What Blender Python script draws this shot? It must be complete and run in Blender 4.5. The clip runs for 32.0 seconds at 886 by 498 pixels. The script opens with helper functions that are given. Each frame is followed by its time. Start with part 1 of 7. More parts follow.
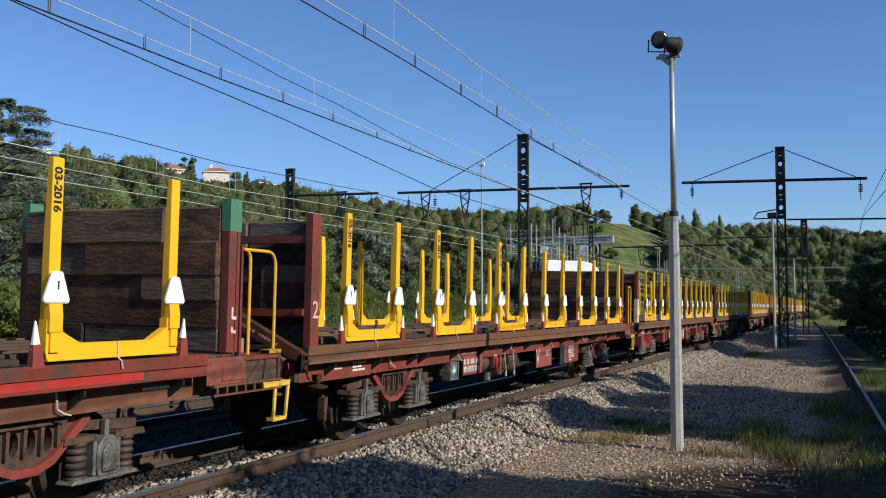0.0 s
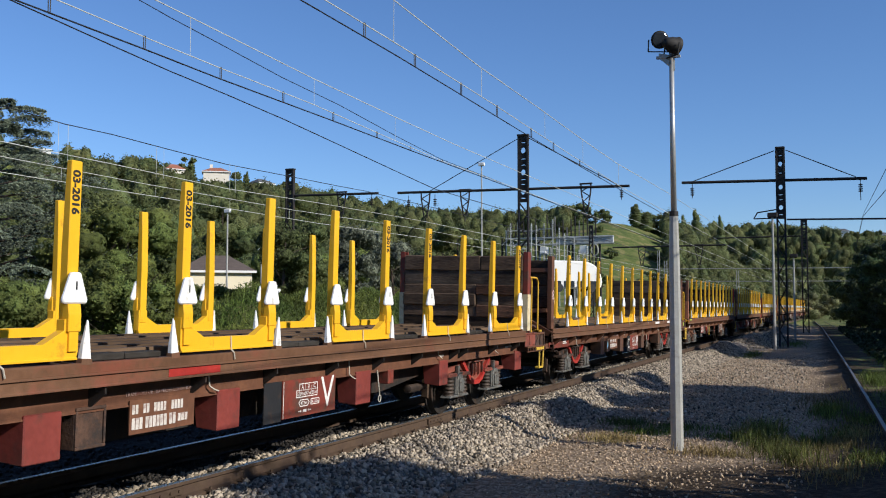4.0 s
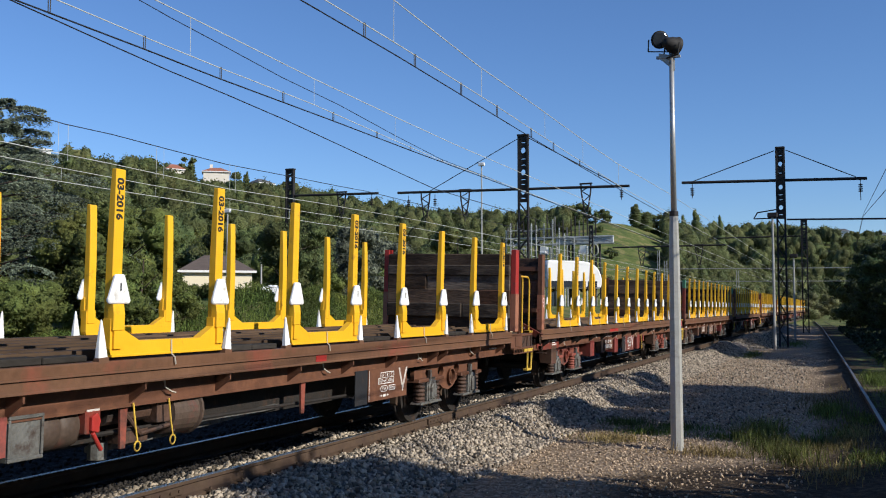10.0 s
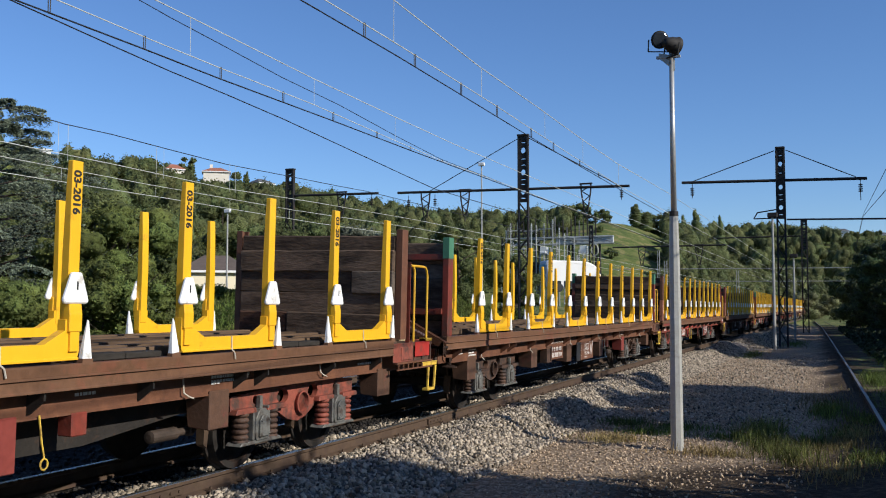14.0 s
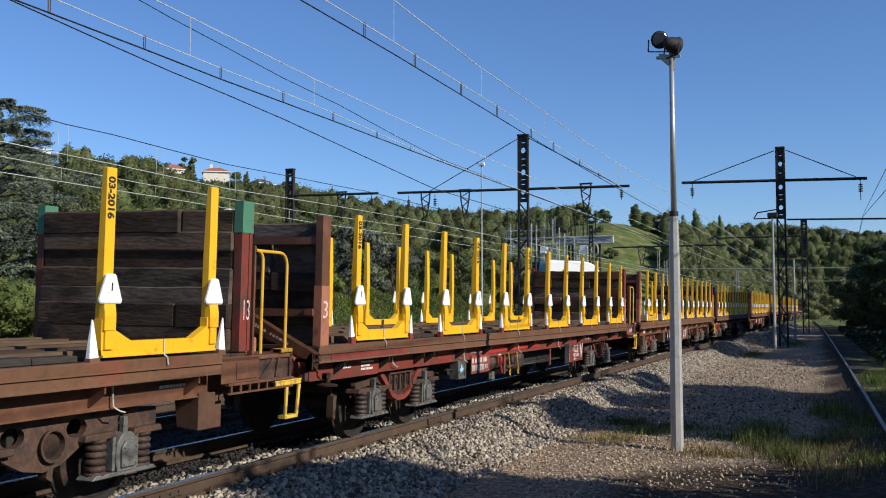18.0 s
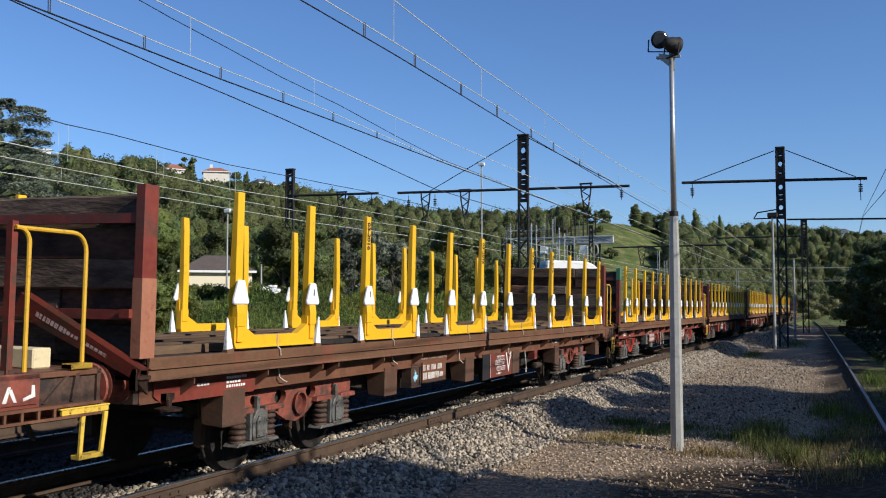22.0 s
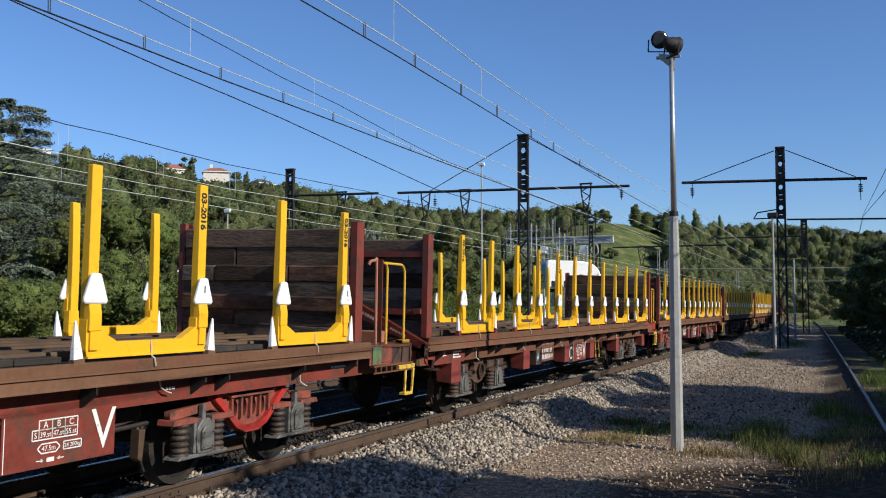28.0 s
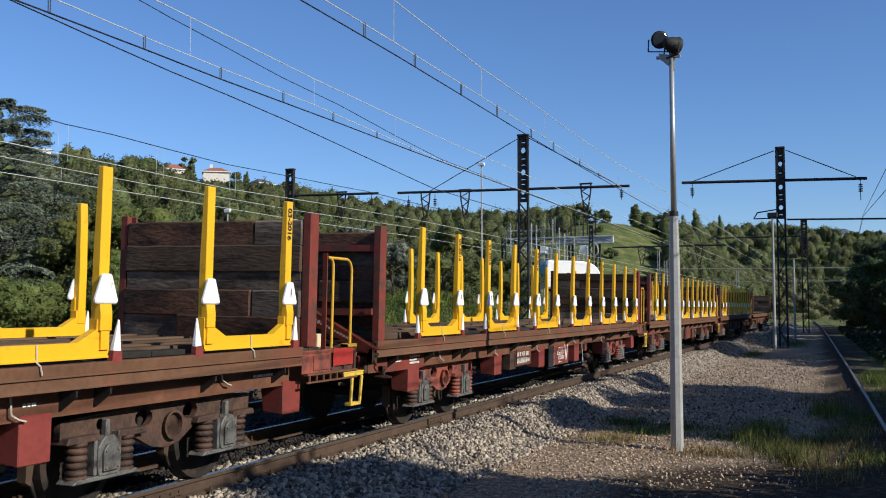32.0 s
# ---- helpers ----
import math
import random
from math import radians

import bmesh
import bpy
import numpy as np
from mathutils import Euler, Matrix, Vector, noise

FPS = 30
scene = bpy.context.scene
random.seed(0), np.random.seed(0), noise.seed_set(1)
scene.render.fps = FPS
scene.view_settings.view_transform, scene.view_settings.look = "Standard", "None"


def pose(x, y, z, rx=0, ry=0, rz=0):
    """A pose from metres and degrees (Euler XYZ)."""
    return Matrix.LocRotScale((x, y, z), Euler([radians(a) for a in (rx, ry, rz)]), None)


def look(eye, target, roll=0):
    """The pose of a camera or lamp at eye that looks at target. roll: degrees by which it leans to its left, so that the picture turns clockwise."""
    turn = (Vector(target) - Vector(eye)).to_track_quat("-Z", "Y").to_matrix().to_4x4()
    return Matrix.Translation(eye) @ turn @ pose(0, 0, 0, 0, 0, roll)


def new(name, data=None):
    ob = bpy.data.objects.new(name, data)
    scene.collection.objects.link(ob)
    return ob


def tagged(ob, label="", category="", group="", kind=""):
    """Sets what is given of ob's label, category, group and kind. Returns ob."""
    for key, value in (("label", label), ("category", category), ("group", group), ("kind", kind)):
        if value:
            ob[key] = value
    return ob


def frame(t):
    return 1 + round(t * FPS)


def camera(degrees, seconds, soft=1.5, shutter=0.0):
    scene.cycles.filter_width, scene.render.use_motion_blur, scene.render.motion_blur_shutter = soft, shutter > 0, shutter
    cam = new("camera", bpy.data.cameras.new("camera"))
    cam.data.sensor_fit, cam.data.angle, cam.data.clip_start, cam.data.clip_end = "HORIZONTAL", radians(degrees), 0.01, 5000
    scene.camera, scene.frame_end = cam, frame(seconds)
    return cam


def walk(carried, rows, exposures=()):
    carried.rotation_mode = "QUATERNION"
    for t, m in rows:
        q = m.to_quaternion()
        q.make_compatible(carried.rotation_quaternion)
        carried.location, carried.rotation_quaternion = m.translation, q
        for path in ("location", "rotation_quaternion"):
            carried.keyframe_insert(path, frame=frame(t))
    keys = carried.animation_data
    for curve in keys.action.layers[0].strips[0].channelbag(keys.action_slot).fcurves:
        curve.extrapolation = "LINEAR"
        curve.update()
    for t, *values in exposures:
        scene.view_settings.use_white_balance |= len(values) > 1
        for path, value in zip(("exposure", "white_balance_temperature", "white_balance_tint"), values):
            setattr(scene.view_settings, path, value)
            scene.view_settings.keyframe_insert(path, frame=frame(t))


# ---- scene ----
import functools

# ---------------------------------------------------------------- camera
EYE = Vector((0.0, 0.0, 1.82))
PITCH, YAW = 3.50, 22.486
cam = camera(49.53, 32.0, soft=1.05, shutter=0.0)
AIM = pose(*EYE, 90 + PITCH, 0, YAW)
walk(cam, [(0.0, AIM), (32.0, AIM)], [(0.0, 0.30, 5800, 10), (32.0, 0.30, 5800, 10)])

# ---------------------------------------------------------------- light
SUN_EL, SUN_AZ = radians(28.0), radians(98.0)   # azimuth from +Y towards +X
TO_SUN = Vector((math.sin(SUN_AZ) * math.cos(SUN_EL), math.cos(SUN_AZ) * math.cos(SUN_EL), math.sin(SUN_EL)))
world = bpy.data.worlds.new("world")
scene.world = world
world.use_nodes = True
wn = world.node_tree
sky = wn.nodes.new("ShaderNodeTexSky")
sky.sky_type = "NISHITA"
sky.sun_disc = False
sky.sun_elevation, sky.sun_rotation = SUN_EL, SUN_AZ
sky.air_density, sky.dust_density, sky.ozone_density = 1.0, 0.0, 6.0
clear = wn.nodes.new("ShaderNodeMix")           # a clear violet-blue morning sky
clear.data_type, clear.blend_type = "RGBA", "MULTIPLY"
clear.inputs[0].default_value = 1.0
clear.inputs[7].default_value = (1.08, 1.045, 1.09, 1)
wn.links.new(sky.outputs[0], clear.inputs[6])
wn.links.new(clear.outputs[2], wn.nodes["Background"].inputs[0])
wn.nodes["Background"].inputs[1].default_value = 0.088
sun = new("sun", bpy.data.lights.new("sun", "SUN"))
sun.data.energy, sun.data.angle, sun.data.color = 4.5, radians(0.53), (1.0, 0.90, 0.73)
sun.matrix_world = look((30, -5, 40), Vector((30, -5, 40)) - TO_SUN)

# ---------------------------------------------------------------- the train's run along its track
TRACK_X = -7.22
LENGTH = 19.88
SPEED_T = (0, 4, 8, 12, 16, 20, 24, 28, 32)
SPEED_V = (7.616, 7.087, 6.665, 6.268, 5.964, 5.720, 5.575, 5.482, 5.371)


def run(t):
    """Metres that the train has gone at t seconds."""
    s = 0.0
    for a, b, v, w in zip(SPEED_T, SPEED_T[1:], SPEED_V, SPEED_V[1:]):
        if t <= a:
            break
        d = min(t, b) - a
        s += v * d + 0.5 * (w - v) / (b - a) * d * d
    return s


def front(k, t):
    return -10.04 + LENGTH * k - run(t)


# ---------------------------------------------------------------- materials
def surf(name, col, rough=0.6, metal=0.0, var=0.25, scale=2.0, bump=0.15, stain=None, amount=0.5, grime=6.0, rand=0.0,
         stretch=(1, 1, 1), island=0.0, spec=0.4):
    m = bpy.data.materials.new(name)
    m.use_nodes = True
    nt = m.node_tree
    N, L = nt.nodes, nt.links
    p = N["Principled BSDF"]
    tc, info = N.new("ShaderNodeTexCoord"), N.new("ShaderNodeObjectInfo")
    mp = N.new("ShaderNodeMapping")
    mp.inputs["Scale"].default_value = stretch
    off = N.new("ShaderNodeMath")
    off.operation = "MULTIPLY"
    off.inputs[1].default_value = 57.0
    L.new(info.outputs["Random"], off.inputs[0])
    L.new(tc.outputs["Object"], mp.inputs["Vector"])
    L.new(off.outputs[0], mp.inputs["Location"])
    n1, n2 = N.new("ShaderNodeTexNoise"), N.new("ShaderNodeTexNoise")
    for n, s, d in ((n1, scale, 5), (n2, scale * 9, 8)):
        n.inputs["Scale"].default_value, n.inputs["Detail"].default_value = s, d
        L.new(mp.outputs[0], n.inputs["Vector"])
    mix = N.new("ShaderNodeMix")
    mix.data_type = "FLOAT"
    mix.inputs[0].default_value = 0.45
    L.new(n1.outputs[0], mix.inputs[2])
    L.new(n2.outputs[0], mix.inputs[3])
    ramp = N.new("ShaderNodeValToRGB")
    ramp.color_ramp.elements[0].position, ramp.color_ramp.elements[1].position = 0.32, 0.68
    ramp.color_ramp.elements[0].color = (*[c * (1 - var) for c in col], 1)
    ramp.color_ramp.elements[1].color = (*[min(1, c * (1 + var)) for c in col], 1)
    L.new(mix.outputs[0], ramp.inputs[0])
    last = ramp.outputs[0]
    if stain:
        n3 = N.new("ShaderNodeTexNoise")
        n3.inputs["Scale"].default_value, n3.inputs["Detail"].default_value, n3.inputs["Roughness"].default_value = grime, 7, 0.7
        L.new(mp.outputs[0], n3.inputs["Vector"])
        r3 = N.new("ShaderNodeValToRGB")
        r3.color_ramp.elements[0].position, r3.color_ramp.elements[1].position = 0.62 - 0.25 * amount, 0.78 - 0.25 * amount
        L.new(n3.outputs[0], r3.inputs[0])
        mx = N.new("ShaderNodeMix")
        mx.data_type = "RGBA"
        L.new(r3.outputs[0], mx.inputs[0])
        L.new(last, mx.inputs[6])
        mx.inputs[7].default_value = (*stain, 1)
        last = mx.outputs[2]
    if rand or island:
        hv = N.new("ShaderNodeHueSaturation")
        src = info.outputs["Random"]
        if island:
            geo = N.new("ShaderNodeNewGeometry")
            src = geo.outputs["Random Per Island"]
        rg = N.new("ShaderNodeMapRange")
        k = rand or island
        rg.inputs[3].default_value, rg.inputs[4].default_value = 1 - k, 1 + k
        L.new(src, rg.inputs[0])
        L.new(rg.outputs[0], hv.inputs["Value"])
        L.new(last, hv.inputs["Color"])
        last = hv.outputs[0]
    L.new(last, p.inputs["Base Color"])
    p.inputs["Metallic"].default_value = metal
    p.inputs["Specular IOR Level"].default_value = spec
    rr = N.new("ShaderNodeMapRange")
    rr.inputs[3].default_value, rr.inputs[4].default_value = max(0.05, rough - 0.12), min(1, rough + 0.12)
    L.new(n2.outputs[0], rr.inputs[0])
    L.new(rr.outputs[0], p.inputs["Roughness"])
    if bump:
        bp = N.new("ShaderNodeBump")
        bp.inputs["Strength"].default_value, bp.inputs["Distance"].default_value = bump, 0.02
        L.new(n2.outputs[0], bp.inputs["Height"])
        L.new(bp.outputs[0], p.inputs["Normal"])
    return m


def leafy(name, col, var=0.45, through_amount=0.25, hue=0.03, grain=3.2, relief=0.5, contrast=0.55):
    """Foliage: each leaf its own shade, some light passing through."""
    m = bpy.data.materials.new(name)
    m.use_nodes = True
    nt = m.node_tree
    N, L = nt.nodes, nt.links
    p, out = N["Principled BSDF"], N["Material Output"]
    geo, hv, rg, rh = (N.new("ShaderNode" + k) for k in ("NewGeometry", "HueSaturation", "MapRange", "MapRange"))
    tc, big = N.new("ShaderNodeTexCoord"), N.new("ShaderNodeTexNoise")
    big.inputs["Scale"].default_value = 0.22
    big.inputs["Detail"].default_value = 3
    L.new(tc.outputs["Object"], big.inputs["Vector"])
    rg.inputs[3].default_value, rg.inputs[4].default_value = 1 - var, 1 + var
    L.new(geo.outputs["Random Per Island"], rg.inputs[0])
    fine, dapple, leafmul, bump = N.new("ShaderNodeTexNoise"), N.new("ShaderNodeMapRange"), N.new("ShaderNodeMath"), N.new("ShaderNodeBump")
    fine.inputs["Scale"].default_value, fine.inputs["Detail"].default_value, fine.inputs["Roughness"].default_value = grain, 5, 0.75
    L.new(tc.outputs["Object"], fine.inputs["Vector"])
    dapple.inputs[1].default_value, dapple.inputs[2].default_value = 0.36, 0.64
    dapple.inputs[3].default_value, dapple.inputs[4].default_value = 0.95 - contrast, 0.95 + contrast
    L.new(fine.outputs[0], dapple.inputs[0])
    leafmul.operation = "MULTIPLY"
    L.new(dapple.outputs[0], leafmul.inputs[0])
    bump.inputs["Strength"].default_value, bump.inputs["Distance"].default_value = 0.7, relief
    L.new(fine.outputs[0], bump.inputs["Height"])
    L.new(bump.outputs[0], p.inputs["Normal"])
    mid, tone, mul = N.new("ShaderNodeTexNoise"), N.new("ShaderNodeMapRange"), N.new("ShaderNodeMath")
    mid.inputs["Scale"].default_value, mid.inputs["Detail"].default_value = 0.35, 2
    L.new(tc.outputs["Object"], mid.inputs["Vector"])
    tone.inputs[1].default_value, tone.inputs[2].default_value = 0.33, 0.67
    tone.inputs[3].default_value, tone.inputs[4].default_value = 0.62, 1.38
    L.new(mid.outputs[0], tone.inputs[0])
    mul.operation = "MULTIPLY"
    L.new(rg.outputs[0], leafmul.inputs[1])
    L.new(leafmul.outputs[0], mul.inputs[0])
    L.new(tone.outputs[0], mul.inputs[1])
    rh.inputs[1].default_value, rh.inputs[2].default_value = 0.3, 0.7
    rh.inputs[3].default_value, rh.inputs[4].default_value = 0.5 - hue, 0.5 + hue
    L.new(big.outputs[0], rh.inputs[0])
    L.new(mul.outputs[0], hv.inputs["Value"])
    L.new(rh.outputs[0], hv.inputs["Hue"])
    hv.inputs["Color"].default_value = (*col, 1)
    L.new(hv.outputs[0], p.inputs["Base Color"])
    p.inputs["Roughness"].default_value = 0.6
    p.inputs["Specular IOR Level"].default_value = 0.25
    tr, mx = N.new("ShaderNodeBsdfTranslucent"), N.new("ShaderNodeMixShader")
    L.new(hv.outputs[0], tr.inputs[0])
    mx.inputs[0].default_value = through_amount
    L.new(p.outputs[0], mx.inputs[1])
    L.new(tr.outputs[0], mx.inputs[2])
    L.new(mx.outputs[0], out.inputs[0])
    return m


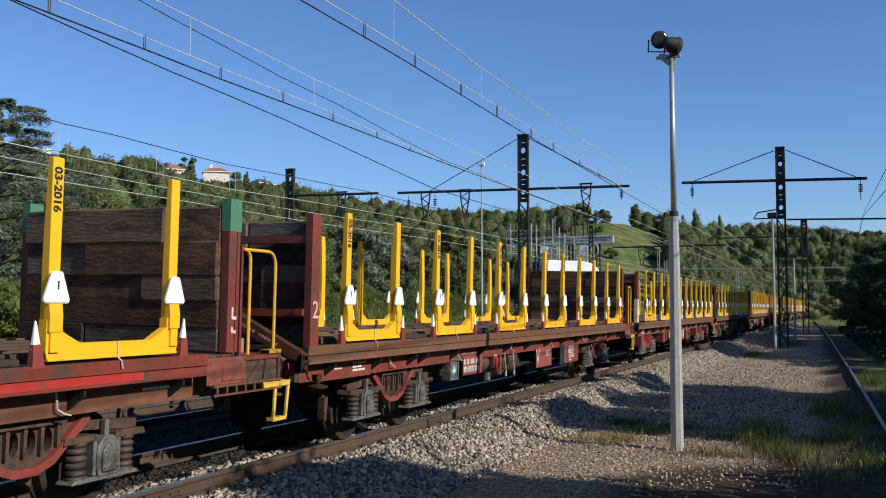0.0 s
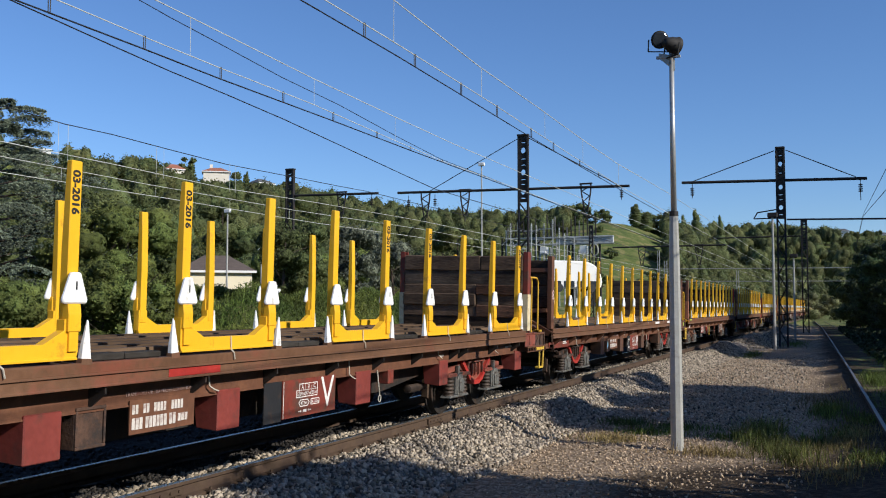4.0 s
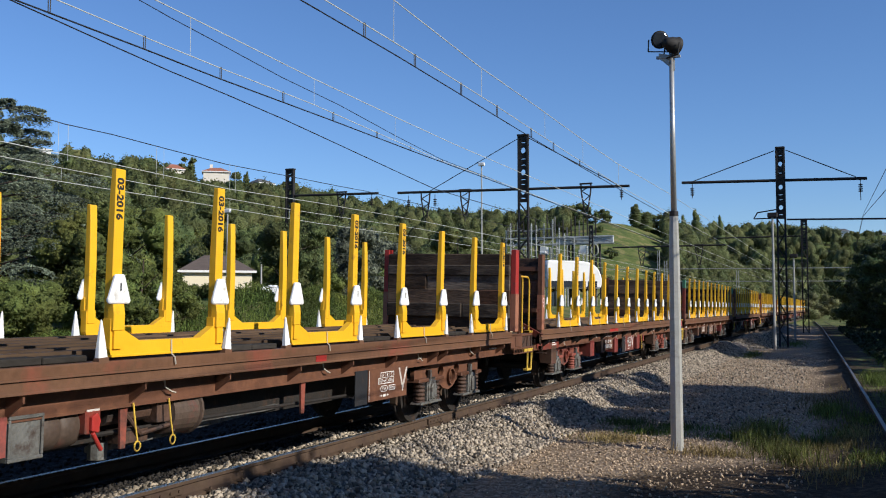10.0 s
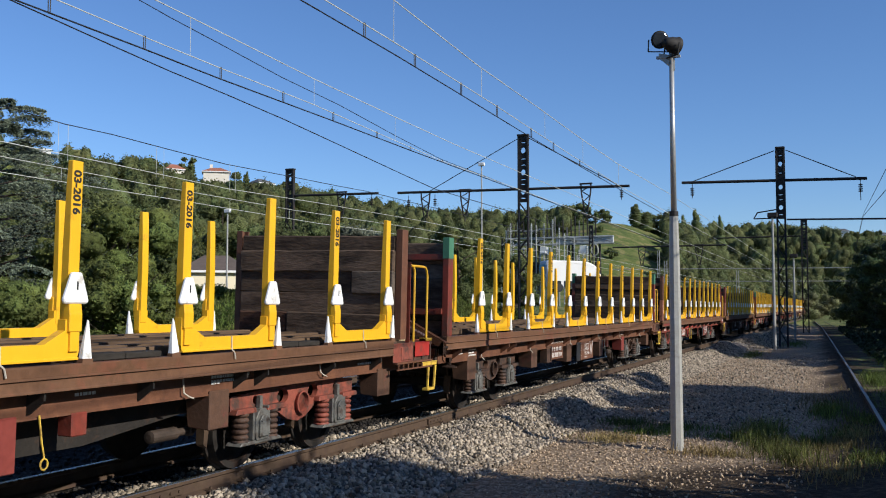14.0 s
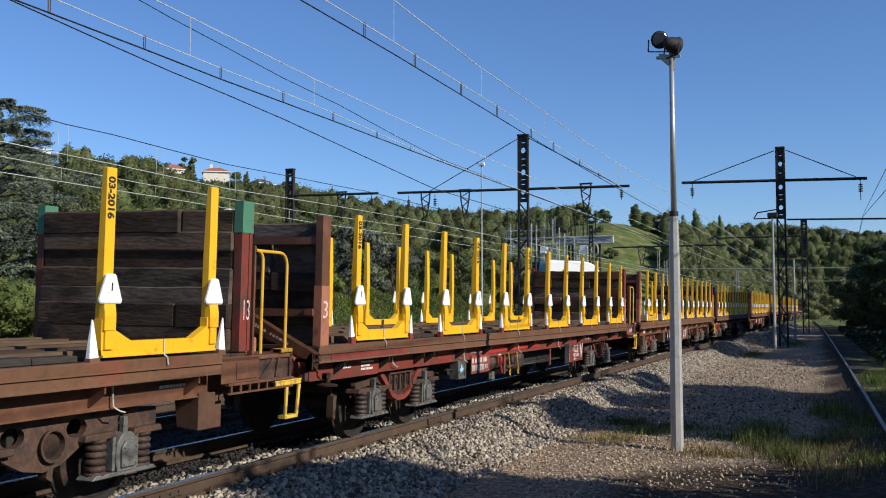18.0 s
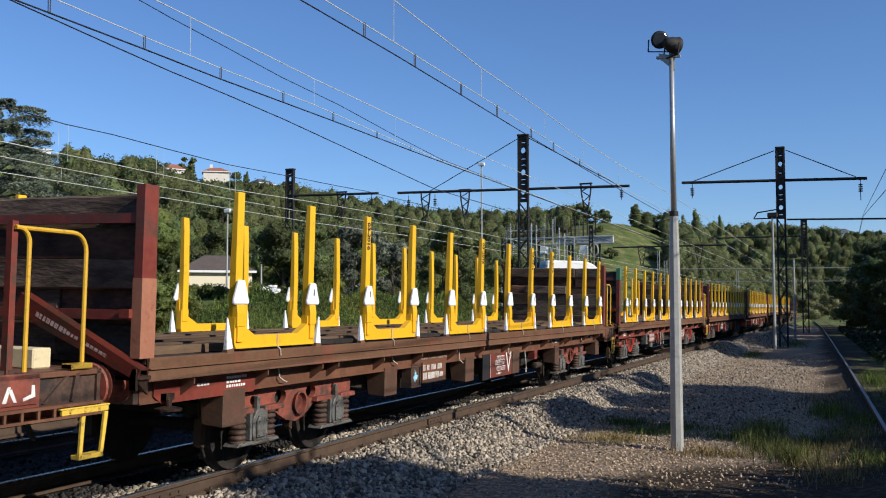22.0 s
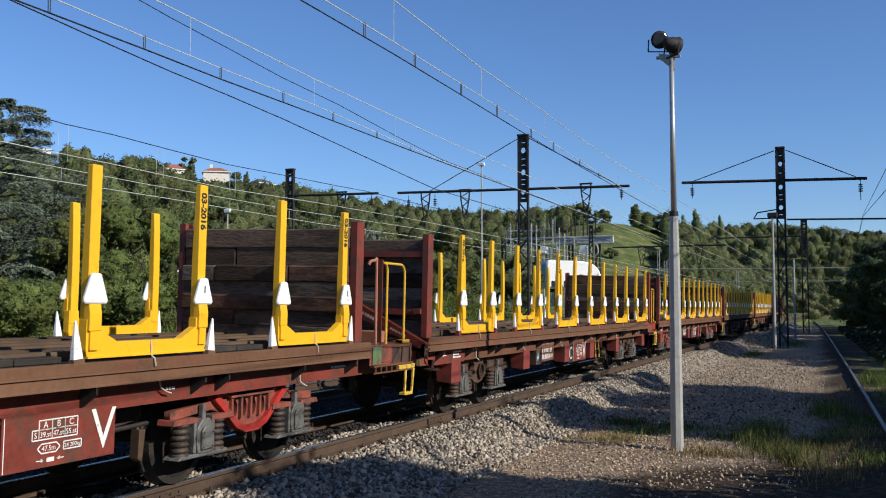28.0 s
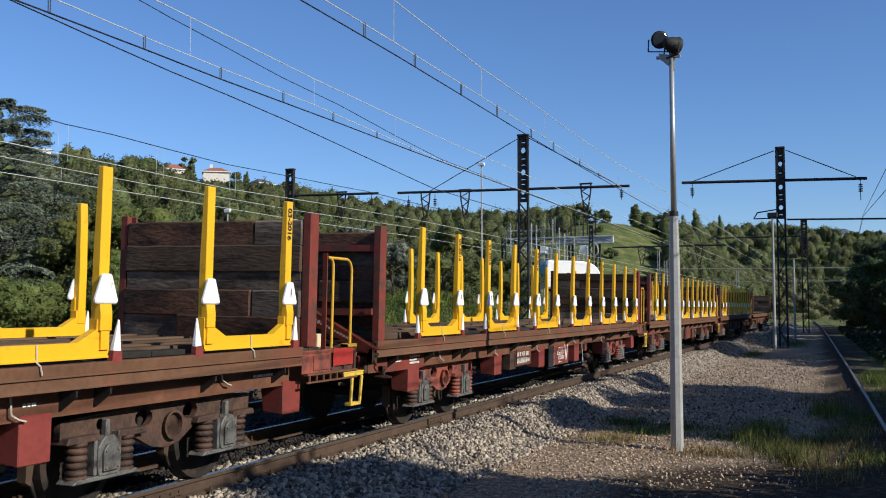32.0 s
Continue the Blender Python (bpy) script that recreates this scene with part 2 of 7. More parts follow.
M = dict(
    yellow=surf("yellow_paint", (0.80, 0.43, 0.010), 0.42, 0, 0.06, 1.5, 0.05, (0.45, 0.22, 0.02), 0.12, 5.0),
    white=surf("white_paint", (0.80, 0.79, 0.76), 0.5, 0, 0.05, 3, 0.05, (0.45, 0.40, 0.33), 0.25, 8),
    red=surf("red_oxide_paint", (0.190, 0.036, 0.022), 0.58, 0, 0.28, 1.6, 0.2, (0.085, 0.042, 0.028), 0.62, 3.2),
    bright=surf("bright_red_paint", (0.36, 0.030, 0.022), 0.5, 0, 0.2, 1.6, 0.12, (0.16, 0.05, 0.035), 0.35, 4),
    sillbrown=surf("worn_brown_sill", (0.142, 0.070, 0.036), 0.62, 0, 0.25, 1.6, 0.2, (0.21, 0.060, 0.034), 0.30, 0.9),
    brown=surf("brown_oxide_paint", (0.125, 0.053, 0.028), 0.62, 0, 0.25, 1.6, 0.2, (0.18, 0.076, 0.038), 0.45, 3.5),
    tan=surf("tan_primer", (0.33, 0.135, 0.075), 0.65, 0, 0.18, 3, 0.1, (0.20, 0.06, 0.04), 0.35, 6),
    cream=surf("cream_paint", (0.66, 0.55, 0.33), 0.6, 0, 0.1, 3, 0.1, (0.35, 0.2, 0.1), 0.3, 6),
    green=surf("green_paint", (0.070, 0.19, 0.110), 0.6, 0, 0.15, 3, 0.1, (0.1, 0.1, 0.07), 0.25, 6),
    olive=surf("olive_paint", (0.095, 0.160, 0.070), 0.65, 0, 0.25, 4, 0.1, (0.14, 0.06, 0.04), 0.5, 6),
    bogie=surf("grimy_red_steel", (0.085, 0.046, 0.030), 0.7, 0.1, 0.45, 3, 0.3, (0.035, 0.026, 0.022), 0.6, 5),
    dark=surf("grimy_steel", (0.022, 0.018, 0.015), 0.75, 0.1, 0.4, 3, 0.25, (0.06, 0.032, 0.02), 0.4, 5),
    springsteel=surf("grimy_spring_steel", (0.070, 0.050, 0.038), 0.6, 0.2, 0.35, 5, 0.15, (0.03, 0.024, 0.02), 0.4, 8),
    grey=surf("grey_cast_steel", (0.150, 0.146, 0.132), 0.62, 0.3, 0.3, 4, 0.25, (0.07, 0.05, 0.04), 0.5, 7),
    wood=surf("dark_oak_plank", (0.090, 0.062, 0.043), 0.92, 0, 0.5, 2.2, 0.55, (0.035, 0.025, 0.019), 0.55, 2.6, 0.55, (0.45, 1.7, 1.7), spec=0.15),
    greywood=surf("weathered_grey_plank", (0.122, 0.096, 0.075), 0.92, 0, 0.55, 2.0, 0.6, (0.040, 0.030, 0.024), 0.6, 2.2, 0.45, (0.5, 1.6, 1.6), spec=0.15),
    redwood=surf("reddish_brown_plank", (0.105, 0.056, 0.036), 0.92, 0, 0.55, 2.0, 0.6, (0.030, 0.022, 0.018), 0.6, 2.2, 0.45, (0.6, 1.5, 1.5), spec=0.15),
    floorwood=surf("worn_floor_plank", (0.070, 0.046, 0.032), 0.9, 0, 0.4, 2, 0.5, (0.03, 0.022, 0.017), 0.5, 3, 0.25, spec=0.08),
    bearerwood=surf("bearer_wood", (0.105, 0.068, 0.042), 0.85, 0, 0.4, 2, 0.4, (0.05, 0.034, 0.024), 0.5, 1.2, 0.3, (1, 0.2, 1), spec=0.1),
    greytimber=surf("weathered_grey_timber", (0.040, 0.035, 0.030), 0.9, 0, 0.4, 3, 0.5, (0.03, 0.026, 0.022), 0.4, 3, 0.3, (1, 0.3, 1), spec=0.1),
    strap=surf("pale_strap", (0.50, 0.45, 0.37), 0.8, 0, 0.1, 6, 0.1),
    black=surf("black_paint", (0.018, 0.018, 0.02), 0.6, 0, 0.3, 3, 0.1, (0.05, 0.03, 0.02), 0.3, 5),
    letter=surf("lettering_white", (0.72, 0.70, 0.66), 0.7, 0, 0.12, 6, 0.0, (0.3, 0.16, 0.13), 0.25, 12),
    ink=surf("lettering_black", (0.02, 0.02, 0.02), 0.6, 0, 0.1, 5, 0.0),
    rail=surf("rusty_rail", (0.078, 0.049, 0.030), 0.75, 0.1, 0.3, 1.5, 0.3, (0.06, 0.035, 0.025), 0.5, 2.5),
    shine=surf("polished_rail_head", (0.42, 0.41, 0.40), 0.28, 0.9, 0.15, 3, 0.05),
    sleeper=surf("dark_sleeper", (0.06, 0.042, 0.030), 0.9, 0, 0.35, 3, 0.4, spec=0.08),
    ballast=surf("ballast_bed", (0.17, 0.15, 0.135), 0.9, 0, 0.5, 9, 1.0, (0.09, 0.065, 0.05), 0.5, 1.2),
    # near black: oil stains plus the train's shade, both in the colour
    grimy=surf("oily_shaded_stone", (0.030, 0.025, 0.021), 0.85, 0, 0.25, 6, 0.4, None, 0, 1, 0.0, (1, 1, 1), 0.5),
    frame=surf("faded_red_frame", (0.24, 0.064, 0.040), 0.65, 0, 0.3, 2.5, 0.2, (0.07, 0.040, 0.030), 0.6, 3.5),
    splash=surf("pale_blue_paint", (0.30, 0.55, 0.68), 0.6, 0, 0.3, 9, 0.0),
    fadedwhite=surf("worn_lettering_white", (0.55, 0.50, 0.45), 0.75, 0, 0.2, 8, 0.0, (0.22, 0.11, 0.09), 0.4, 12),
    faded=surf("faded_lettering", (0.42, 0.30, 0.27), 0.8, 0, 0.3, 14, 0.0, (0.2, 0.06, 0.05), 0.5, 16),
    boardred=surf("weathered_red_board", (0.24, 0.060, 0.045), 0.65, 0, 0.25, 2.5, 0.15, (0.13, 0.05, 0.04), 0.4, 5),
    oldyellow=surf("worn_yellow_paint", (0.66, 0.43, 0.05), 0.6, 0, 0.15, 5, 0.1, (0.22, 0.13, 0.04), 0.4, 9),
    railyellow=surf("scuffed_yellow_paint", (0.62, 0.35, 0.02), 0.55, 0, 0.12, 6, 0.05, (0.30, 0.16, 0.04), 0.3, 12),
    boxred=surf("box_red_paint", (0.20, 0.038, 0.028), 0.6, 0, 0.2, 2.0, 0.15, (0.10, 0.035, 0.026), 0.35, 3),
    tankbrown=surf("grimy_tank_paint", (0.085, 0.058, 0.042), 0.6, 0.1, 0.35, 3, 0.2, (0.16, 0.055, 0.04), 0.25, 4),
    boxbrown=surf("dark_brown_paint", (0.090, 0.046, 0.027), 0.68, 0, 0.3, 2.5, 0.2, (0.14, 0.045, 0.032), 0.3, 4),
    darkhead=surf("dull_rail_head", (0.17, 0.155, 0.14), 0.48, 0.5, 0.2, 3, 0.08, (0.10, 0.07, 0.05), 0.25, 3),
    chalk=surf("pink_chalk", (0.68, 0.47, 0.43), 0.8, 0, 0.25, 14, 0.0, (0.25, 0.08, 0.06), 0.35, 16),
    path=surf("tan_gravel", (0.385, 0.290, 0.195), 0.9, 0, 0.2, 6, 0.3, None, 0, 1, 0.0, (1, 1, 1), 0.7),
    lime=surf("lime_paint", (0.55, 0.80, 0.10), 0.5, 0, 0.1, 5, 0.0),
    stone=surf("ballast_stone", (0.300, 0.248, 0.186), 0.85, 0, 0.25, 6, 0.4, None, 0, 1, 0.0, (1, 1, 1), 0.8),
    concrete=surf("grey_concrete", (0.15, 0.147, 0.14), 0.85, 0, 0.15, 3, 0.3, (0.26, 0.24, 0.21), 0.4, 4),
    zinc=surf("weathered_zinc", (0.40, 0.41, 0.40), 0.7, 0.0, 0.2, 2, 0.1),
    tube=surf("bright_steel_tube", (0.44, 0.43, 0.41), 0.45, 0.5, 0.15, 4, 0.05, (0.25, 0.24, 0.22), 0.3, 6),
    galva=surf("galvanised_steel", (0.40, 0.39, 0.36), 0.55, 0.25, 0.15, 4, 0.1, (0.3, 0.28, 0.25), 0.3, 6),
    mast=surf("dark_lattice_steel", (0.030, 0.027, 0.025), 0.7, 0.3, 0.3, 2, 0.15, (0.07, 0.04, 0.03), 0.3, 3),
    wire=surf("copper_wire_dark", (0.03, 0.03, 0.032), 0.6, 0.5, 0.1, 2, 0),
    wirelight=surf("bronze_wire_pale", (0.52, 0.52, 0.46), 0.5, 0.1, 0.1, 2, 0),
    bark=surf("bark", (0.07, 0.05, 0.038), 0.9, 0, 0.35, 3, 0.8, None, 0, 1, 0, (1, 1, 0.25)),
    render=surf("pale_render_wall", (0.68, 0.62, 0.52), 0.85, 0, 0.06, 0.6, 0.1),
    whitewall=surf("white_wall", (0.78, 0.76, 0.72), 0.8, 0, 0.05, 0.8, 0.1),
    creamwall=surf("sunlit_cream_wall", (0.80, 0.70, 0.50), 0.85, 0, 0.05, 0.8, 0.1),
    brownroof=surf("brown_roof_tile", (0.115, 0.088, 0.072), 0.8, 0, 0.2, 2, 0.3),
    tile=surf("red_roof_tile", (0.33, 0.13, 0.075), 0.85, 0, 0.3, 2, 0.4),
    slate=surf("grey_roof", (0.10, 0.10, 0.105), 0.8, 0, 0.25, 2, 0.3),
    glass=surf("window_dark", (0.03, 0.035, 0.045), 0.12, 0, 0.2, 1, 0, spec=0.6),
    leaf=leafy("hedge_leaf", (0.155, 0.186, 0.048), 0.34, 0.32, contrast=0.42),
    leafdark=leafy("woodland_leaf", (0.142, 0.168, 0.060), 0.30, 0.38, contrast=0.38),
    leafcedar=leafy("cedar_needle", (0.150, 0.176, 0.118), 0.45, 0.1, 0.01),
    # distant leaves: haze is put into their light, low-contrast colour
    leaffar=leafy("hazy_distant_leaf", (0.150, 0.168, 0.062), 0.26, 0.42, 0.03, 1.8, 0.8, 0.28),
    leaffarlight=leafy("hazy_distant_light_leaf", (0.172, 0.188, 0.070), 0.26, 0.42, 0.03, 1.8, 0.8, 0.28),
    leafpale=leafy("pale_shrub_leaf", (0.190, 0.195, 0.085), 0.3, 0.35),
    leafsilver=leafy("silver_green_leaf", (0.165, 0.180, 0.125), 0.4, 0.25, 0.01),
    # two darker, duller leaves: the shade right of the siding is in their colour
    leafside=leafy("shaded_bank_leaf", (0.062, 0.088, 0.026), 0.45, 0.15),
    leafshade=leafy("shaded_green_leaf", (0.030, 0.046, 0.018), 0.5, 0.06),
    grassblade=leafy("grass_blade", (0.13, 0.165, 0.035), 0.4, 0.3),
    clumpgrass=leafy("clump_grass_blade", (0.190, 0.205, 0.055), 0.5, 0.40),
    drygrass=leafy("dry_grass_blade", (0.30, 0.24, 0.10), 0.35, 0.3),
)


# ---------------------------------------------------------------- mesh tools
def box(bm, x0, x1, y0, y1, z0, z1, m=None):
    v = [bm.verts.new((x, y, z)) for x in (x0, x1) for y in (y0, y1) for z in (z0, z1)]
    for a in ((0, 1, 3, 2), (4, 6, 7, 5), (0, 4, 5, 1), (2, 3, 7, 6), (0, 2, 6, 4), (1, 5, 7, 3)):
        bm.faces.new([v[i] for i in a])
    if m is not None:
        for q in v:
            q.co = m @ q.co
    return v


def rod(bm, a, b, r, n=10, r2=None):
    """A round bar from a to b."""
    a, b = Vector(a), Vector(b)
    q = (b - a).to_track_quat("Z", "Y").to_matrix()
    r2 = r if r2 is None else r2
    ring = [[bm.verts.new(c + q @ Vector((rr * math.cos(2 * math.pi * i / n), rr * math.sin(2 * math.pi * i / n), 0))) for i in range(n)]
            for c, rr in ((a, r), (b, r2))]
    for i in range(n):
        j = (i + 1) % n
        bm.faces.new((ring[0][i], ring[0][j], ring[1][j], ring[1][i]))
    bm.faces.new(ring[0][::-1])
    bm.faces.new(ring[1])


def path(bm, pts, r, n=8):
    for a, b in zip(pts, pts[1:]):
        rod(bm, a, b, r, n)


def slab(bm, pts, axis, lo, hi):
    """A flat outline pts (2D) pushed from lo to hi along axis ('x', 'y' or 'z')."""
    def at(p, h):
        return {"x": (h, p[0], p[1]), "y": (p[0], h, p[1]), "z": (p[0], p[1], h)}[axis]
    a, b = [bm.verts.new(at(p, lo)) for p in pts], [bm.verts.new(at(p, hi)) for p in pts]
    n = len(pts)
    for i in range(n):
        bm.faces.new((a[i], a[(i + 1) % n], b[(i + 1) % n], b[i]))
    bm.faces.new(a[::-1])
    bm.faces.new(b)


def rings(bm, prof, n, origin, axis="y"):
    """A turned shape: prof lists (along, radius)."""
    o = Vector(origin)
    rows = []
    for h, r in prof:
        row = []
        for i in range(n):
            c, s = r * math.cos(2 * math.pi * i / n), r * math.sin(2 * math.pi * i / n)
            row.append(bm.verts.new(o + Vector({"x": (h, c, s), "y": (c, h, s), "z": (c, s, h)}[axis])))
        rows.append(row)
    for a, b in zip(rows, rows[1:]):
        for i in range(n):
            bm.faces.new((a[i], a[(i + 1) % n], b[(i + 1) % n], b[i]))
    bm.faces.new(rows[0][::-1])
    bm.faces.new(rows[-1])


def finish(bm, bevel=0.0, smooth=False):
    bmesh.ops.recalc_face_normals(bm, faces=bm.faces)
    if bevel:
        bmesh.ops.bevel(bm, geom=bm.edges[:], offset=bevel, segments=1, affect="EDGES", clamp_overlap=True)
    if smooth:
        for f in bm.faces:
            f.smooth = True
    me = bpy.data.meshes.new("mesh")
    bm.to_mesh(me)
    bm.free()
    me.materials.append(None)
    return me


def dress(ob, material):
    ob.material_slots[0].link = "OBJECT"
    ob.material_slots[0].material = material
    return ob


STORE = {}


def mesh_of(key, make, bevel=0.0, smooth=False):
    if key not in STORE:
        bm = bmesh.new()
        make(bm)
        STORE[key] = finish(bm, bevel, smooth)
    return STORE[key]


def piece(name, me, material, parent=None, label="", m=None):
    """One mesh object, under its thing or part."""
    ob = new(name, me)
    dress(ob, material)
    if parent is not None:
        ob.parent = parent
    if m is not None:
        ob.matrix_basis = m
    if label:
        ob["label"] = label
    return ob


def part(name, bm, material, parent=None, label="", bevel=0.0, smooth=False):
    return piece(name, finish(bm, bevel, smooth), material, parent, label)


@functools.lru_cache(None)
def ball(sub):
    """Unit icosphere: vertices and triangles."""
    bm = bmesh.new()
    bmesh.ops.create_icosphere(bm, subdivisions=sub, radius=1.0)
    out = np.array([v.co[:] for v in bm.verts]), np.array([[v.index for v in f.verts] for f in bm.faces])
    bm.free()
    return out


def lumpy(g, centre, radii, sub=3, rough=0.2):
    """A bumpy ball of foliage: vertices, triangles and outward directions."""
    v, f = ball(sub)
    a, b, c = g.uniform(0, 6.3, 3)
    k = 1 + rough * (np.sin(v[:, 0] * 4.2 + a) * np.cos(v[:, 1] * 4.7 + b) + 0.6 * np.sin(v[:, 2] * 7.5 + c + 2.0 * v[:, 0]) + 0.5 * np.cos(v[:, 1] * 9.5 + a + b) * np.sin(v[:, 0] * 8.3 + c)) + g.normal(0, 0.11 if sub > 2 else 0.06, len(v))
    return centre + v * k[:, None] * radii, f, v


def cloud(name, pts, size, material, seed=1, flat=0.0, thin=0.6, parent=None, out=None, cores=()):
    """Many small leaves, one mesh: pts (n, 3), size (n) or a number; out: the way each leaf faces; cores: dense bodies of foliage within."""
    g = np.random.default_rng(seed)
    pts = np.asarray(pts, float)
    n = len(pts)
    size = np.broadcast_to(np.asarray(size, float), (n,))[:, None]
    u = g.normal(size=(n, 3))
    u[:, 2] *= 1 - flat
    if out is not None:
        face = out + g.normal(0, 0.5, (n, 3))
        face /= np.linalg.norm(face, axis=1)[:, None]
        u -= face * (face * u).sum(1)[:, None]
    u /= np.linalg.norm(u, axis=1)[:, None]
    w = g.normal(size=(n, 3))
    w[:, 2] *= 1 - flat
    if out is not None:
        w = np.cross(face, u)
    w -= u * (u * w).sum(1)[:, None]
    w /= np.linalg.norm(w, axis=1)[:, None]
    u, w = u * size * 0.5, w * size * 0.5 * thin
    co = np.stack([pts - u, pts + w * 0.9 - u * 0.1, pts + u, pts - w * 0.9 - u * 0.1], 1).reshape(-1, 3)
    loops, starts = np.arange(4 * n), np.arange(0, 4 * n, 4)
    if len(cores):
        first = len(co) + np.concatenate([[0], np.cumsum([len(v) for v, _ in cores])[:-1]])
        tri = np.concatenate([f + k for (_, f), k in zip(cores, first)]).ravel()
        starts = np.concatenate([starts, len(loops) + np.arange(0, len(tri), 3)])
        loops = np.concatenate([loops, tri])
        co = np.concatenate([co] + [v for v, _ in cores])
    me = bpy.data.meshes.new("mesh")
    me.vertices.add(len(co))
    me.vertices.foreach_set("co", co.ravel())
    me.loops.add(len(loops))
    me.loops.foreach_set("vertex_index", loops)
    me.polygons.add(len(starts))
    me.polygons.foreach_set("loop_start", starts)
    me.update(calc_edges=True)
    me.materials.append(None)
    return piece(name, me, material, parent)


def lettering(name, s, size, material, parent, m, label="", weight=0.0):
    """Raised paint letters, facing the local +Z of m."""
    key = ("text", s, size, weight)
    if key not in STORE:
        cu = bpy.data.curves.new("text", "FONT")
        cu.body, cu.size, cu.extrude, cu.align_x, cu.align_y, cu.offset, cu.resolution_u = s, size, 0.001, "CENTER", "CENTER", size * weight, 4
        tmp = bpy.data.objects.new("tmp", cu)
        scene.collection.objects.link(tmp)
        me = bpy.data.meshes.new_from_object(tmp.evaluated_get(bpy.context.evaluated_depsgraph_get()))
        bpy.data.objects.remove(tmp)
        me.materials.clear()
        me.materials.append(None)
        STORE[key] = me
    return piece(name, STORE[key], material, parent, label, m)


# ---------------------------------------------------------------- ground
def ease(a, b, v):
    t = np.clip((v - a) / (b - a), 0, 1)
    return t * t * (3 - 2 * t)


def ground_z(x, y):
    """Height of the ground: track beds, path, and the hills round the valley."""
    x, y = np.asarray(x, float), np.asarray(y, float)
    z = np.full(np.broadcast(x, y).shape, -0.42)
    toe = 0.10 * np.sin(y * 0.83) + 0.07 * np.sin(y * 2.1 + 1.0)
    bed = ease(-4.66, -5.36, x + toe) * ease(-24.0, -21.5, x)
    z = z + 0.22 * bed + 0.10 * np.exp(-((x + toe * 0.6 + 5.52) / 0.30) ** 2)
    z = z + 2.3 * ease(-23.6, -28.8, x) * ease(-40, -32, x) * ease(36, 45, y) * ease(88, 70, y)
    side = np.interp(y, [0, 17, 36, 106, 200], [1.4, 1.33, 0.9, -1.1, -4.0])
    z = z + 0.09 * ease(1.5, 1.1, np.abs(x - side))
    z = z + 1.2 * ease(3.5, 9.0, x - side) * ease(10, 30, y)
    u = np.maximum(-x - 22, (y - 270) * 0.9)
    z = z + 3.6 * ease(0, 42, u) + (23.2 + 2.0 * ease(120, 380, y)) * ease(40, 118, u)
    z = z + 22.0 * np.exp(-(((x + 57) / np.where(x > -57, 36, 44)) ** 2 + ((y - 262) / 62) ** 2) * 1.1) * ease(-14, -32, x)
    z = z + 0.9 * np.sin(x * 0.045 + 1.3) * np.cos(y * 0.037) * ease(45, 90, u)
    return z


def make_ground():
    xs = np.unique(np.round(np.concatenate([np.arange(-26, -6.2, 0.35), np.arange(-6.2, -4.2, 0.12), np.arange(-4.2, 8, 0.35), np.arange(-150, -26, 4), np.arange(8, 60, 4), np.geomspace(60, 2500, 14),
                                            -np.geomspace(150, 2500, 12)]), 3))
    ys = np.unique(np.round(np.concatenate([np.arange(-20, 60, 0.8), np.arange(60, 420, 5), np.geomspace(420, 2500, 12), -np.geomspace(20, 1500, 10)]), 3))
    X, Y = np.meshgrid(xs, ys)
    Z = ground_z(X, Y)
    near = (np.abs(X) < 30) & (Y < 120)
    rough = np.random.default_rng(4).normal(0, 0.012, X.shape)
    Z = Z + np.where(near, rough, 0)
    v = np.stack([X, Y, Z], -1).reshape(-1, 3)
    nx, ny = len(xs), len(ys)
    i = np.arange(nx * ny).reshape(ny, nx)
    f = np.stack([i[:-1, :-1], i[:-1, 1:], i[1:, 1:], i[1:, :-1]], -1).reshape(-1, 4)
    me = bpy.data.meshes.new("mesh")
    me.from_pydata(v.tolist(), [], f.tolist())
    for p in me.polygons:
        p.use_smooth = True
    me.materials.append(None)
    ob = piece("ground", me, ground_material())
    return tagged(ob, "gravel and grass ground beside the railway tracks", "ground", kind="structure")


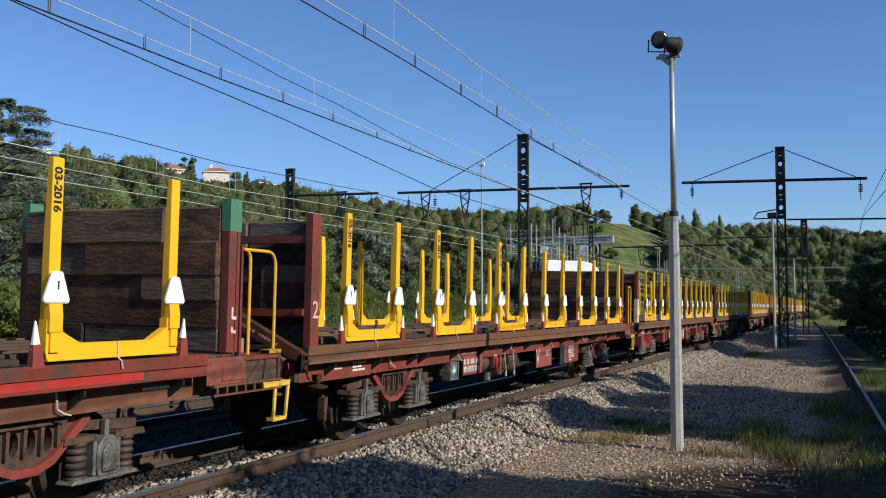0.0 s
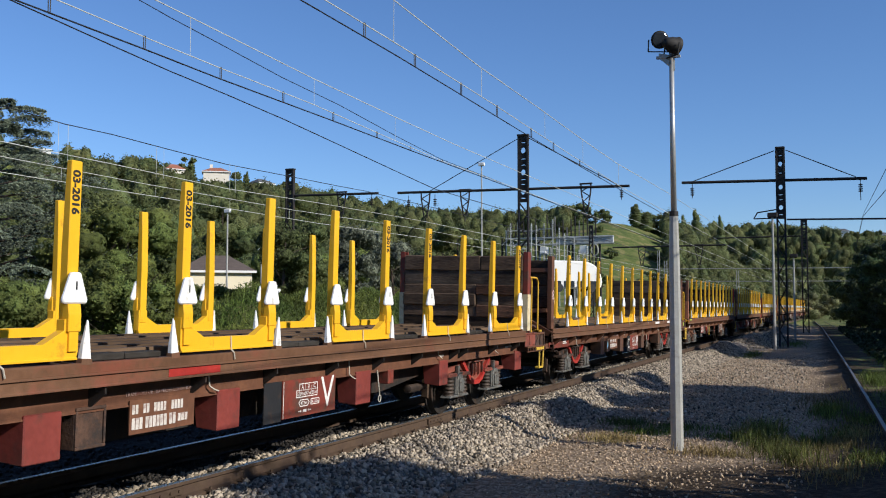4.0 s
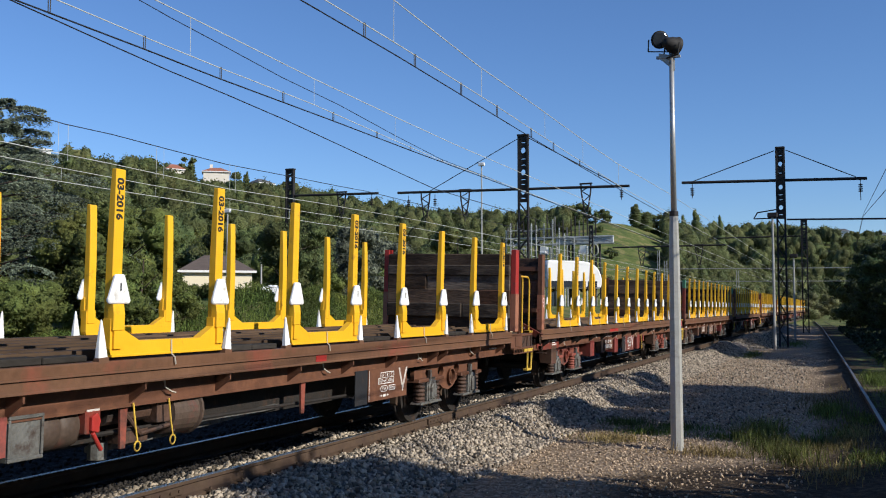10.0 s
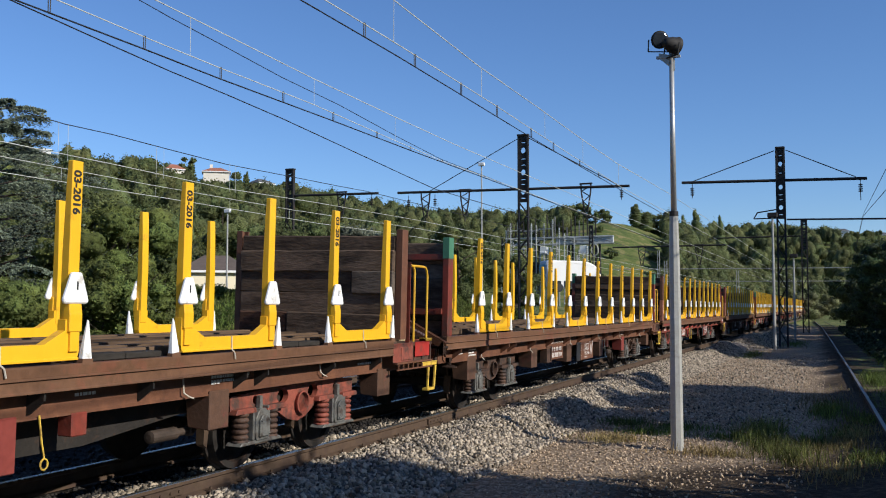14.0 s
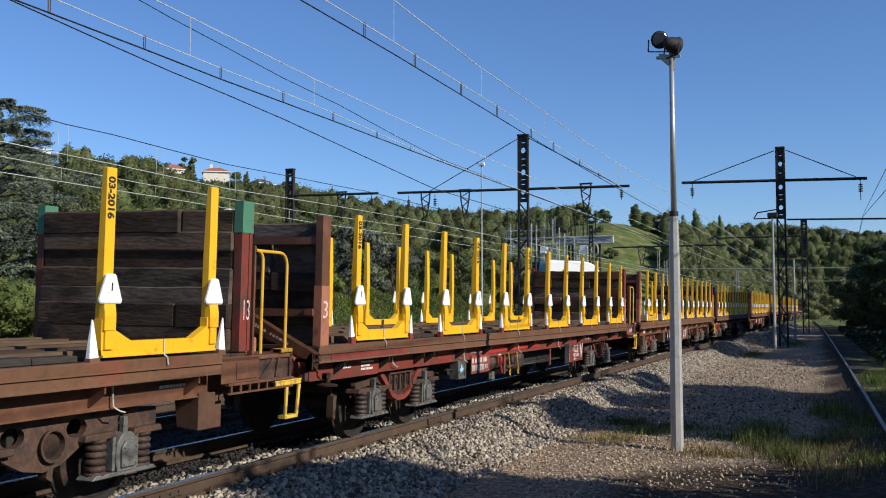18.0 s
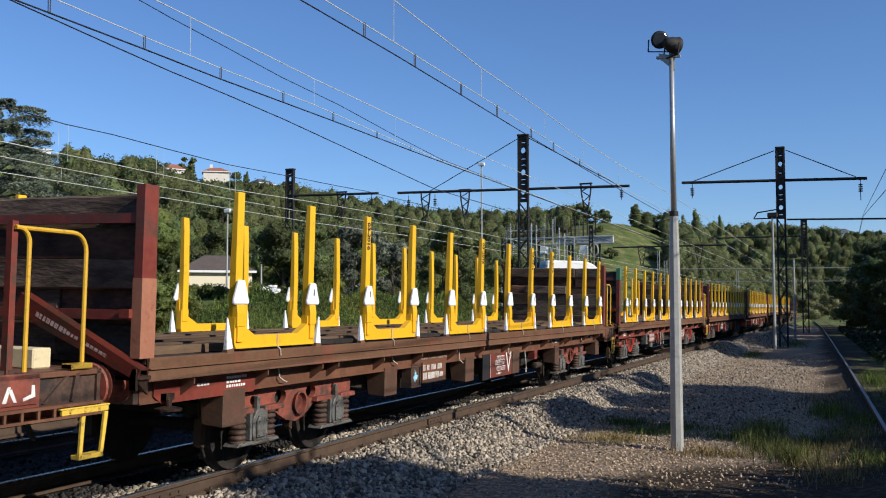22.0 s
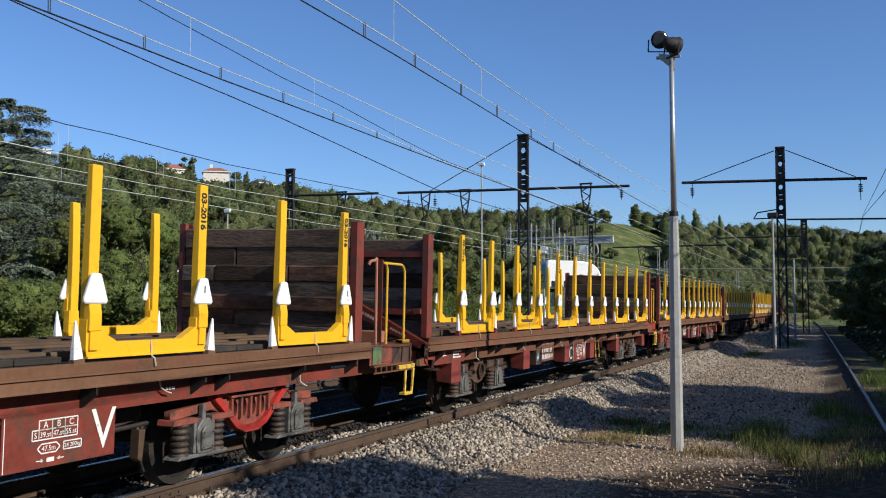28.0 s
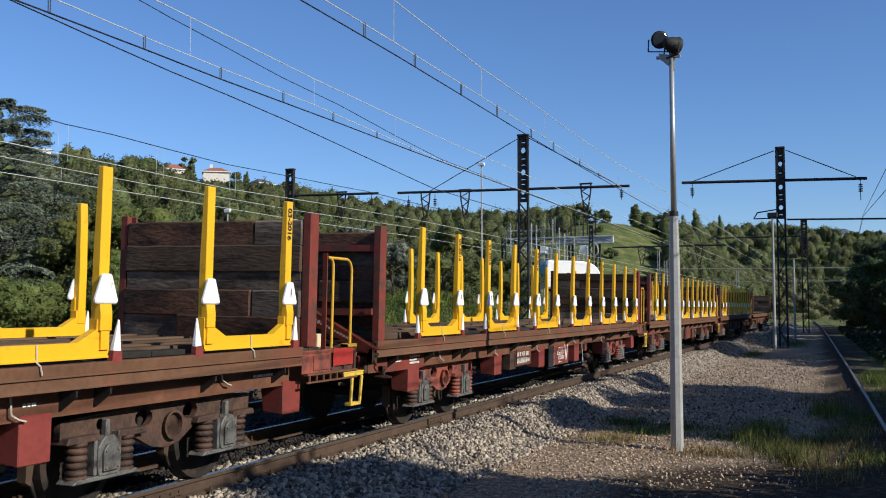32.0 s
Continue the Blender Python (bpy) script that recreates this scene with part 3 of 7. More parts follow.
def ground_material():
    """Gravel by the tracks, dry earth on the path, grass on the slopes."""
    m = bpy.data.materials.new("ground")
    m.use_nodes = True
    nt = m.node_tree
    N, L = nt.nodes, nt.links
    p = N["Principled BSDF"]
    tc = N.new("ShaderNodeTexCoord")
    sep = N.new("ShaderNodeSeparateXYZ")
    L.new(tc.outputs["Object"], sep.inputs[0])

    def noise_tex(scale, detail=6, rough=0.6):
        n = N.new("ShaderNodeTexNoise")
        n.inputs["Scale"].default_value, n.inputs["Detail"].default_value, n.inputs["Roughness"].default_value = scale, detail, rough
        L.new(tc.outputs["Object"], n.inputs["Vector"])
        return n.outputs[0]

    def ramp(src, stops):
        r = N.new("ShaderNodeValToRGB")
        while len(r.color_ramp.elements) < len(stops):
            r.color_ramp.elements.new(0.5)
        for e, (pos, c) in zip(r.color_ramp.elements, stops):
            e.position, e.color = pos, (*c, 1)
        L.new(src, r.inputs[0])
        return r.outputs[0]

    def blend(f, a, b):
        x = N.new("ShaderNodeMix")
        x.data_type = "RGBA"
        L.new(f, x.inputs[0])
        L.new(a, x.inputs[6])
        L.new(b, x.inputs[7])
        return x.outputs[2]

    def span(src, lo, hi):
        r = N.new("ShaderNodeMapRange")
        r.interpolation_type = "SMOOTHSTEP"
        r.inputs[1].default_value, r.inputs[2].default_value = lo, hi
        L.new(src, r.inputs[0])
        return r.outputs[0]

    def add(a, b, k):
        x = N.new("ShaderNodeMath")
        x.operation = "MULTIPLY_ADD"
        L.new(b, x.inputs[0])
        x.inputs[1].default_value = k
        L.new(a, x.inputs[2])
        return x.outputs[0]

    vor = N.new("ShaderNodeTexVoronoi")
    vor.inputs["Scale"].default_value = 22
    L.new(tc.outputs["Object"], vor.inputs["Vector"])
    gravel = ramp(vor.outputs["Color"], [(0.0, (0.05, 0.044, 0.038)), (0.5, (0.14, 0.127, 0.113)), (1.0, (0.26, 0.24, 0.215))])
    earth = ramp(noise_tex(14, 9, 0.75), [(0.34, (0.060, 0.042, 0.026)), (0.5, (0.26, 0.185, 0.116)), (0.64, (0.52, 0.41, 0.29))])
    grass = ramp(noise_tex(0.35, 9, 0.7), [(0.32, (0.055, 0.085, 0.022)), (0.5, (0.105, 0.128, 0.036)), (0.66, (0.25, 0.205, 0.09))])
    wob = noise_tex(0.7, 5)
    xw = add(sep.outputs[0], wob, 1.6)
    # bed under and beyond the train: oil, with the train's shade painted in
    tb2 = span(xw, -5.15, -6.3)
    oil_and_shade = N.new("ShaderNodeMath")
    oil_and_shade.operation = "MULTIPLY"
    L.new(span(xw, -20.5, -18.5), oil_and_shade.inputs[0])
    L.new(tb2, oil_and_shade.inputs[1])
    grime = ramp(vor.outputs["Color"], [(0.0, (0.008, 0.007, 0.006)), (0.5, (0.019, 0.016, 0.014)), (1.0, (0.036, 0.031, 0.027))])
    gravel = blend(oil_and_shade.outputs[0], gravel, grime)
    is_path = span(xw, -4.4, -3.6)
    base = blend(is_path, gravel, earth)
    far_side = span(add(sep.outputs[0], wob, 2.0), -22.5, -24.5)
    right_side = span(add(add(sep.outputs[0], wob, 1.2), sep.outputs[1], 0.022), 1.45, 2.1)
    col = blend(far_side, base, grass)
    # brown earth by the siding, darkened and spread to stand in for tree shade
    shaded_soil = ramp(noise_tex(9, 9, 0.75), [(0.34, (0.016, 0.011, 0.007)), (0.5, (0.050, 0.034, 0.020)), (0.68, (0.150, 0.108, 0.066))])
    shoulder = add(add(sep.outputs[0], wob, 1.6), sep.outputs[1], 0.022)
    col = blend(span(add(shoulder, span(sep.outputs[1], 16.5, 12.5), 2.6), 0.5, 1.5), col, shaded_soil)
    turf = blend(span(noise_tex(0.55, 6, 0.7), 0.50, 0.62), shaded_soil, grass)
    verge = blend(span(shoulder, 5.5, 8.0), turf, grass)
    col = blend(right_side, col, verge)
    far = span(add(sep.outputs[1], wob, 30.0), 125, 150)
    col = blend(far, col, grass)
    L.new(col, p.inputs["Base Color"])
    p.inputs["Roughness"].default_value = 0.95
    p.inputs["Specular IOR Level"].default_value = 0.15
    bp = N.new("ShaderNodeBump")
    bp.inputs["Strength"].default_value, bp.inputs["Distance"].default_value = 0.8, 0.03
    L.new(vor.outputs["Distance"], bp.inputs["Height"])
    L.new(bp.outputs[0], p.inputs["Normal"])
    return m


# ---------------------------------------------------------------- tracks
RAIL = [(-0.068, -0.20), (0.068, -0.20), (0.068, -0.165), (0.012, -0.145), (0.009, -0.055), (0.034, -0.040), (0.036, -0.006),
        (-0.036, -0.006), (-0.034, -0.040), (-0.009, -0.055), (-0.012, -0.145), (-0.068, -0.165)]


def rail(parent, pts, z, head="shine"):
    """One rail through plan points (x, y), its head at height z."""
    bm, top = bmesh.new(), bmesh.new()
    rows, caps = [], []
    for x, y in pts:
        rows.append([bm.verts.new((x + a, y, z + b)) for a, b in RAIL])
        caps.append([top.verts.new((x + a, y, z + b)) for a, b in ((-0.034, -0.010), (-0.031, 0.0), (0.031, 0.0), (0.034, -0.010))])
    for a, b in zip(rows, rows[1:]):
        for i in range(12):
            bm.faces.new((a[i], a[(i + 1) % 12], b[(i + 1) % 12], b[i]))
    for a, b in zip(caps, caps[1:]):
        for i in range(3):
            top.faces.new((a[i], a[i + 1], b[i + 1], b[i]))
    r = part("rail", bm, M["rail"], parent)
    part("rail_head", top, M[head], r, "polished running surface" if head == "shine" else "dull running surface")
    return r


def track(name, label, pts, z, far_z=0.0, rusty=False):
    """A line of track: pts are plan points of its axis."""
    t = tagged(new(name), label, "railway track", kind="structure")
    for s in (-1, 1):
        rail(t, [(x + s * 0.7525, y) for x, y in pts], z + (far_z if s < 0 else -0.10 if rusty else 0), "rail" if rusty and s > 0 else "darkhead" if rusty else "shine")
    return t


def tracks():
    main = track("track_main", "main line track with rusty rails on grey ballast", [(TRACK_X, -60), (TRACK_X, 700)], 0.0, 0.035)
    track("track_second", "second main line track on grey ballast", [(TRACK_X - 3.9, -60), (TRACK_X - 3.9, 700)], 0.03)
    track("track_third", "outer track beside the green slope", [(TRACK_X - 9.6, -60), (TRACK_X - 9.6, 700)], 0.0)
    track("track_siding", "rusty siding track half sunk in dry earth", [(1.46, -30), (1.42, 17), (1.27, 23), (0.93, 36), (0.2, 62), (-1.1, 106), (-3.2, 160)], -0.20, 0.0, True)
    sl = mesh_of("sleeper", lambda bm: box(bm, -1.3, 1.3, -0.13, 0.13, -0.36, -0.165), 0.012)
    for i in range(110):
        piece("sleeper", sl, M["sleeper"], main, m=pose(TRACK_X, -2 + i * 0.6, -0.038))

    def clip(bm):
        box(bm, -0.05, 0.05, -0.045, 0.045, -0.17, -0.150)
        rod(bm, (0.02, 0, -0.15), (0.02, 0, -0.118), 0.016, 6)
    cl = mesh_of("clip", clip)
    for i in range(70):
        piece("rail_clip", cl, M["rail"], main, m=pose(TRACK_X + 0.7525 + 0.075, 4 + i * 0.6, 0))

    def fish(bm):
        box(bm, 0.018, 0.042, -0.3, 0.3, -0.13, -0.05)
        for y in (-0.22, -0.08, 0.08, 0.22):
            rod(bm, (0.04, y, -0.09), (0.058, y, -0.09), 0.014, 6)
    for y in (15.2, 8.1):
        piece("fishplate", mesh_of("fish", fish), M["rail"], main, m=pose(TRACK_X + 0.7525, y, 0))


# ---------------------------------------------------------------- wagons
# places along the wagon: box, brake box, number board, box, data board, box
GEAR = {2: (5.67, 6.22, 7.16, 8.22, 9.89, 11.3), 3: (5.45, 6.18, 6.83, 7.92, 9.74, 11.14), 5: (5.20, 6.42, 7.10, 8.06, 9.90, 11.27), 6: (5.30, 6.44, 7.08, 8.10, 9.82, 11.38),
        8: (5.44, 6.34, 7.02, 8.60, 10.26, 11.16), 10: (5.50, 6.36, 7.02, 8.64, 9.80, 11.10),
        # brake box, number board, brake cylinder, data board
        1: (5.10, 5.93, 8.25, 12.58), 4: (6.40, 5.72, 8.48, 12.96), 7: (5.20, 6.08, 8.41, 12.77), 9: (5.20, 6.05, 8.40, 12.68)}
SIDE = 1.42            # half width over the side sills
FLOOR = 1.38
# which of the twelve stakes on each wagon's near side carry the stencilled date
YEARS = ("011001100110", "101010011010", "100110011001", "101001011001", "011011011001", "010101011010", "100101101010", "100101011001",
         "001001011001", "100110010101", "100110101001", "011010011001")
STAKES = [1.39 + 1.47 * i for i in range(12)]


def flat_plate(key, outline, holes, thick):
    """A plate with holes, in the (y, z) plane."""
    if key in STORE:
        return STORE[key]
    cu = bpy.data.curves.new("plate", "CURVE")
    cu.dimensions, cu.fill_mode, cu.extrude = "2D", "BOTH", thick / 2
    loops = [outline] + [[(cy + r * math.cos(a * math.pi / 8), cz + q * math.sin(a * math.pi / 8)) for a in range(16)] for cy, cz, r, q in holes]
    for lp in loops:
        sp = cu.splines.new("POLY")
        sp.points.add(len(lp) - 1)
        sp.use_cyclic_u = True
        for pt, (a, b) in zip(sp.points, lp):
            pt.co = (a, b, 0, 1)
    tmp = bpy.data.objects.new("tmp", cu)
    scene.collection.objects.link(tmp)
    me = bpy.data.meshes.new_from_object(tmp.evaluated_get(bpy.context.evaluated_depsgraph_get()))
    bpy.data.objects.remove(tmp)
    me.transform(Matrix(((0, 0, 1, 0), (1, 0, 0, 0), (0, 1, 0, 0), (0, 0, 0, 1))))
    me.materials.clear()
    me.materials.append(None)
    STORE[key] = me
    return me


def spring(bm):
    prof = [(-0.03, 0.10), (0.0, 0.10)]
    for i in range(5):
        z = 0.005 + i * 0.062
        prof += [(z, 0.062), (z + 0.008, 0.088), (z + 0.03, 0.098), (z + 0.05, 0.088), (z + 0.058, 0.062)]
    rings(bm, prof + [(0.32, 0.07)], 12, (0, 0, 0), "z")


def axlebox(bm):
    slab(bm, [(-0.12, 0.35), (0.12, 0.35), (0.145, 0.44), (0.14, 0.60), (0.09, 0.67), (0.05, 0.70), (-0.05, 0.70), (-0.09, 0.67), (-0.14, 0.60), (-0.145, 0.44)], "x", 0.98, 1.17)
    slab(bm, [(-0.095, 0.39), (0.095, 0.39), (0.10, 0.57), (0.05, 0.63), (-0.05, 0.63), (-0.10, 0.57)], "x", 1.17, 1.20)
    slab(bm, [(-0.03, 0.66), (0.03, 0.66), (0.025, 0.84), (-0.025, 0.84)], "x", 1.08, 1.14)
    for y in (-0.15, 0.15):
        slab(bm, [(y - 0.02, 0.36), (y + 0.02, 0.36), (y + 0.02, 0.72), (y - 0.02, 0.72)], "x", 1.00, 1.15)
    for y in (-0.075, 0.075):
        for z in (0.42, 0.57):
            rod(bm, (1.195, y, z), (1.215, y, z), 0.016, 6)
    slab(bm, [(-0.43, 0.315), (0.43, 0.315), (0.38, 0.355), (-0.38, 0.355)], "x", 0.96, 1.16)


def wheelset(bm):
    rod(bm, (-1.0, 0, 0), (1.0, 0, 0), 0.075, 12)
    for s in (-1, 1):
        rings(bm, [(s * 0.68, 0.10), (s * 0.685, 0.36), (s * 0.68, 0.37), (s * 0.68, 0.485), (s * 0.712, 0.485), (s * 0.722, 0.462), (s * 0.815, 0.455),
                   (s * 0.815, 0.385), (s * 0.765, 0.375), (s * 0.75, 0.15), (s * 0.79, 0.12)], 32, (0, 0, 0), "x")


def bogie(parent, y, kind, paint, wheels, tint=0):
    def bolster(bm):
        box(bm, -0.95, 0.95, -0.28, 0.28, 0.62, 0.86)
        rod(bm, (0, 0, 0.85), (0, 0, 0.97), 0.2, 16)
    b = piece("bogie", mesh_of("bolster", bolster, 0.01), M["dark"], parent, m=pose(0, y, 0))
    for e in (-1, 1):
        piece("end_beam", mesh_of("end_beam", lambda bm: box(bm, -0.93, 0.93, -0.06, 0.06, 0.62, 0.76), 0.01), M["dark"], b, m=pose(0, e * 1.18, 0))
        piece("frame_beam", mesh_of("frame_beam", lambda bm: box(bm, -0.05, 0.05, -1.11, 1.11, 0.60, 0.61), 0.0), M["dark"], b, m=pose(e * 0.55, 0, 0))
    if kind == "A":
        outline = [(-1.36, 0.71), (-1.36, 0.80), (-0.66, 0.85), (-0.5, 0.92), (0.5, 0.92), (0.66, 0.85), (1.36, 0.80), (1.36, 0.71), (0.68, 0.76),
                   (0.50, 0.70), (0.30, 0.53), (0.12, 0.47), (-0.12, 0.47), (-0.30, 0.53), (-0.50, 0.70), (-0.68, 0.76)]
        holes = [(x, 0.73, 0.055, 0.10) for x in (-0.27, -0.09, 0.09, 0.27)]
    else:
        outline = [(-1.40, 0.70), (-1.40, 0.86), (-0.7, 0.90), (0.7, 0.92), (1.40, 0.88), (1.40, 0.72), (1.12, 0.70), (0.62, 0.68), (0.44, 0.64),
                   (0.20, 0.50), (0.0, 0.46), (-0.22, 0.50), (-0.46, 0.62), (-0.66, 0.64), (-1.12, 0.68)]
        holes = [(-0.34, 0.785, 0.125, 0.085), (0.06, 0.68, 0.11, 0.12), (0.36, 0.79, 0.12, 0.085), (0.92, 0.80, 0.05, 0.05), (-0.92, 0.79, 0.05, 0.05)]
    me = flat_plate("frame" + kind, outline, holes, 0.07)
    for s in (-1, 1):
        sf = piece("side_frame", me, paint, b, m=pose(s * 1.03, 0, 0))
        def cap(bm):
            slab(bm, [(-0.20, 0.66), (0.20, 0.66), (0.18, 0.72), (-0.18, 0.72)], "x", -0.10, 0.12)
        for yy in (-1.2, -0.58, 0.58, 1.2):
            piece("spring_cap", mesh_of("spring_cap", cap, 0.008), paint, b, m=pose(s * 1.03, yy, 0))
        if kind == "B" and s > 0:
            piece("bearing_ring", mesh_of("ringB", lambda bm: rings(bm, [(0, 0.125), (0.05, 0.145), (0.05, 0.12), (0.0, 0.115)], 20, (0, 0, 0), "x")), paint, b,
                  m=pose(1.065, 0.06, 0.68))
        if kind == "A":
            def lip(bm):
                pts = [(0.70, 0.86), (0.52, 0.72), (0.30, 0.53), (0.12, 0.465), (-0.12, 0.465), (-0.30, 0.53), (-0.52, 0.72), (-0.70, 0.86)]
                for (a, c), (d, e) in zip(pts, pts[1:]):
                    slab(bm, [(a, c), (d, e), (d * 0.94, e + 0.07), (a * 0.94, c + 0.07)], "x", -0.02, 0.095)

            def ribs(bm):
                for yy in (-0.36, -0.18, 0.0, 0.18, 0.36):
                    box(bm, 0.03, 0.075, yy - 0.018, yy + 0.018, 0.62, 0.87)
                box(bm, 0.03, 0.10, -0.42, 0.42, 0.86, 0.89)
            flip = pose(s * 1.03, 0, 0) @ (pose(0, 0, 0) if s > 0 else pose(0, 0, 0, 0, 0, 180))
            piece("frame_flange", mesh_of("lipA", lip), M["bright"] if tint == 2 else M["boxred"], b, m=flip)
            piece("frame_rib", mesh_of("ribsA", ribs), M["bogie"] if tint != 2 else paint, b, m=flip)
            if s > 0:
                piece("frame_marking", mesh_of("framemark", lambda bm: (box(bm, 0.121, 0.123, -0.03, 0.05, 0.478, 0.498), box(bm, 0.121, 0.123, -0.11, -0.06, 0.485, 0.491), box(bm, 0.121, 0.123, 0.08, 0.13, 0.485, 0.491))), M["letter"], b, "small white axle distance mark", pose(1.0, 0, 0))
    for e in (-1, 1):
        ws = piece("wheelset", mesh_of("wheelset", wheelset), M["dark"], b, "worn steel wheels on one axle", pose(0, e * 0.9, 0.46))
        wheels.append(ws)
        for s in (-1, 1):
            turn = pose(0, e * 0.9, 0) if s > 0 else pose(0, e * 0.9, 0, 0, 0, 180)
            piece("axle_box", mesh_of("axlebox", axlebox, 0.012), M["grey"], b, "grimy grey cast axle box", turn)
            for d in (-0.255, 0.255):
                piece("coil_spring", mesh_of("spring", spring, 0, True), M["springsteel"] if kind == "A" else M["bogie"] if tint == 0 or e < 0 else M["frame"], b, m=turn @ pose(1.06, d * 1.16, 0.37))

    def brake(bm):
        slab(bm, [(0.53, 0.30), (0.594, 0.34), (0.583, 0.62), (0.493, 0.62)], "x", -0.05, 0.05)
        rod(bm, (0, 0.55, 0.58), (0, 0.60, 0.95), 0.018, 6)
    for e in (-1, 1):
        for o in (0, 180):
            for sx in (-0.75, 0.75):
                piece("brake_block", mesh_of("brake", brake), M["rail"], b, m=pose(sx, e * 0.9, 0, 0, 0, o))
    return b


def stake_frame(parent, y, side, year_on, near):
    """A yellow frame of two stakes on the deck's edge."""
    w = 1.47
    outline = [(-0.055, 0.03), (w + 0.055, 0.03), (w + 0.075, 0.10), (w + 0.075, 0.36), (w - 0.085, 0.36), (w - 0.085, 0.27), (w - 0.30, 0.165), (0.30, 0.165),
               (0.085, 0.27), (0.085, 0.36), (-0.075, 0.36), (-0.075, 0.10)]

    def base(bm):
        slab(bm, outline, "x", -0.085, 0.0)
        box(bm, -0.11, 0.012, -0.06, w + 0.06, 0.03, 0.05)
        for yy in (0.0, w):
            box(bm, 0.0, 0.022, yy - 0.05, yy + 0.05, 0.10, 0.44)
        box(bm, 0.0, 0.004, w * 0.5 - 0.006, w * 0.5 + 0.006, 0.03, 0.165)
    fr = piece("stake_frame", mesh_of("stake_base", base, 0.006), M["yellow"], parent, m=pose(SIDE - 0.02, y, FLOOR) if side > 0 else
               pose(-SIDE + 0.02, y + w, FLOOR, 0, 0, 180))

    def stake(bm):
        slab(bm, [(-0.094, 0.20), (-0.012, 0.20), (-0.012, 1.66), (-0.066, 1.66), (-0.078, 1.45), (-0.094, 0.9)], "y", -0.060, 0.060)
        slab(bm, [(-0.045, 0.26), (0.03, 0.26), (0.03, 0.40), (0.012, 0.52), (-0.045, 0.52)], "y", -0.070, 0.070)

    def guard(bm):
        slab(bm, [(-0.055, 0.745), (0.055, 0.745), (0.140, 0.52), (0.128, 0.488), (-0.128, 0.488), (-0.140, 0.52)], "x", -0.010, 0.030)
    for yy, year in ((0.0, year_on in (1, 3)), (w, year_on in (2, 3))):
        piece("stake", mesh_of("stake", stake, 0.006), M["yellow"], fr, m=pose(0, yy, 0))
        piece("stake_guard", mesh_of("guard", guard, 0.012), M["white"], fr, "white painted stake guard", pose(0, yy, 0))
        if near and side > 0 and (year_on + int(yy)) % 2:
            piece("guard_slot", mesh_of("slot", lambda bm: box(bm, 0.0305, 0.033, -0.008, 0.008, 0.60, 0.67)), M["ink"], fr, m=pose(0, yy, 0))
        if near and side > 0 and year:
            lettering("stake_marking", "03-2016", 0.110, M["ink"], fr,
                      Matrix(((0, 0, 1, -0.0105), (0, 1, 0, yy - 0.008), (-1, 0, 0, 1.40), (0, 0, 0, 1))), "black stencilled date 03-2016", 0.04)
    if near and side > 0:
        def strap(bm):
            path(bm, [(0.006, w * 0.5, 0.165), (0.012, w * 0.5, 0.03), (0.035, w * 0.5 + 0.02, 0.0), (0.03, w * 0.5 + 0.045, -0.07)], 0.0075, 5)
        piece("strap_end", mesh_of("strap", strap), M["strap"], fr, "pale strap end hanging loose")
    return fr


def stub(bm):
    slab(bm, [(-0.058, 0.0), (0.058, 0.0), (0.040, 0.14), (0.010, 0.345), (-0.006, 0.36), (-0.044, 0.14)], "x", -0.028, 0.028)
    for v in bm.verts:
        v.co.x *= 1 - 1.9 * v.co.z


def stub_foot(bm, high):
    top = 0.058 - high * 0.13
    slab(bm, [(-0.064, -0.015), (0.064, -0.015), (top + 0.004, high), (-top - 0.004, high)], "x", -0.031, 0.031)
    for v in bm.verts:
        v.co.x *= 1 - 1.9 * max(0.0, v.co.z)


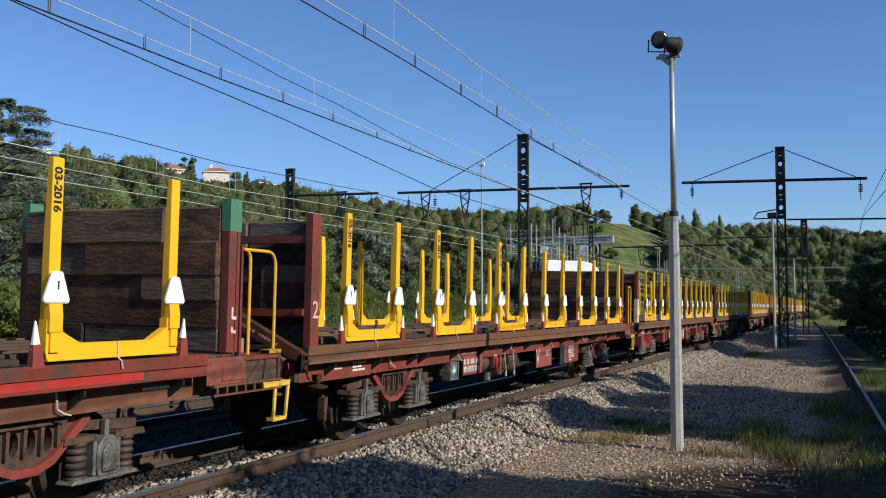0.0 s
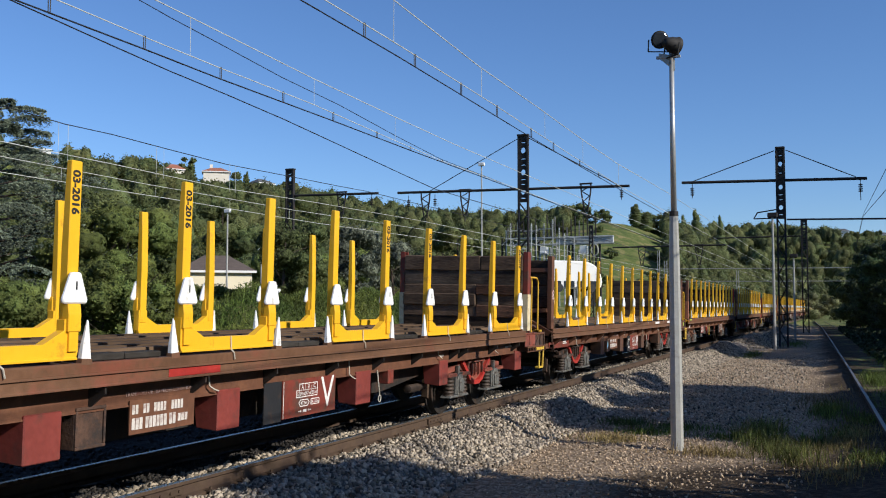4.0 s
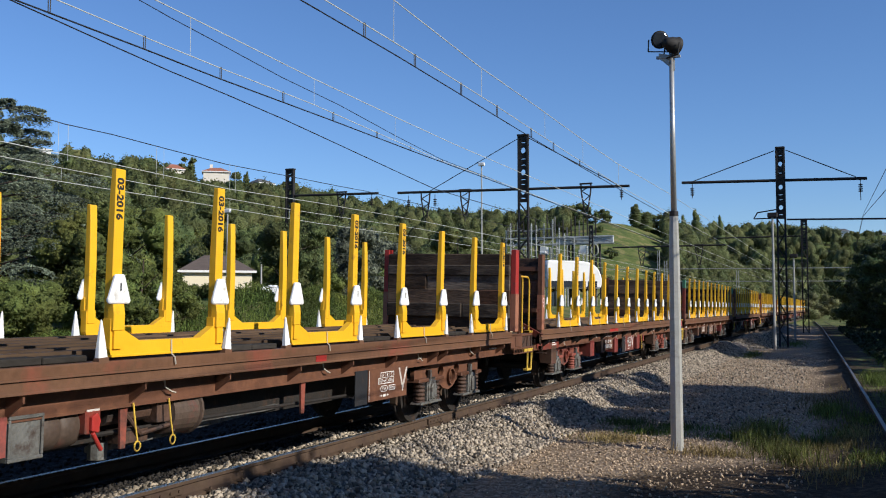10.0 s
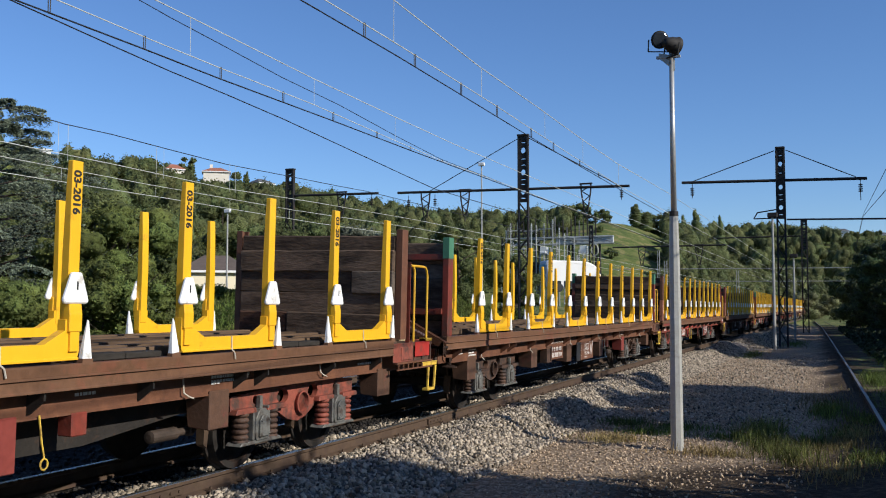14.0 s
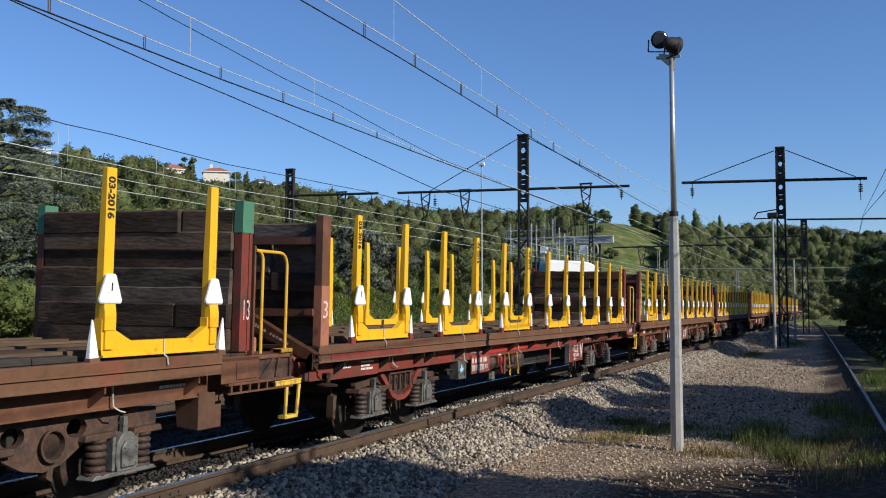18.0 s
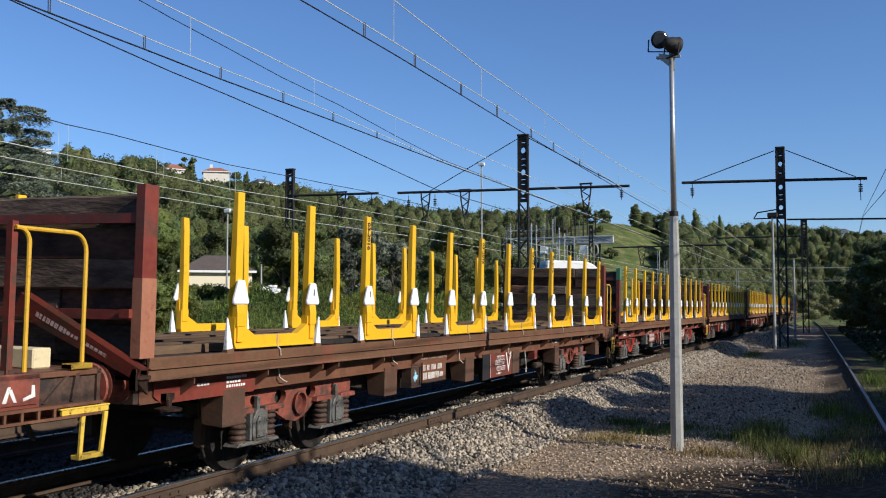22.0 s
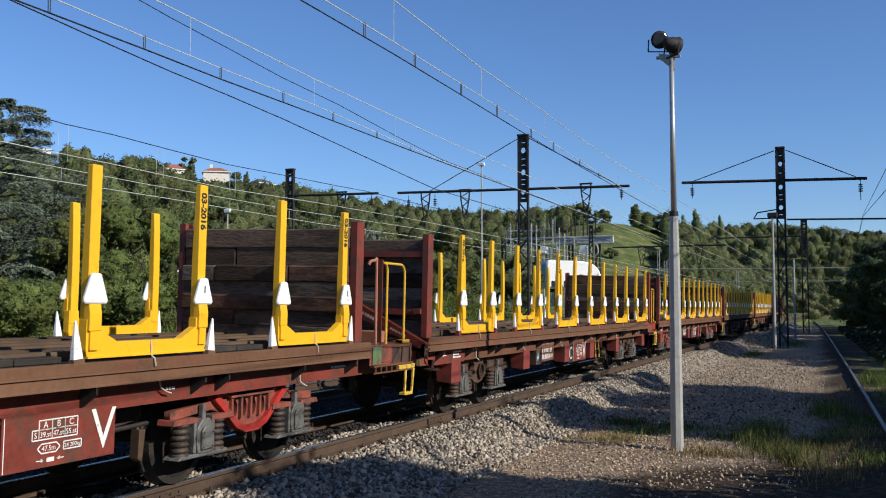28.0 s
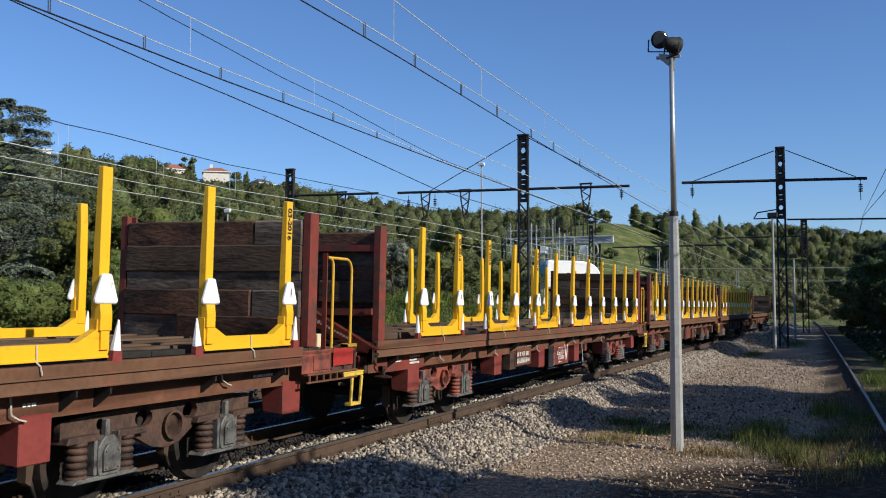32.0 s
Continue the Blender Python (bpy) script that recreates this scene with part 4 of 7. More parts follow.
def end_wall(parent, y, face, post_a, post_b, digit, front_end, seed, digit_up=0.42):
    """A timber end wall between two steel posts; face: the way the posts' flanges point (+1 or -1 along y)."""
    g = random.Random(seed)
    w = piece("end_wall", mesh_of(("rail_top", face), lambda bm: (box(bm, -1.31, 1.31, face * 0.085, face * 0.16, 2.60, 2.69), box(bm, -1.31, 1.31, face * 0.085, face * 0.16, FLOOR + 0.34, FLOOR + 0.43), box(bm, 1.20, 1.31, face * 0.16, face * 0.22, FLOOR + 0.36, FLOOR + 0.44))),
                            M["red"] if post_a is not M["brown"] else M["brown"], parent, "end wall of old dark timber between steel posts",
                            m=pose(0, y + face * -0.075, 0))
    for s in (-1, 1):
        def post(bm):
            groove = [] if front_end or post_b is not M["green"] else [(0.05, 0.030), (-0.02, 0.030), (-0.02, 0.046), (0.05, 0.046)]
            back = [(-0.05, 0.07), (0.03, 0.07), (0.03, -0.07), (-0.05, -0.07)] if not groove else []
            slab(bm, [(-0.05, -0.095), (0.05, -0.095)] + groove + [(0.05, 0.095), (-0.05, 0.095)] + back, "z", FLOOR, 2.95)
        me = mesh_of(("end_post", front_end or post_b is not M["green"]), post, 0.004)
        p = piece("post", me, post_a, w, m=pose(s * 1.355, face * 0.075, 0) if s > 0 else pose(s * 1.355, face * 0.075, 0, 0, 0, 180))
        if post_b is not None:
            lo, hi = (2.62, 2.955) if post_b is M["green"] else (FLOOR, 2.10)
            piece("post_paint", mesh_of(("coat", lo), lambda bm: box(bm, -0.054, 0.054, -0.099, 0.099, lo, hi)), post_b, w,
                  "green painted post top" if post_b is M["green"] else "pale primer on the lower post", m=pose(s * 1.355, face * 0.075, 0))
        if digit == "worn" and s > 0:
            for a, b in ((0.34, 0.46), (0.20, 0.26)):
                piece("chalk_dab", mesh_of(("dab", a), lambda bm: slab(bm, [(-0.03, a), (0.05, a - 0.01), (0.06, a + 0.02), (0.0, a + 0.03), (0.0, b), (-0.03, b)], "x", 1.406, 1.4085)), M["chalk"], w, "worn pale paint dab", pose(0, face * 0.075, FLOOR))
        elif digit and s > 0:
            lettering("chalk_number", digit, 0.30, M["chalk"], w, Matrix(((0, 0, 1, 1.4115), (1.0 if len(digit) < 2 else 0.5, 0, 0, face * 0.075), (0, 1, 0, FLOOR + digit_up), (0, 0, 0, 1))), "white hand-painted digit " + digit)
    z = FLOOR + 0.01
    rows = g.choice((5, 6, 6, 7))
    share = [g.uniform(0.75, 1.25) for _ in range(rows)]
    for i in range(rows):
        h = 1.47 * share[i] / sum(share)
        cuts = g.choice([[], [], [-0.45], [0.32], [0.62], [-0.75, 0.4]])
        ends = [-1.30] + cuts + [1.30]
        for a, b in zip(ends, ends[1:]):
            bm = bmesh.new()
            n = 9
            t0, tip = g.uniform(-0.04, 0.035), g.uniform(-0.008, 0.008)
            prof = [(a + 0.004 + (b - a - 0.008) * k / n, g.uniform(-0.022, 0.004)) for k in range(n + 1)]
            lo = [(x, z - 0.018 - d * 0.35 + tip * x) for x, d in prof]
            hi = [(x, z + h + 0.012 + d * 0.45 + tip * x) for x, d in prof]
            slab(bm, lo + hi[::-1], "y", -0.055 + t0, 0.055 + t0)
            part("plank", bm, g.choice((M["wood"], M["wood"], M["greywood"], M["redwood"])), w, "", 0.018)
        z += h
    return w


def wagon(k, kind, paint, sill, sole, f_post, f_coat, f_digit, r_post, r_coat, r_digit, flap, frame_paint, label, shift=0.0, rear=18.25, near=True, stakes=True):
    """One bogie flat wagon; its origin lies on the track's axis at the front posts, y runs back along the wagon."""
    w = tagged(new("flat_wagon"), label, "freight wagon", "wagons of the train")
    g = random.Random(100 + k)
    wheels = []
    boxes = k not in (1, 4, 7, 9)

    def floor(bm):
        for i in range(74):
            y = 0.0 + i * 0.2485
            box(bm, -SIDE + 0.05, SIDE - 0.05, y, y + 0.24, FLOOR - 0.06, FLOOR - 0.012 + 0.006 * math.sin(i * 7.3))
    tagged(piece("floor", mesh_of("floor", floor), M["floorwood"], w, "worn dark plank floor"), kind="stuff")

    def sill_shape(bm):
        slab(bm, [(SIDE - 0.07, FLOOR), (SIDE, FLOOR), (SIDE, FLOOR - 0.012), (SIDE - 0.012, FLOOR - 0.10), (SIDE - 0.012, FLOOR - 0.19), (SIDE, FLOOR - 0.20), (SIDE, FLOOR - 0.212),
                  (SIDE - 0.10, FLOOR - 0.212), (SIDE - 0.10, FLOOR - 0.20), (SIDE - 0.03, FLOOR - 0.19), (SIDE - 0.03, FLOOR - 0.02), (SIDE - 0.07, FLOOR - 0.02)], "y", 0.0, 17.93)
        slab(bm, [(SIDE, FLOOR - 0.09), (SIDE + 0.012, FLOOR - 0.095), (SIDE + 0.012, FLOOR - 0.105), (SIDE, FLOOR - 0.11)], "y", 0.0, 17.93)

    def sole_shape(bm):
        slab(bm, [(1.14, 0.935), (1.222, 0.935), (1.222, 0.95), (1.212, 0.955), (1.212, 1.15), (1.222, 1.155), (1.222, 1.17), (1.14, 1.17)], "y", 0.12, 19.24)
    for s in (1, -1):
        t = pose(0, 0, 0) if s > 0 else pose(0, 19.36, 0, 0, 0, 180)
        piece("side_sill", mesh_of("sill", sill_shape), M["sillbrown"] if sill is M["brown"] else sill, w, m=t)
        piece("solebar", mesh_of("sole", sole_shape), M["brown"] if boxes else sole, w, m=t)
        piece("sole_panel", mesh_of("sole_panel", lambda bm: slab(bm, [(0.30, 1.165), (2.15, 1.165), (2.15, 1.02), (1.95, 0.92), (0.42, 0.92), (0.30, 1.0)], "x", 1.222, 1.232)), sole, w, m=t)

        def gusset(bm):
            slab(bm, [(1.16, 0.98), (1.23, 0.98), (SIDE - 0.03, 1.10), (SIDE - 0.03, 1.168), (1.16, 1.168)], "y", -0.012, 0.012)
        for y in (0.7, 2.0, 3.2, 3.6, 4.9, 6.2, 7.6, 8.9, 10.3, 11.6, 12.9, 14.4, 14.8, 16.3, 17.6):
            piece("bracket", mesh_of("gusset", gusset), M["brown"] if paint is not M["red"] else M["dark"], w, m=t @ pose(0, y, 0))

    def under(bm):
        for s in (-1, 1):
            box(bm, s * 0.28 - 0.06, s * 0.28 + 0.06, 0.14, 19.2, 0.80, 1.30)
        # plates added between the bogies to keep sun off the far rail
        for s in (-1, 1):
            slab(bm, [(4.75, 1.2), (14.1, 1.2), (14.1, 0.74), (12.6, 0.58), (6.2, 0.58), (4.75, 0.74)], "x", s * 0.83 - 0.03, s * 0.83 + 0.03)
        for y in (3.0, 6.3, 9.4, 12.5, 15.8):
            box(bm, -1.13, 1.13, y - 0.07, y + 0.07, 0.92, 1.30)
        for s in (-1, 1):
            rod(bm, (s * 0.45, 5.2, 0.62), (s * 0.45, 13.6, 0.62), 0.02, 6)
        rings(bm, [(6.9, 0.05), (6.95, 0.17), (7.75, 0.17), (7.8, 0.05)], 14, (0.62, 0, 0.72), "y")
    piece("underframe", mesh_of("under", under), M["dark"], w, "grimy centre sills and brake gear with added sun-blocking plates")
    for y, face in ((0.10, -1), (19.26, 1)):
        def headstock(bm):
            box(bm, -1.20, 1.20, -0.04, 0.04, 0.94, 1.30)
        piece("headstock", mesh_of("headstock", headstock, 0.008), M["bogie"], w, m=pose(0, y, 0))

        def buffer(bm):
            rings(bm, [(0.0, 0.19), (0.03, 0.19), (0.03, 0.125), (0.30, 0.125), (0.31, 0.135), (0.36, 0.135), (0.36, 0.085), (0.47, 0.085), (0.48, 0.21), (0.505, 0.20), (0.51, 0.12)], 22, (0, 0, 0), "y")
        for s in (-1, 1):
            piece("buffer", mesh_of("buffer", buffer, 0, False), M["frame"], w,
                  m=pose(s * 1.0, y + face * 0.04, 1.13, 0, 0, 0 if face > 0 else 180) @ Matrix.Diagonal((1, 0.71, 1, 1)))

        def coupling(bm):
            slab(bm, [(0.0, 0.98), (0.30, 0.98), (0.36, 1.02), (0.36, 1.12), (0.28, 1.14), (0.28, 1.09), (0.0, 1.07)], "x", -0.035, 0.035)
            rod(bm, (-0.09, 0.28, 1.0), (-0.09, 0.50, 0.86), 0.02, 6)
            rod(bm, (0.09, 0.28, 1.0), (0.09, 0.50, 0.86), 0.02, 6)
            rod(bm, (-0.12, 0.40, 0.93), (0.12, 0.40, 0.93), 0.025, 6)
        turn = pose(0, y, 0, 0, 0, 0 if face > 0 else 180)
        piece("coupling", mesh_of("coupling", coupling), M["dark"], w, "greasy screw coupling", turn)
        piece("air_hose", mesh_of("hose", lambda bm: path(bm, [(0.35, 0.0, 0.98), (0.36, 0.16, 0.92), (0.34, 0.30, 0.72), (0.30, 0.40, 0.60)], 0.026, 7)), M["black"], w, "black brake hose", turn)
    # end walls, front and rear
    end_wall(w, {2: -0.10, 3: -0.03, 4: 0.07, 8: -0.03, 10: 0.03}.get(k, 0.13), -1, f_post, f_coat, f_digit, True, 7 * k + 1, {1: 0.42, 5: 0.55, 7: 0.42}.get(k, 0.72))
    end_wall(w, rear - 0.075, 1, r_post, r_coat, r_digit, False, 7 * k + 2)

    # brake platform with its handrails and step
    def platform(bm):
        box(bm, -1.40, 1.40, 17.94, 19.30, FLOOR - 0.10, FLOOR - 0.055)
    piece("platform", mesh_of("platform", platform, 0.006), sill, w, "worn brake platform")
    for s in (-1, 1):
        flip = pose(0, 0, 0) if s > 0 else Matrix.Diagonal((-1, 1, 1, 1))

        def panel(bm):
            box(bm, 1.385, 1.40, 17.95, 18.62, 1.06, 1.33)
            box(bm, 1.395, 1.412, 18.20, 18.58, 1.09, 1.27)
        piece("side_panel", mesh_of("panel", panel, 0.004), M["frame"] if paint is M["red"] else paint, w, m=flip)

        def recess(bm):
            box(bm, 1.36, 1.375, 18.62, 19.28, 1.06, 1.33)
            slab(bm, [(18.66, 1.08), (18.70, 1.08), (18.96, 1.30), (18.92, 1.30)], "x", 1.375, 1.395)
            slab(bm, [(18.96, 1.08), (19.00, 1.08), (19.04, 1.30), (19.00, 1.30)], "x", 1.375, 1.40)
            box(bm, 1.33, 1.40, 19.24, 19.28, 1.02, 1.33)
        piece("corner_frame", mesh_of("recess", recess), M["bogie"], w, m=flip)

        def grate(bm):
            box(bm, 1.36, 1.42, 18.05, 19.30, 1.035, 1.06)
            box(bm, 1.40, 1.42, 18.05, 19.30, 0.945, 0.965)
            for i in range(8):
                box(bm, 1.40, 1.415, 18.10 + 0.165 * i, 18.125 + 0.165 * i, 0.965, 1.035)
        piece("grating_step", mesh_of("grate", grate), M["brown"], w, "grimy steel grating step", flip)
        if s > 0 and k in (3, 5, 7, 9, 10):
            shape = {3: lambda bm: slab(bm, [(18.66, 1.27), (18.86, 1.20), (18.66, 1.12), (18.66, 1.16), (18.78, 1.20), (18.66, 1.235)], "x", 1.40, 1.404),
                     7: lambda bm: (slab(bm, [(18.24, 1.12), (18.28, 1.12), (18.32, 1.24), (18.29, 1.24)], "x", 1.413, 1.416), slab(bm, [(18.29, 1.22), (18.33, 1.22), (18.38, 1.12), (18.35, 1.12)], "x", 1.413, 1.416),
                                    slab(bm, [(18.44, 1.12), (18.56, 1.15), (18.55, 1.24), (18.52, 1.24), (18.52, 1.17), (18.44, 1.145)], "x", 1.413, 1.416)),
                     9: lambda bm: box(bm, 1.413, 1.417, 18.0, 18.26, 1.07, 1.31)}.get(k, lambda bm: box(bm, 1.40, 1.405, 18.68, 19.2, 1.12, 1.335))
            paintwork = {3: M["lime"], 7: M["letter"], 9: M["olive"]}.get(k, M["bright"])
            piece("paint_patch", mesh_of(("platform_paint", k), shape), paintwork, w, {3: "lime green painted arrow", 7: "white brushed mark", 9: "dull olive paint patch"}.get(k, "fresh bright red paint"))
    for s in (-1, 1):
        def handrail(bm, reach, x):
            r = min(0.15, reach * 0.8)
            pts = [(x, 0.0, 2.45)] + [(x, reach - r + r * math.sin(a * math.pi / 10), 2.45 - r + r * math.cos(a * math.pi / 10)) for a in range(6)] + [(x, reach, FLOOR - 0.04)]
            path(bm, pts, 0.019, 8)
        first = 18.40 if k == 2 else 18.50 if k == 8 else 18.68 if rear > 17.9 else 18.48
        hold = first - 0.14
        far = {1: 18.97, 2: 18.95, 8: 19.05}.get(k, 19.22 if rear > 17.9 else 19.12)
        piece("handrail", mesh_of(("handrail", round(first - hold, 2)), lambda bm: handrail(bm, first - hold, 0)), M["railyellow"], w, "yellow tube handrail", pose(s * 1.37, hold, 0))
        piece("handrail", mesh_of(("handrail", round(far - hold, 2)), lambda bm: handrail(bm, far - hold, 0)), M["railyellow"], w, "yellow tube handrail", pose(s * 1.34, hold, 0))
        if k == 9:
            piece("bent_rail", mesh_of("bent_rail", lambda bm: path(bm, [(0, -0.26, 2.40), (0, -0.20, 2.46), (0, -0.08, 2.47), (0, -0.02, 2.50), (0, 0.0, FLOOR - 0.04)], 0.022, 8)), M["tan"], w, "bent handrail with flaking pale paint", pose(s * 1.36, hold - 0.16, 0))
        piece("handrail_post", mesh_of("hr_post", lambda bm: (box(bm, -0.03, 0.03, -0.05, -0.035, FLOOR - 0.05, 2.50), box(bm, -0.03, -0.015, -0.035, 0.05, FLOOR - 0.05, 2.50))), paint, w, m=pose(s * 1.36, hold, 0))

        piece("yellow_tread", mesh_of("tread", lambda bm: box(bm, 1.31, 1.425, -0.2, 0.04, 1.335, 1.38), 0.006), M["oldyellow"], w, "small yellow tread", flip @ pose(0, far, 0))

        def step(bm):
            box(bm, -0.015, 0.015, -0.04, 0.49, 0.965, 1.015)
            box(bm, -0.12, 0.02, -0.06, 0.50, 1.01, 1.025)
            slab(bm, [(0.18, 0.96), (0.225, 0.96), (0.20, 0.59), (0.165, 0.59)], "x", -0.015, 0.015)
            slab(bm, [(0.445, 0.96), (0.49, 0.96), (0.44, 0.59), (0.405, 0.59)], "x", -0.015, 0.015)
            box(bm, -0.08, 0.015, 0.165, 0.44, 0.585, 0.625)
        piece("step", mesh_of("step", step, 0.005), M["oldyellow"], w, "yellow shunter's step", pose(s * 1.40, far - (0.43 if k == 4 else 0.23), 0))

        def flap_bar(bm):
            a, b = Vector((1.45, -0.17, 1.24)), Vector((0.24, -0.40, 1.86))
            d = (b - a).normalized()
            n = Vector((0, 1, 0)).cross(d).normalized()
            if n.z < 0:
                n = -n
            q = Vector((0, -1, 0))
            for h0, h1, e0, e1 in ((-0.10, 0.10, 0.0, 0.018), (0.082, 0.10, -0.10, 0.0), (-0.10, -0.082, -0.10, 0.0)):
                vs = [bm.verts.new(p + n * (h * f) + q * e) for p, f in ((a, 0.55), (b, 1.0)) for h in (h0, h1) for e in (e0, e1)]
                for f in ((0, 1, 3, 2), (4, 6, 7, 5), (0, 4, 5, 1), (2, 3, 7, 6), (0, 2, 6, 4), (1, 5, 7, 3)):
                    bm.faces.new([vs[i] for i in f])
        piece("corner_bracket", mesh_of("cbracket", lambda bm: (box(bm, 1.20, 1.44, -0.20, 0.0, 1.19, 1.23), box(bm, 1.36, 1.44, -0.20, -0.17, 1.10, 1.30), slab(bm, [(-0.17, 1.19), (0.0, 1.19), (0.0, 1.05)], "x", 1.38, 1.41)), 0.006), M["bogie"], w, "grimy corner bracket of the end flap", flip)
        fa = piece("folding_end_arm", mesh_of("flap", flap_bar), flap, w, "slanting folded end flap arm", flip)

        def words(bm):
            a, b = Vector((1.45, -0.17, 1.24)), Vector((0.24, -0.40, 1.86))
            d = (b - a)
            n = Vector((d.z, 0, -d.x)).normalized()
            r = random.Random(9)
            f = 0.26
            while f < 0.82:
                g1 = f + r.uniform(0.016, 0.03)
                if r.random() < 0.85:
                    hh = 0.016 if f < 0.58 else 0.024
                    vs = [bm.verts.new(a + d * u + n * v + Vector((0, -1, 0)) * 0.0205) for u, v in ((f, -hh), (g1, -hh), (g1, hh), (f, hh))]
                    bm.faces.new(vs)
                f = g1 + r.uniform(0.006, 0.012)
        if near and s > 0 and flap is not M["yellow"]:
            tagged(piece("arm_lettering", mesh_of("armwords", words), M["faded"], fa, "row of small white painted letters"), kind="stuff")

        def hook(bm):
            rod(bm, (1.28, 0.46, 0.98), (1.28, 0.46, 0.86), 0.03, 8)
            rings(bm, [(0.855, 0.05), (0.86, 0.125), (0.88, 0.13), (0.90, 0.05)], 12, (1.28, 0.46, 0), "z")
            box(bm, 1.24, 1.30, 0.40, 0.52, 0.96, 1.02)
        piece("rope_hook", mesh_of("hook", hook), M["bogie"], w, "mushroom-shaped rope hook", flip)
    # bogies
    for y in ((3.12, 15.80 if k == 8 else 15.97) if boxes else (2.98, 15.64)):
        bogie(w, y, kind, frame_paint, wheels, k % 2 if kind == "B" else 2 if k in (2, 3, 9) else 1)

    # boxes and boards below the solebar
    def block(bm, ly, h, d=0.32):
        slab(bm, [(-d / 2, 0), (d / 2, 0), (d / 2, -h), (-d / 2 + 0.05, -h + 0.02)], "y", -ly / 2, ly / 2)
    eq_a, bx, ny, eq_b, ty, eq_c = GEAR.get(k, (5.45, 6.36, 7.05, 8.3, 9.85, 11.25)) if boxes else (0, *GEAR[k], 0)
    boxpaint = M["boxred"] if k in (2, 5, 10, 11) else M["boxbrown"]
    plan = [(eq_a, 0.40, 0.40, boxpaint), (eq_b, 0.40, 0.42, boxpaint), (eq_c, 0.42, 0.44, boxpaint), (14.13, 0.34, 0.40, {6: M["boxred"], 5: M["boxbrown"]}.get(k, boxpaint))] + ([(18.0, 0.38, 0.38, boxpaint if k != 5 else M["boxbrown"])] if k else []) if boxes else []
    if boxes and k != 3:
        plan.insert(0, (1.60, 0.40, 0.40, boxpaint if k != 5 else M["boxbrown"]))
    for y, ly, h, p in plan:
        for s in (-1, 1):
            piece("equipment_box", mesh_of(("block", ly, h), lambda bm: block(bm, ly, h), 0.01), p, w, m=pose(1.08, y, 0.98) if s > 0 else pose(-1.08, y, 0.98, 0, 0, 180))

    def board(bm, ly, h):
        box(bm, 0.0, 0.012, -ly / 2, ly / 2, -h, 0)
    nb = piece("number_board", mesh_of("nb", lambda bm: board(bm, 0.94, 0.31)), M["boardred"] if k in (1, 4, 7, 9) else M["brown"], w, "board with rows of small white marks", pose(1.225, ny, 0.99))
    tb = piece("data_board", mesh_of("tb", lambda bm: board(bm, 1.25, 0.44)), sole, w, "painted board with load limits and a V mark", pose(1.225, ty, 0.985))
    piece("dark_board", mesh_of("kb", lambda bm: board(bm, 0.36, 0.46)), M["black"], w, "black painted board", pose(1.22, ty - 0.82, 0.985))
    piece("valve_box", mesh_of("valve", lambda bm: box(bm, -0.08, 0.08, -0.09, 0.09, -0.20, 0), 0.01), M["red"], w, "red brake change-over box", pose(1.16, 7.12 if not boxes else 12.15 if k != 8 else 12.5, 0.95))
    if near:
        r = random.Random(5 + k)
        for z, h, groups in ((-0.085, 0.085, (2, 2, 4, 4)), (-0.215, 0.105, (3, 6, 2, 3))):
            y = -0.44
            bm = bmesh.new()
            for i, n in enumerate(groups):
                for j in range(n):
                    hh = h * (0.7 if i == 3 and h > 0.1 else 1.0)
                    d = 0.036 if h < 0.1 else 0.042
                    if y + d < 0.455:
                        box(bm, 0.0125, 0.0145, y, y + d, z - hh / 2, z + hh / 2)
                    y += d + 0.010
                y += (0.065 if h < 0.1 else 0.03) * r.uniform(0.8, 1.2)
            tagged(part("number_row", bm, M["fadedwhite"], nb, "row of small white bars"), kind="stuff")

        def grid(bm):
            def bar(y0, y1, z0, z1):
                box(bm, 0.0125, 0.0145, y0, y1, z0, z1)

            def cell(y0, y1, z0, z1, e=0.005):
                bar(y0, y1, z0 - e, z0 + e)
                bar(y0, y1, z1 - e, z1 + e)
                bar(y0 - e, y0 + e, z0, z1)
                bar(y1 - e, y1 + e, z0, z1)
            for i in range(3):
                cell(-0.25 + 0.14 * i, -0.11 + 0.14 * i, -0.135, -0.06)
                cell(-0.25 + 0.14 * i, -0.11 + 0.14 * i, -0.215, -0.135)
            cell(-0.32, -0.25, -0.215, -0.135)
            cell(0.02, 0.22, -0.32, -0.255)
            for y0, z0, y1, z1 in ((-0.26, -0.285, -0.22, -0.25), (-0.22, -0.25, -0.06, -0.25), (-0.06, -0.25, -0.02, -0.285), (-0.02, -0.285, -0.06, -0.325), (-0.06, -0.325, -0.22, -0.325), (-0.22, -0.325, -0.26, -0.285)):
                dy, dz = y1 - y0, z1 - z0
                q = 0.005 / math.hypot(dy, dz)
                slab(bm, [(y0 - dz * q, z0 + dy * q), (y1 - dz * q, z1 + dy * q), (y1 + dz * q, z1 - dy * q), (y0 + dz * q, z0 - dy * q)], "x", 0.0125, 0.0145)
            bar(-0.16, -0.08, -0.40, -0.365)
            for d in (-1, 1):
                bar(-0.12 + d * 0.11 - 0.04, -0.12 + d * 0.11 + 0.04, -0.386, -0.378)
                slab(bm, [(-0.12 + d * 0.07, -0.382), (-0.12 + d * 0.10, -0.366), (-0.12 + d * 0.10, -0.398)], "x", 0.0125, 0.0145)
            bar(-0.605, -0.597, -0.435, -0.01)
        piece("load_table", mesh_of("grid", grid), M["letter"] if k not in (3, 6) else M["fadedwhite"], tb, "white ruled load table")
        face = Matrix(((0, 0, 1, 0.0135), (1, 0, 0, 0), (0, 1, 0, 0), (0, 0, 0, 1)))
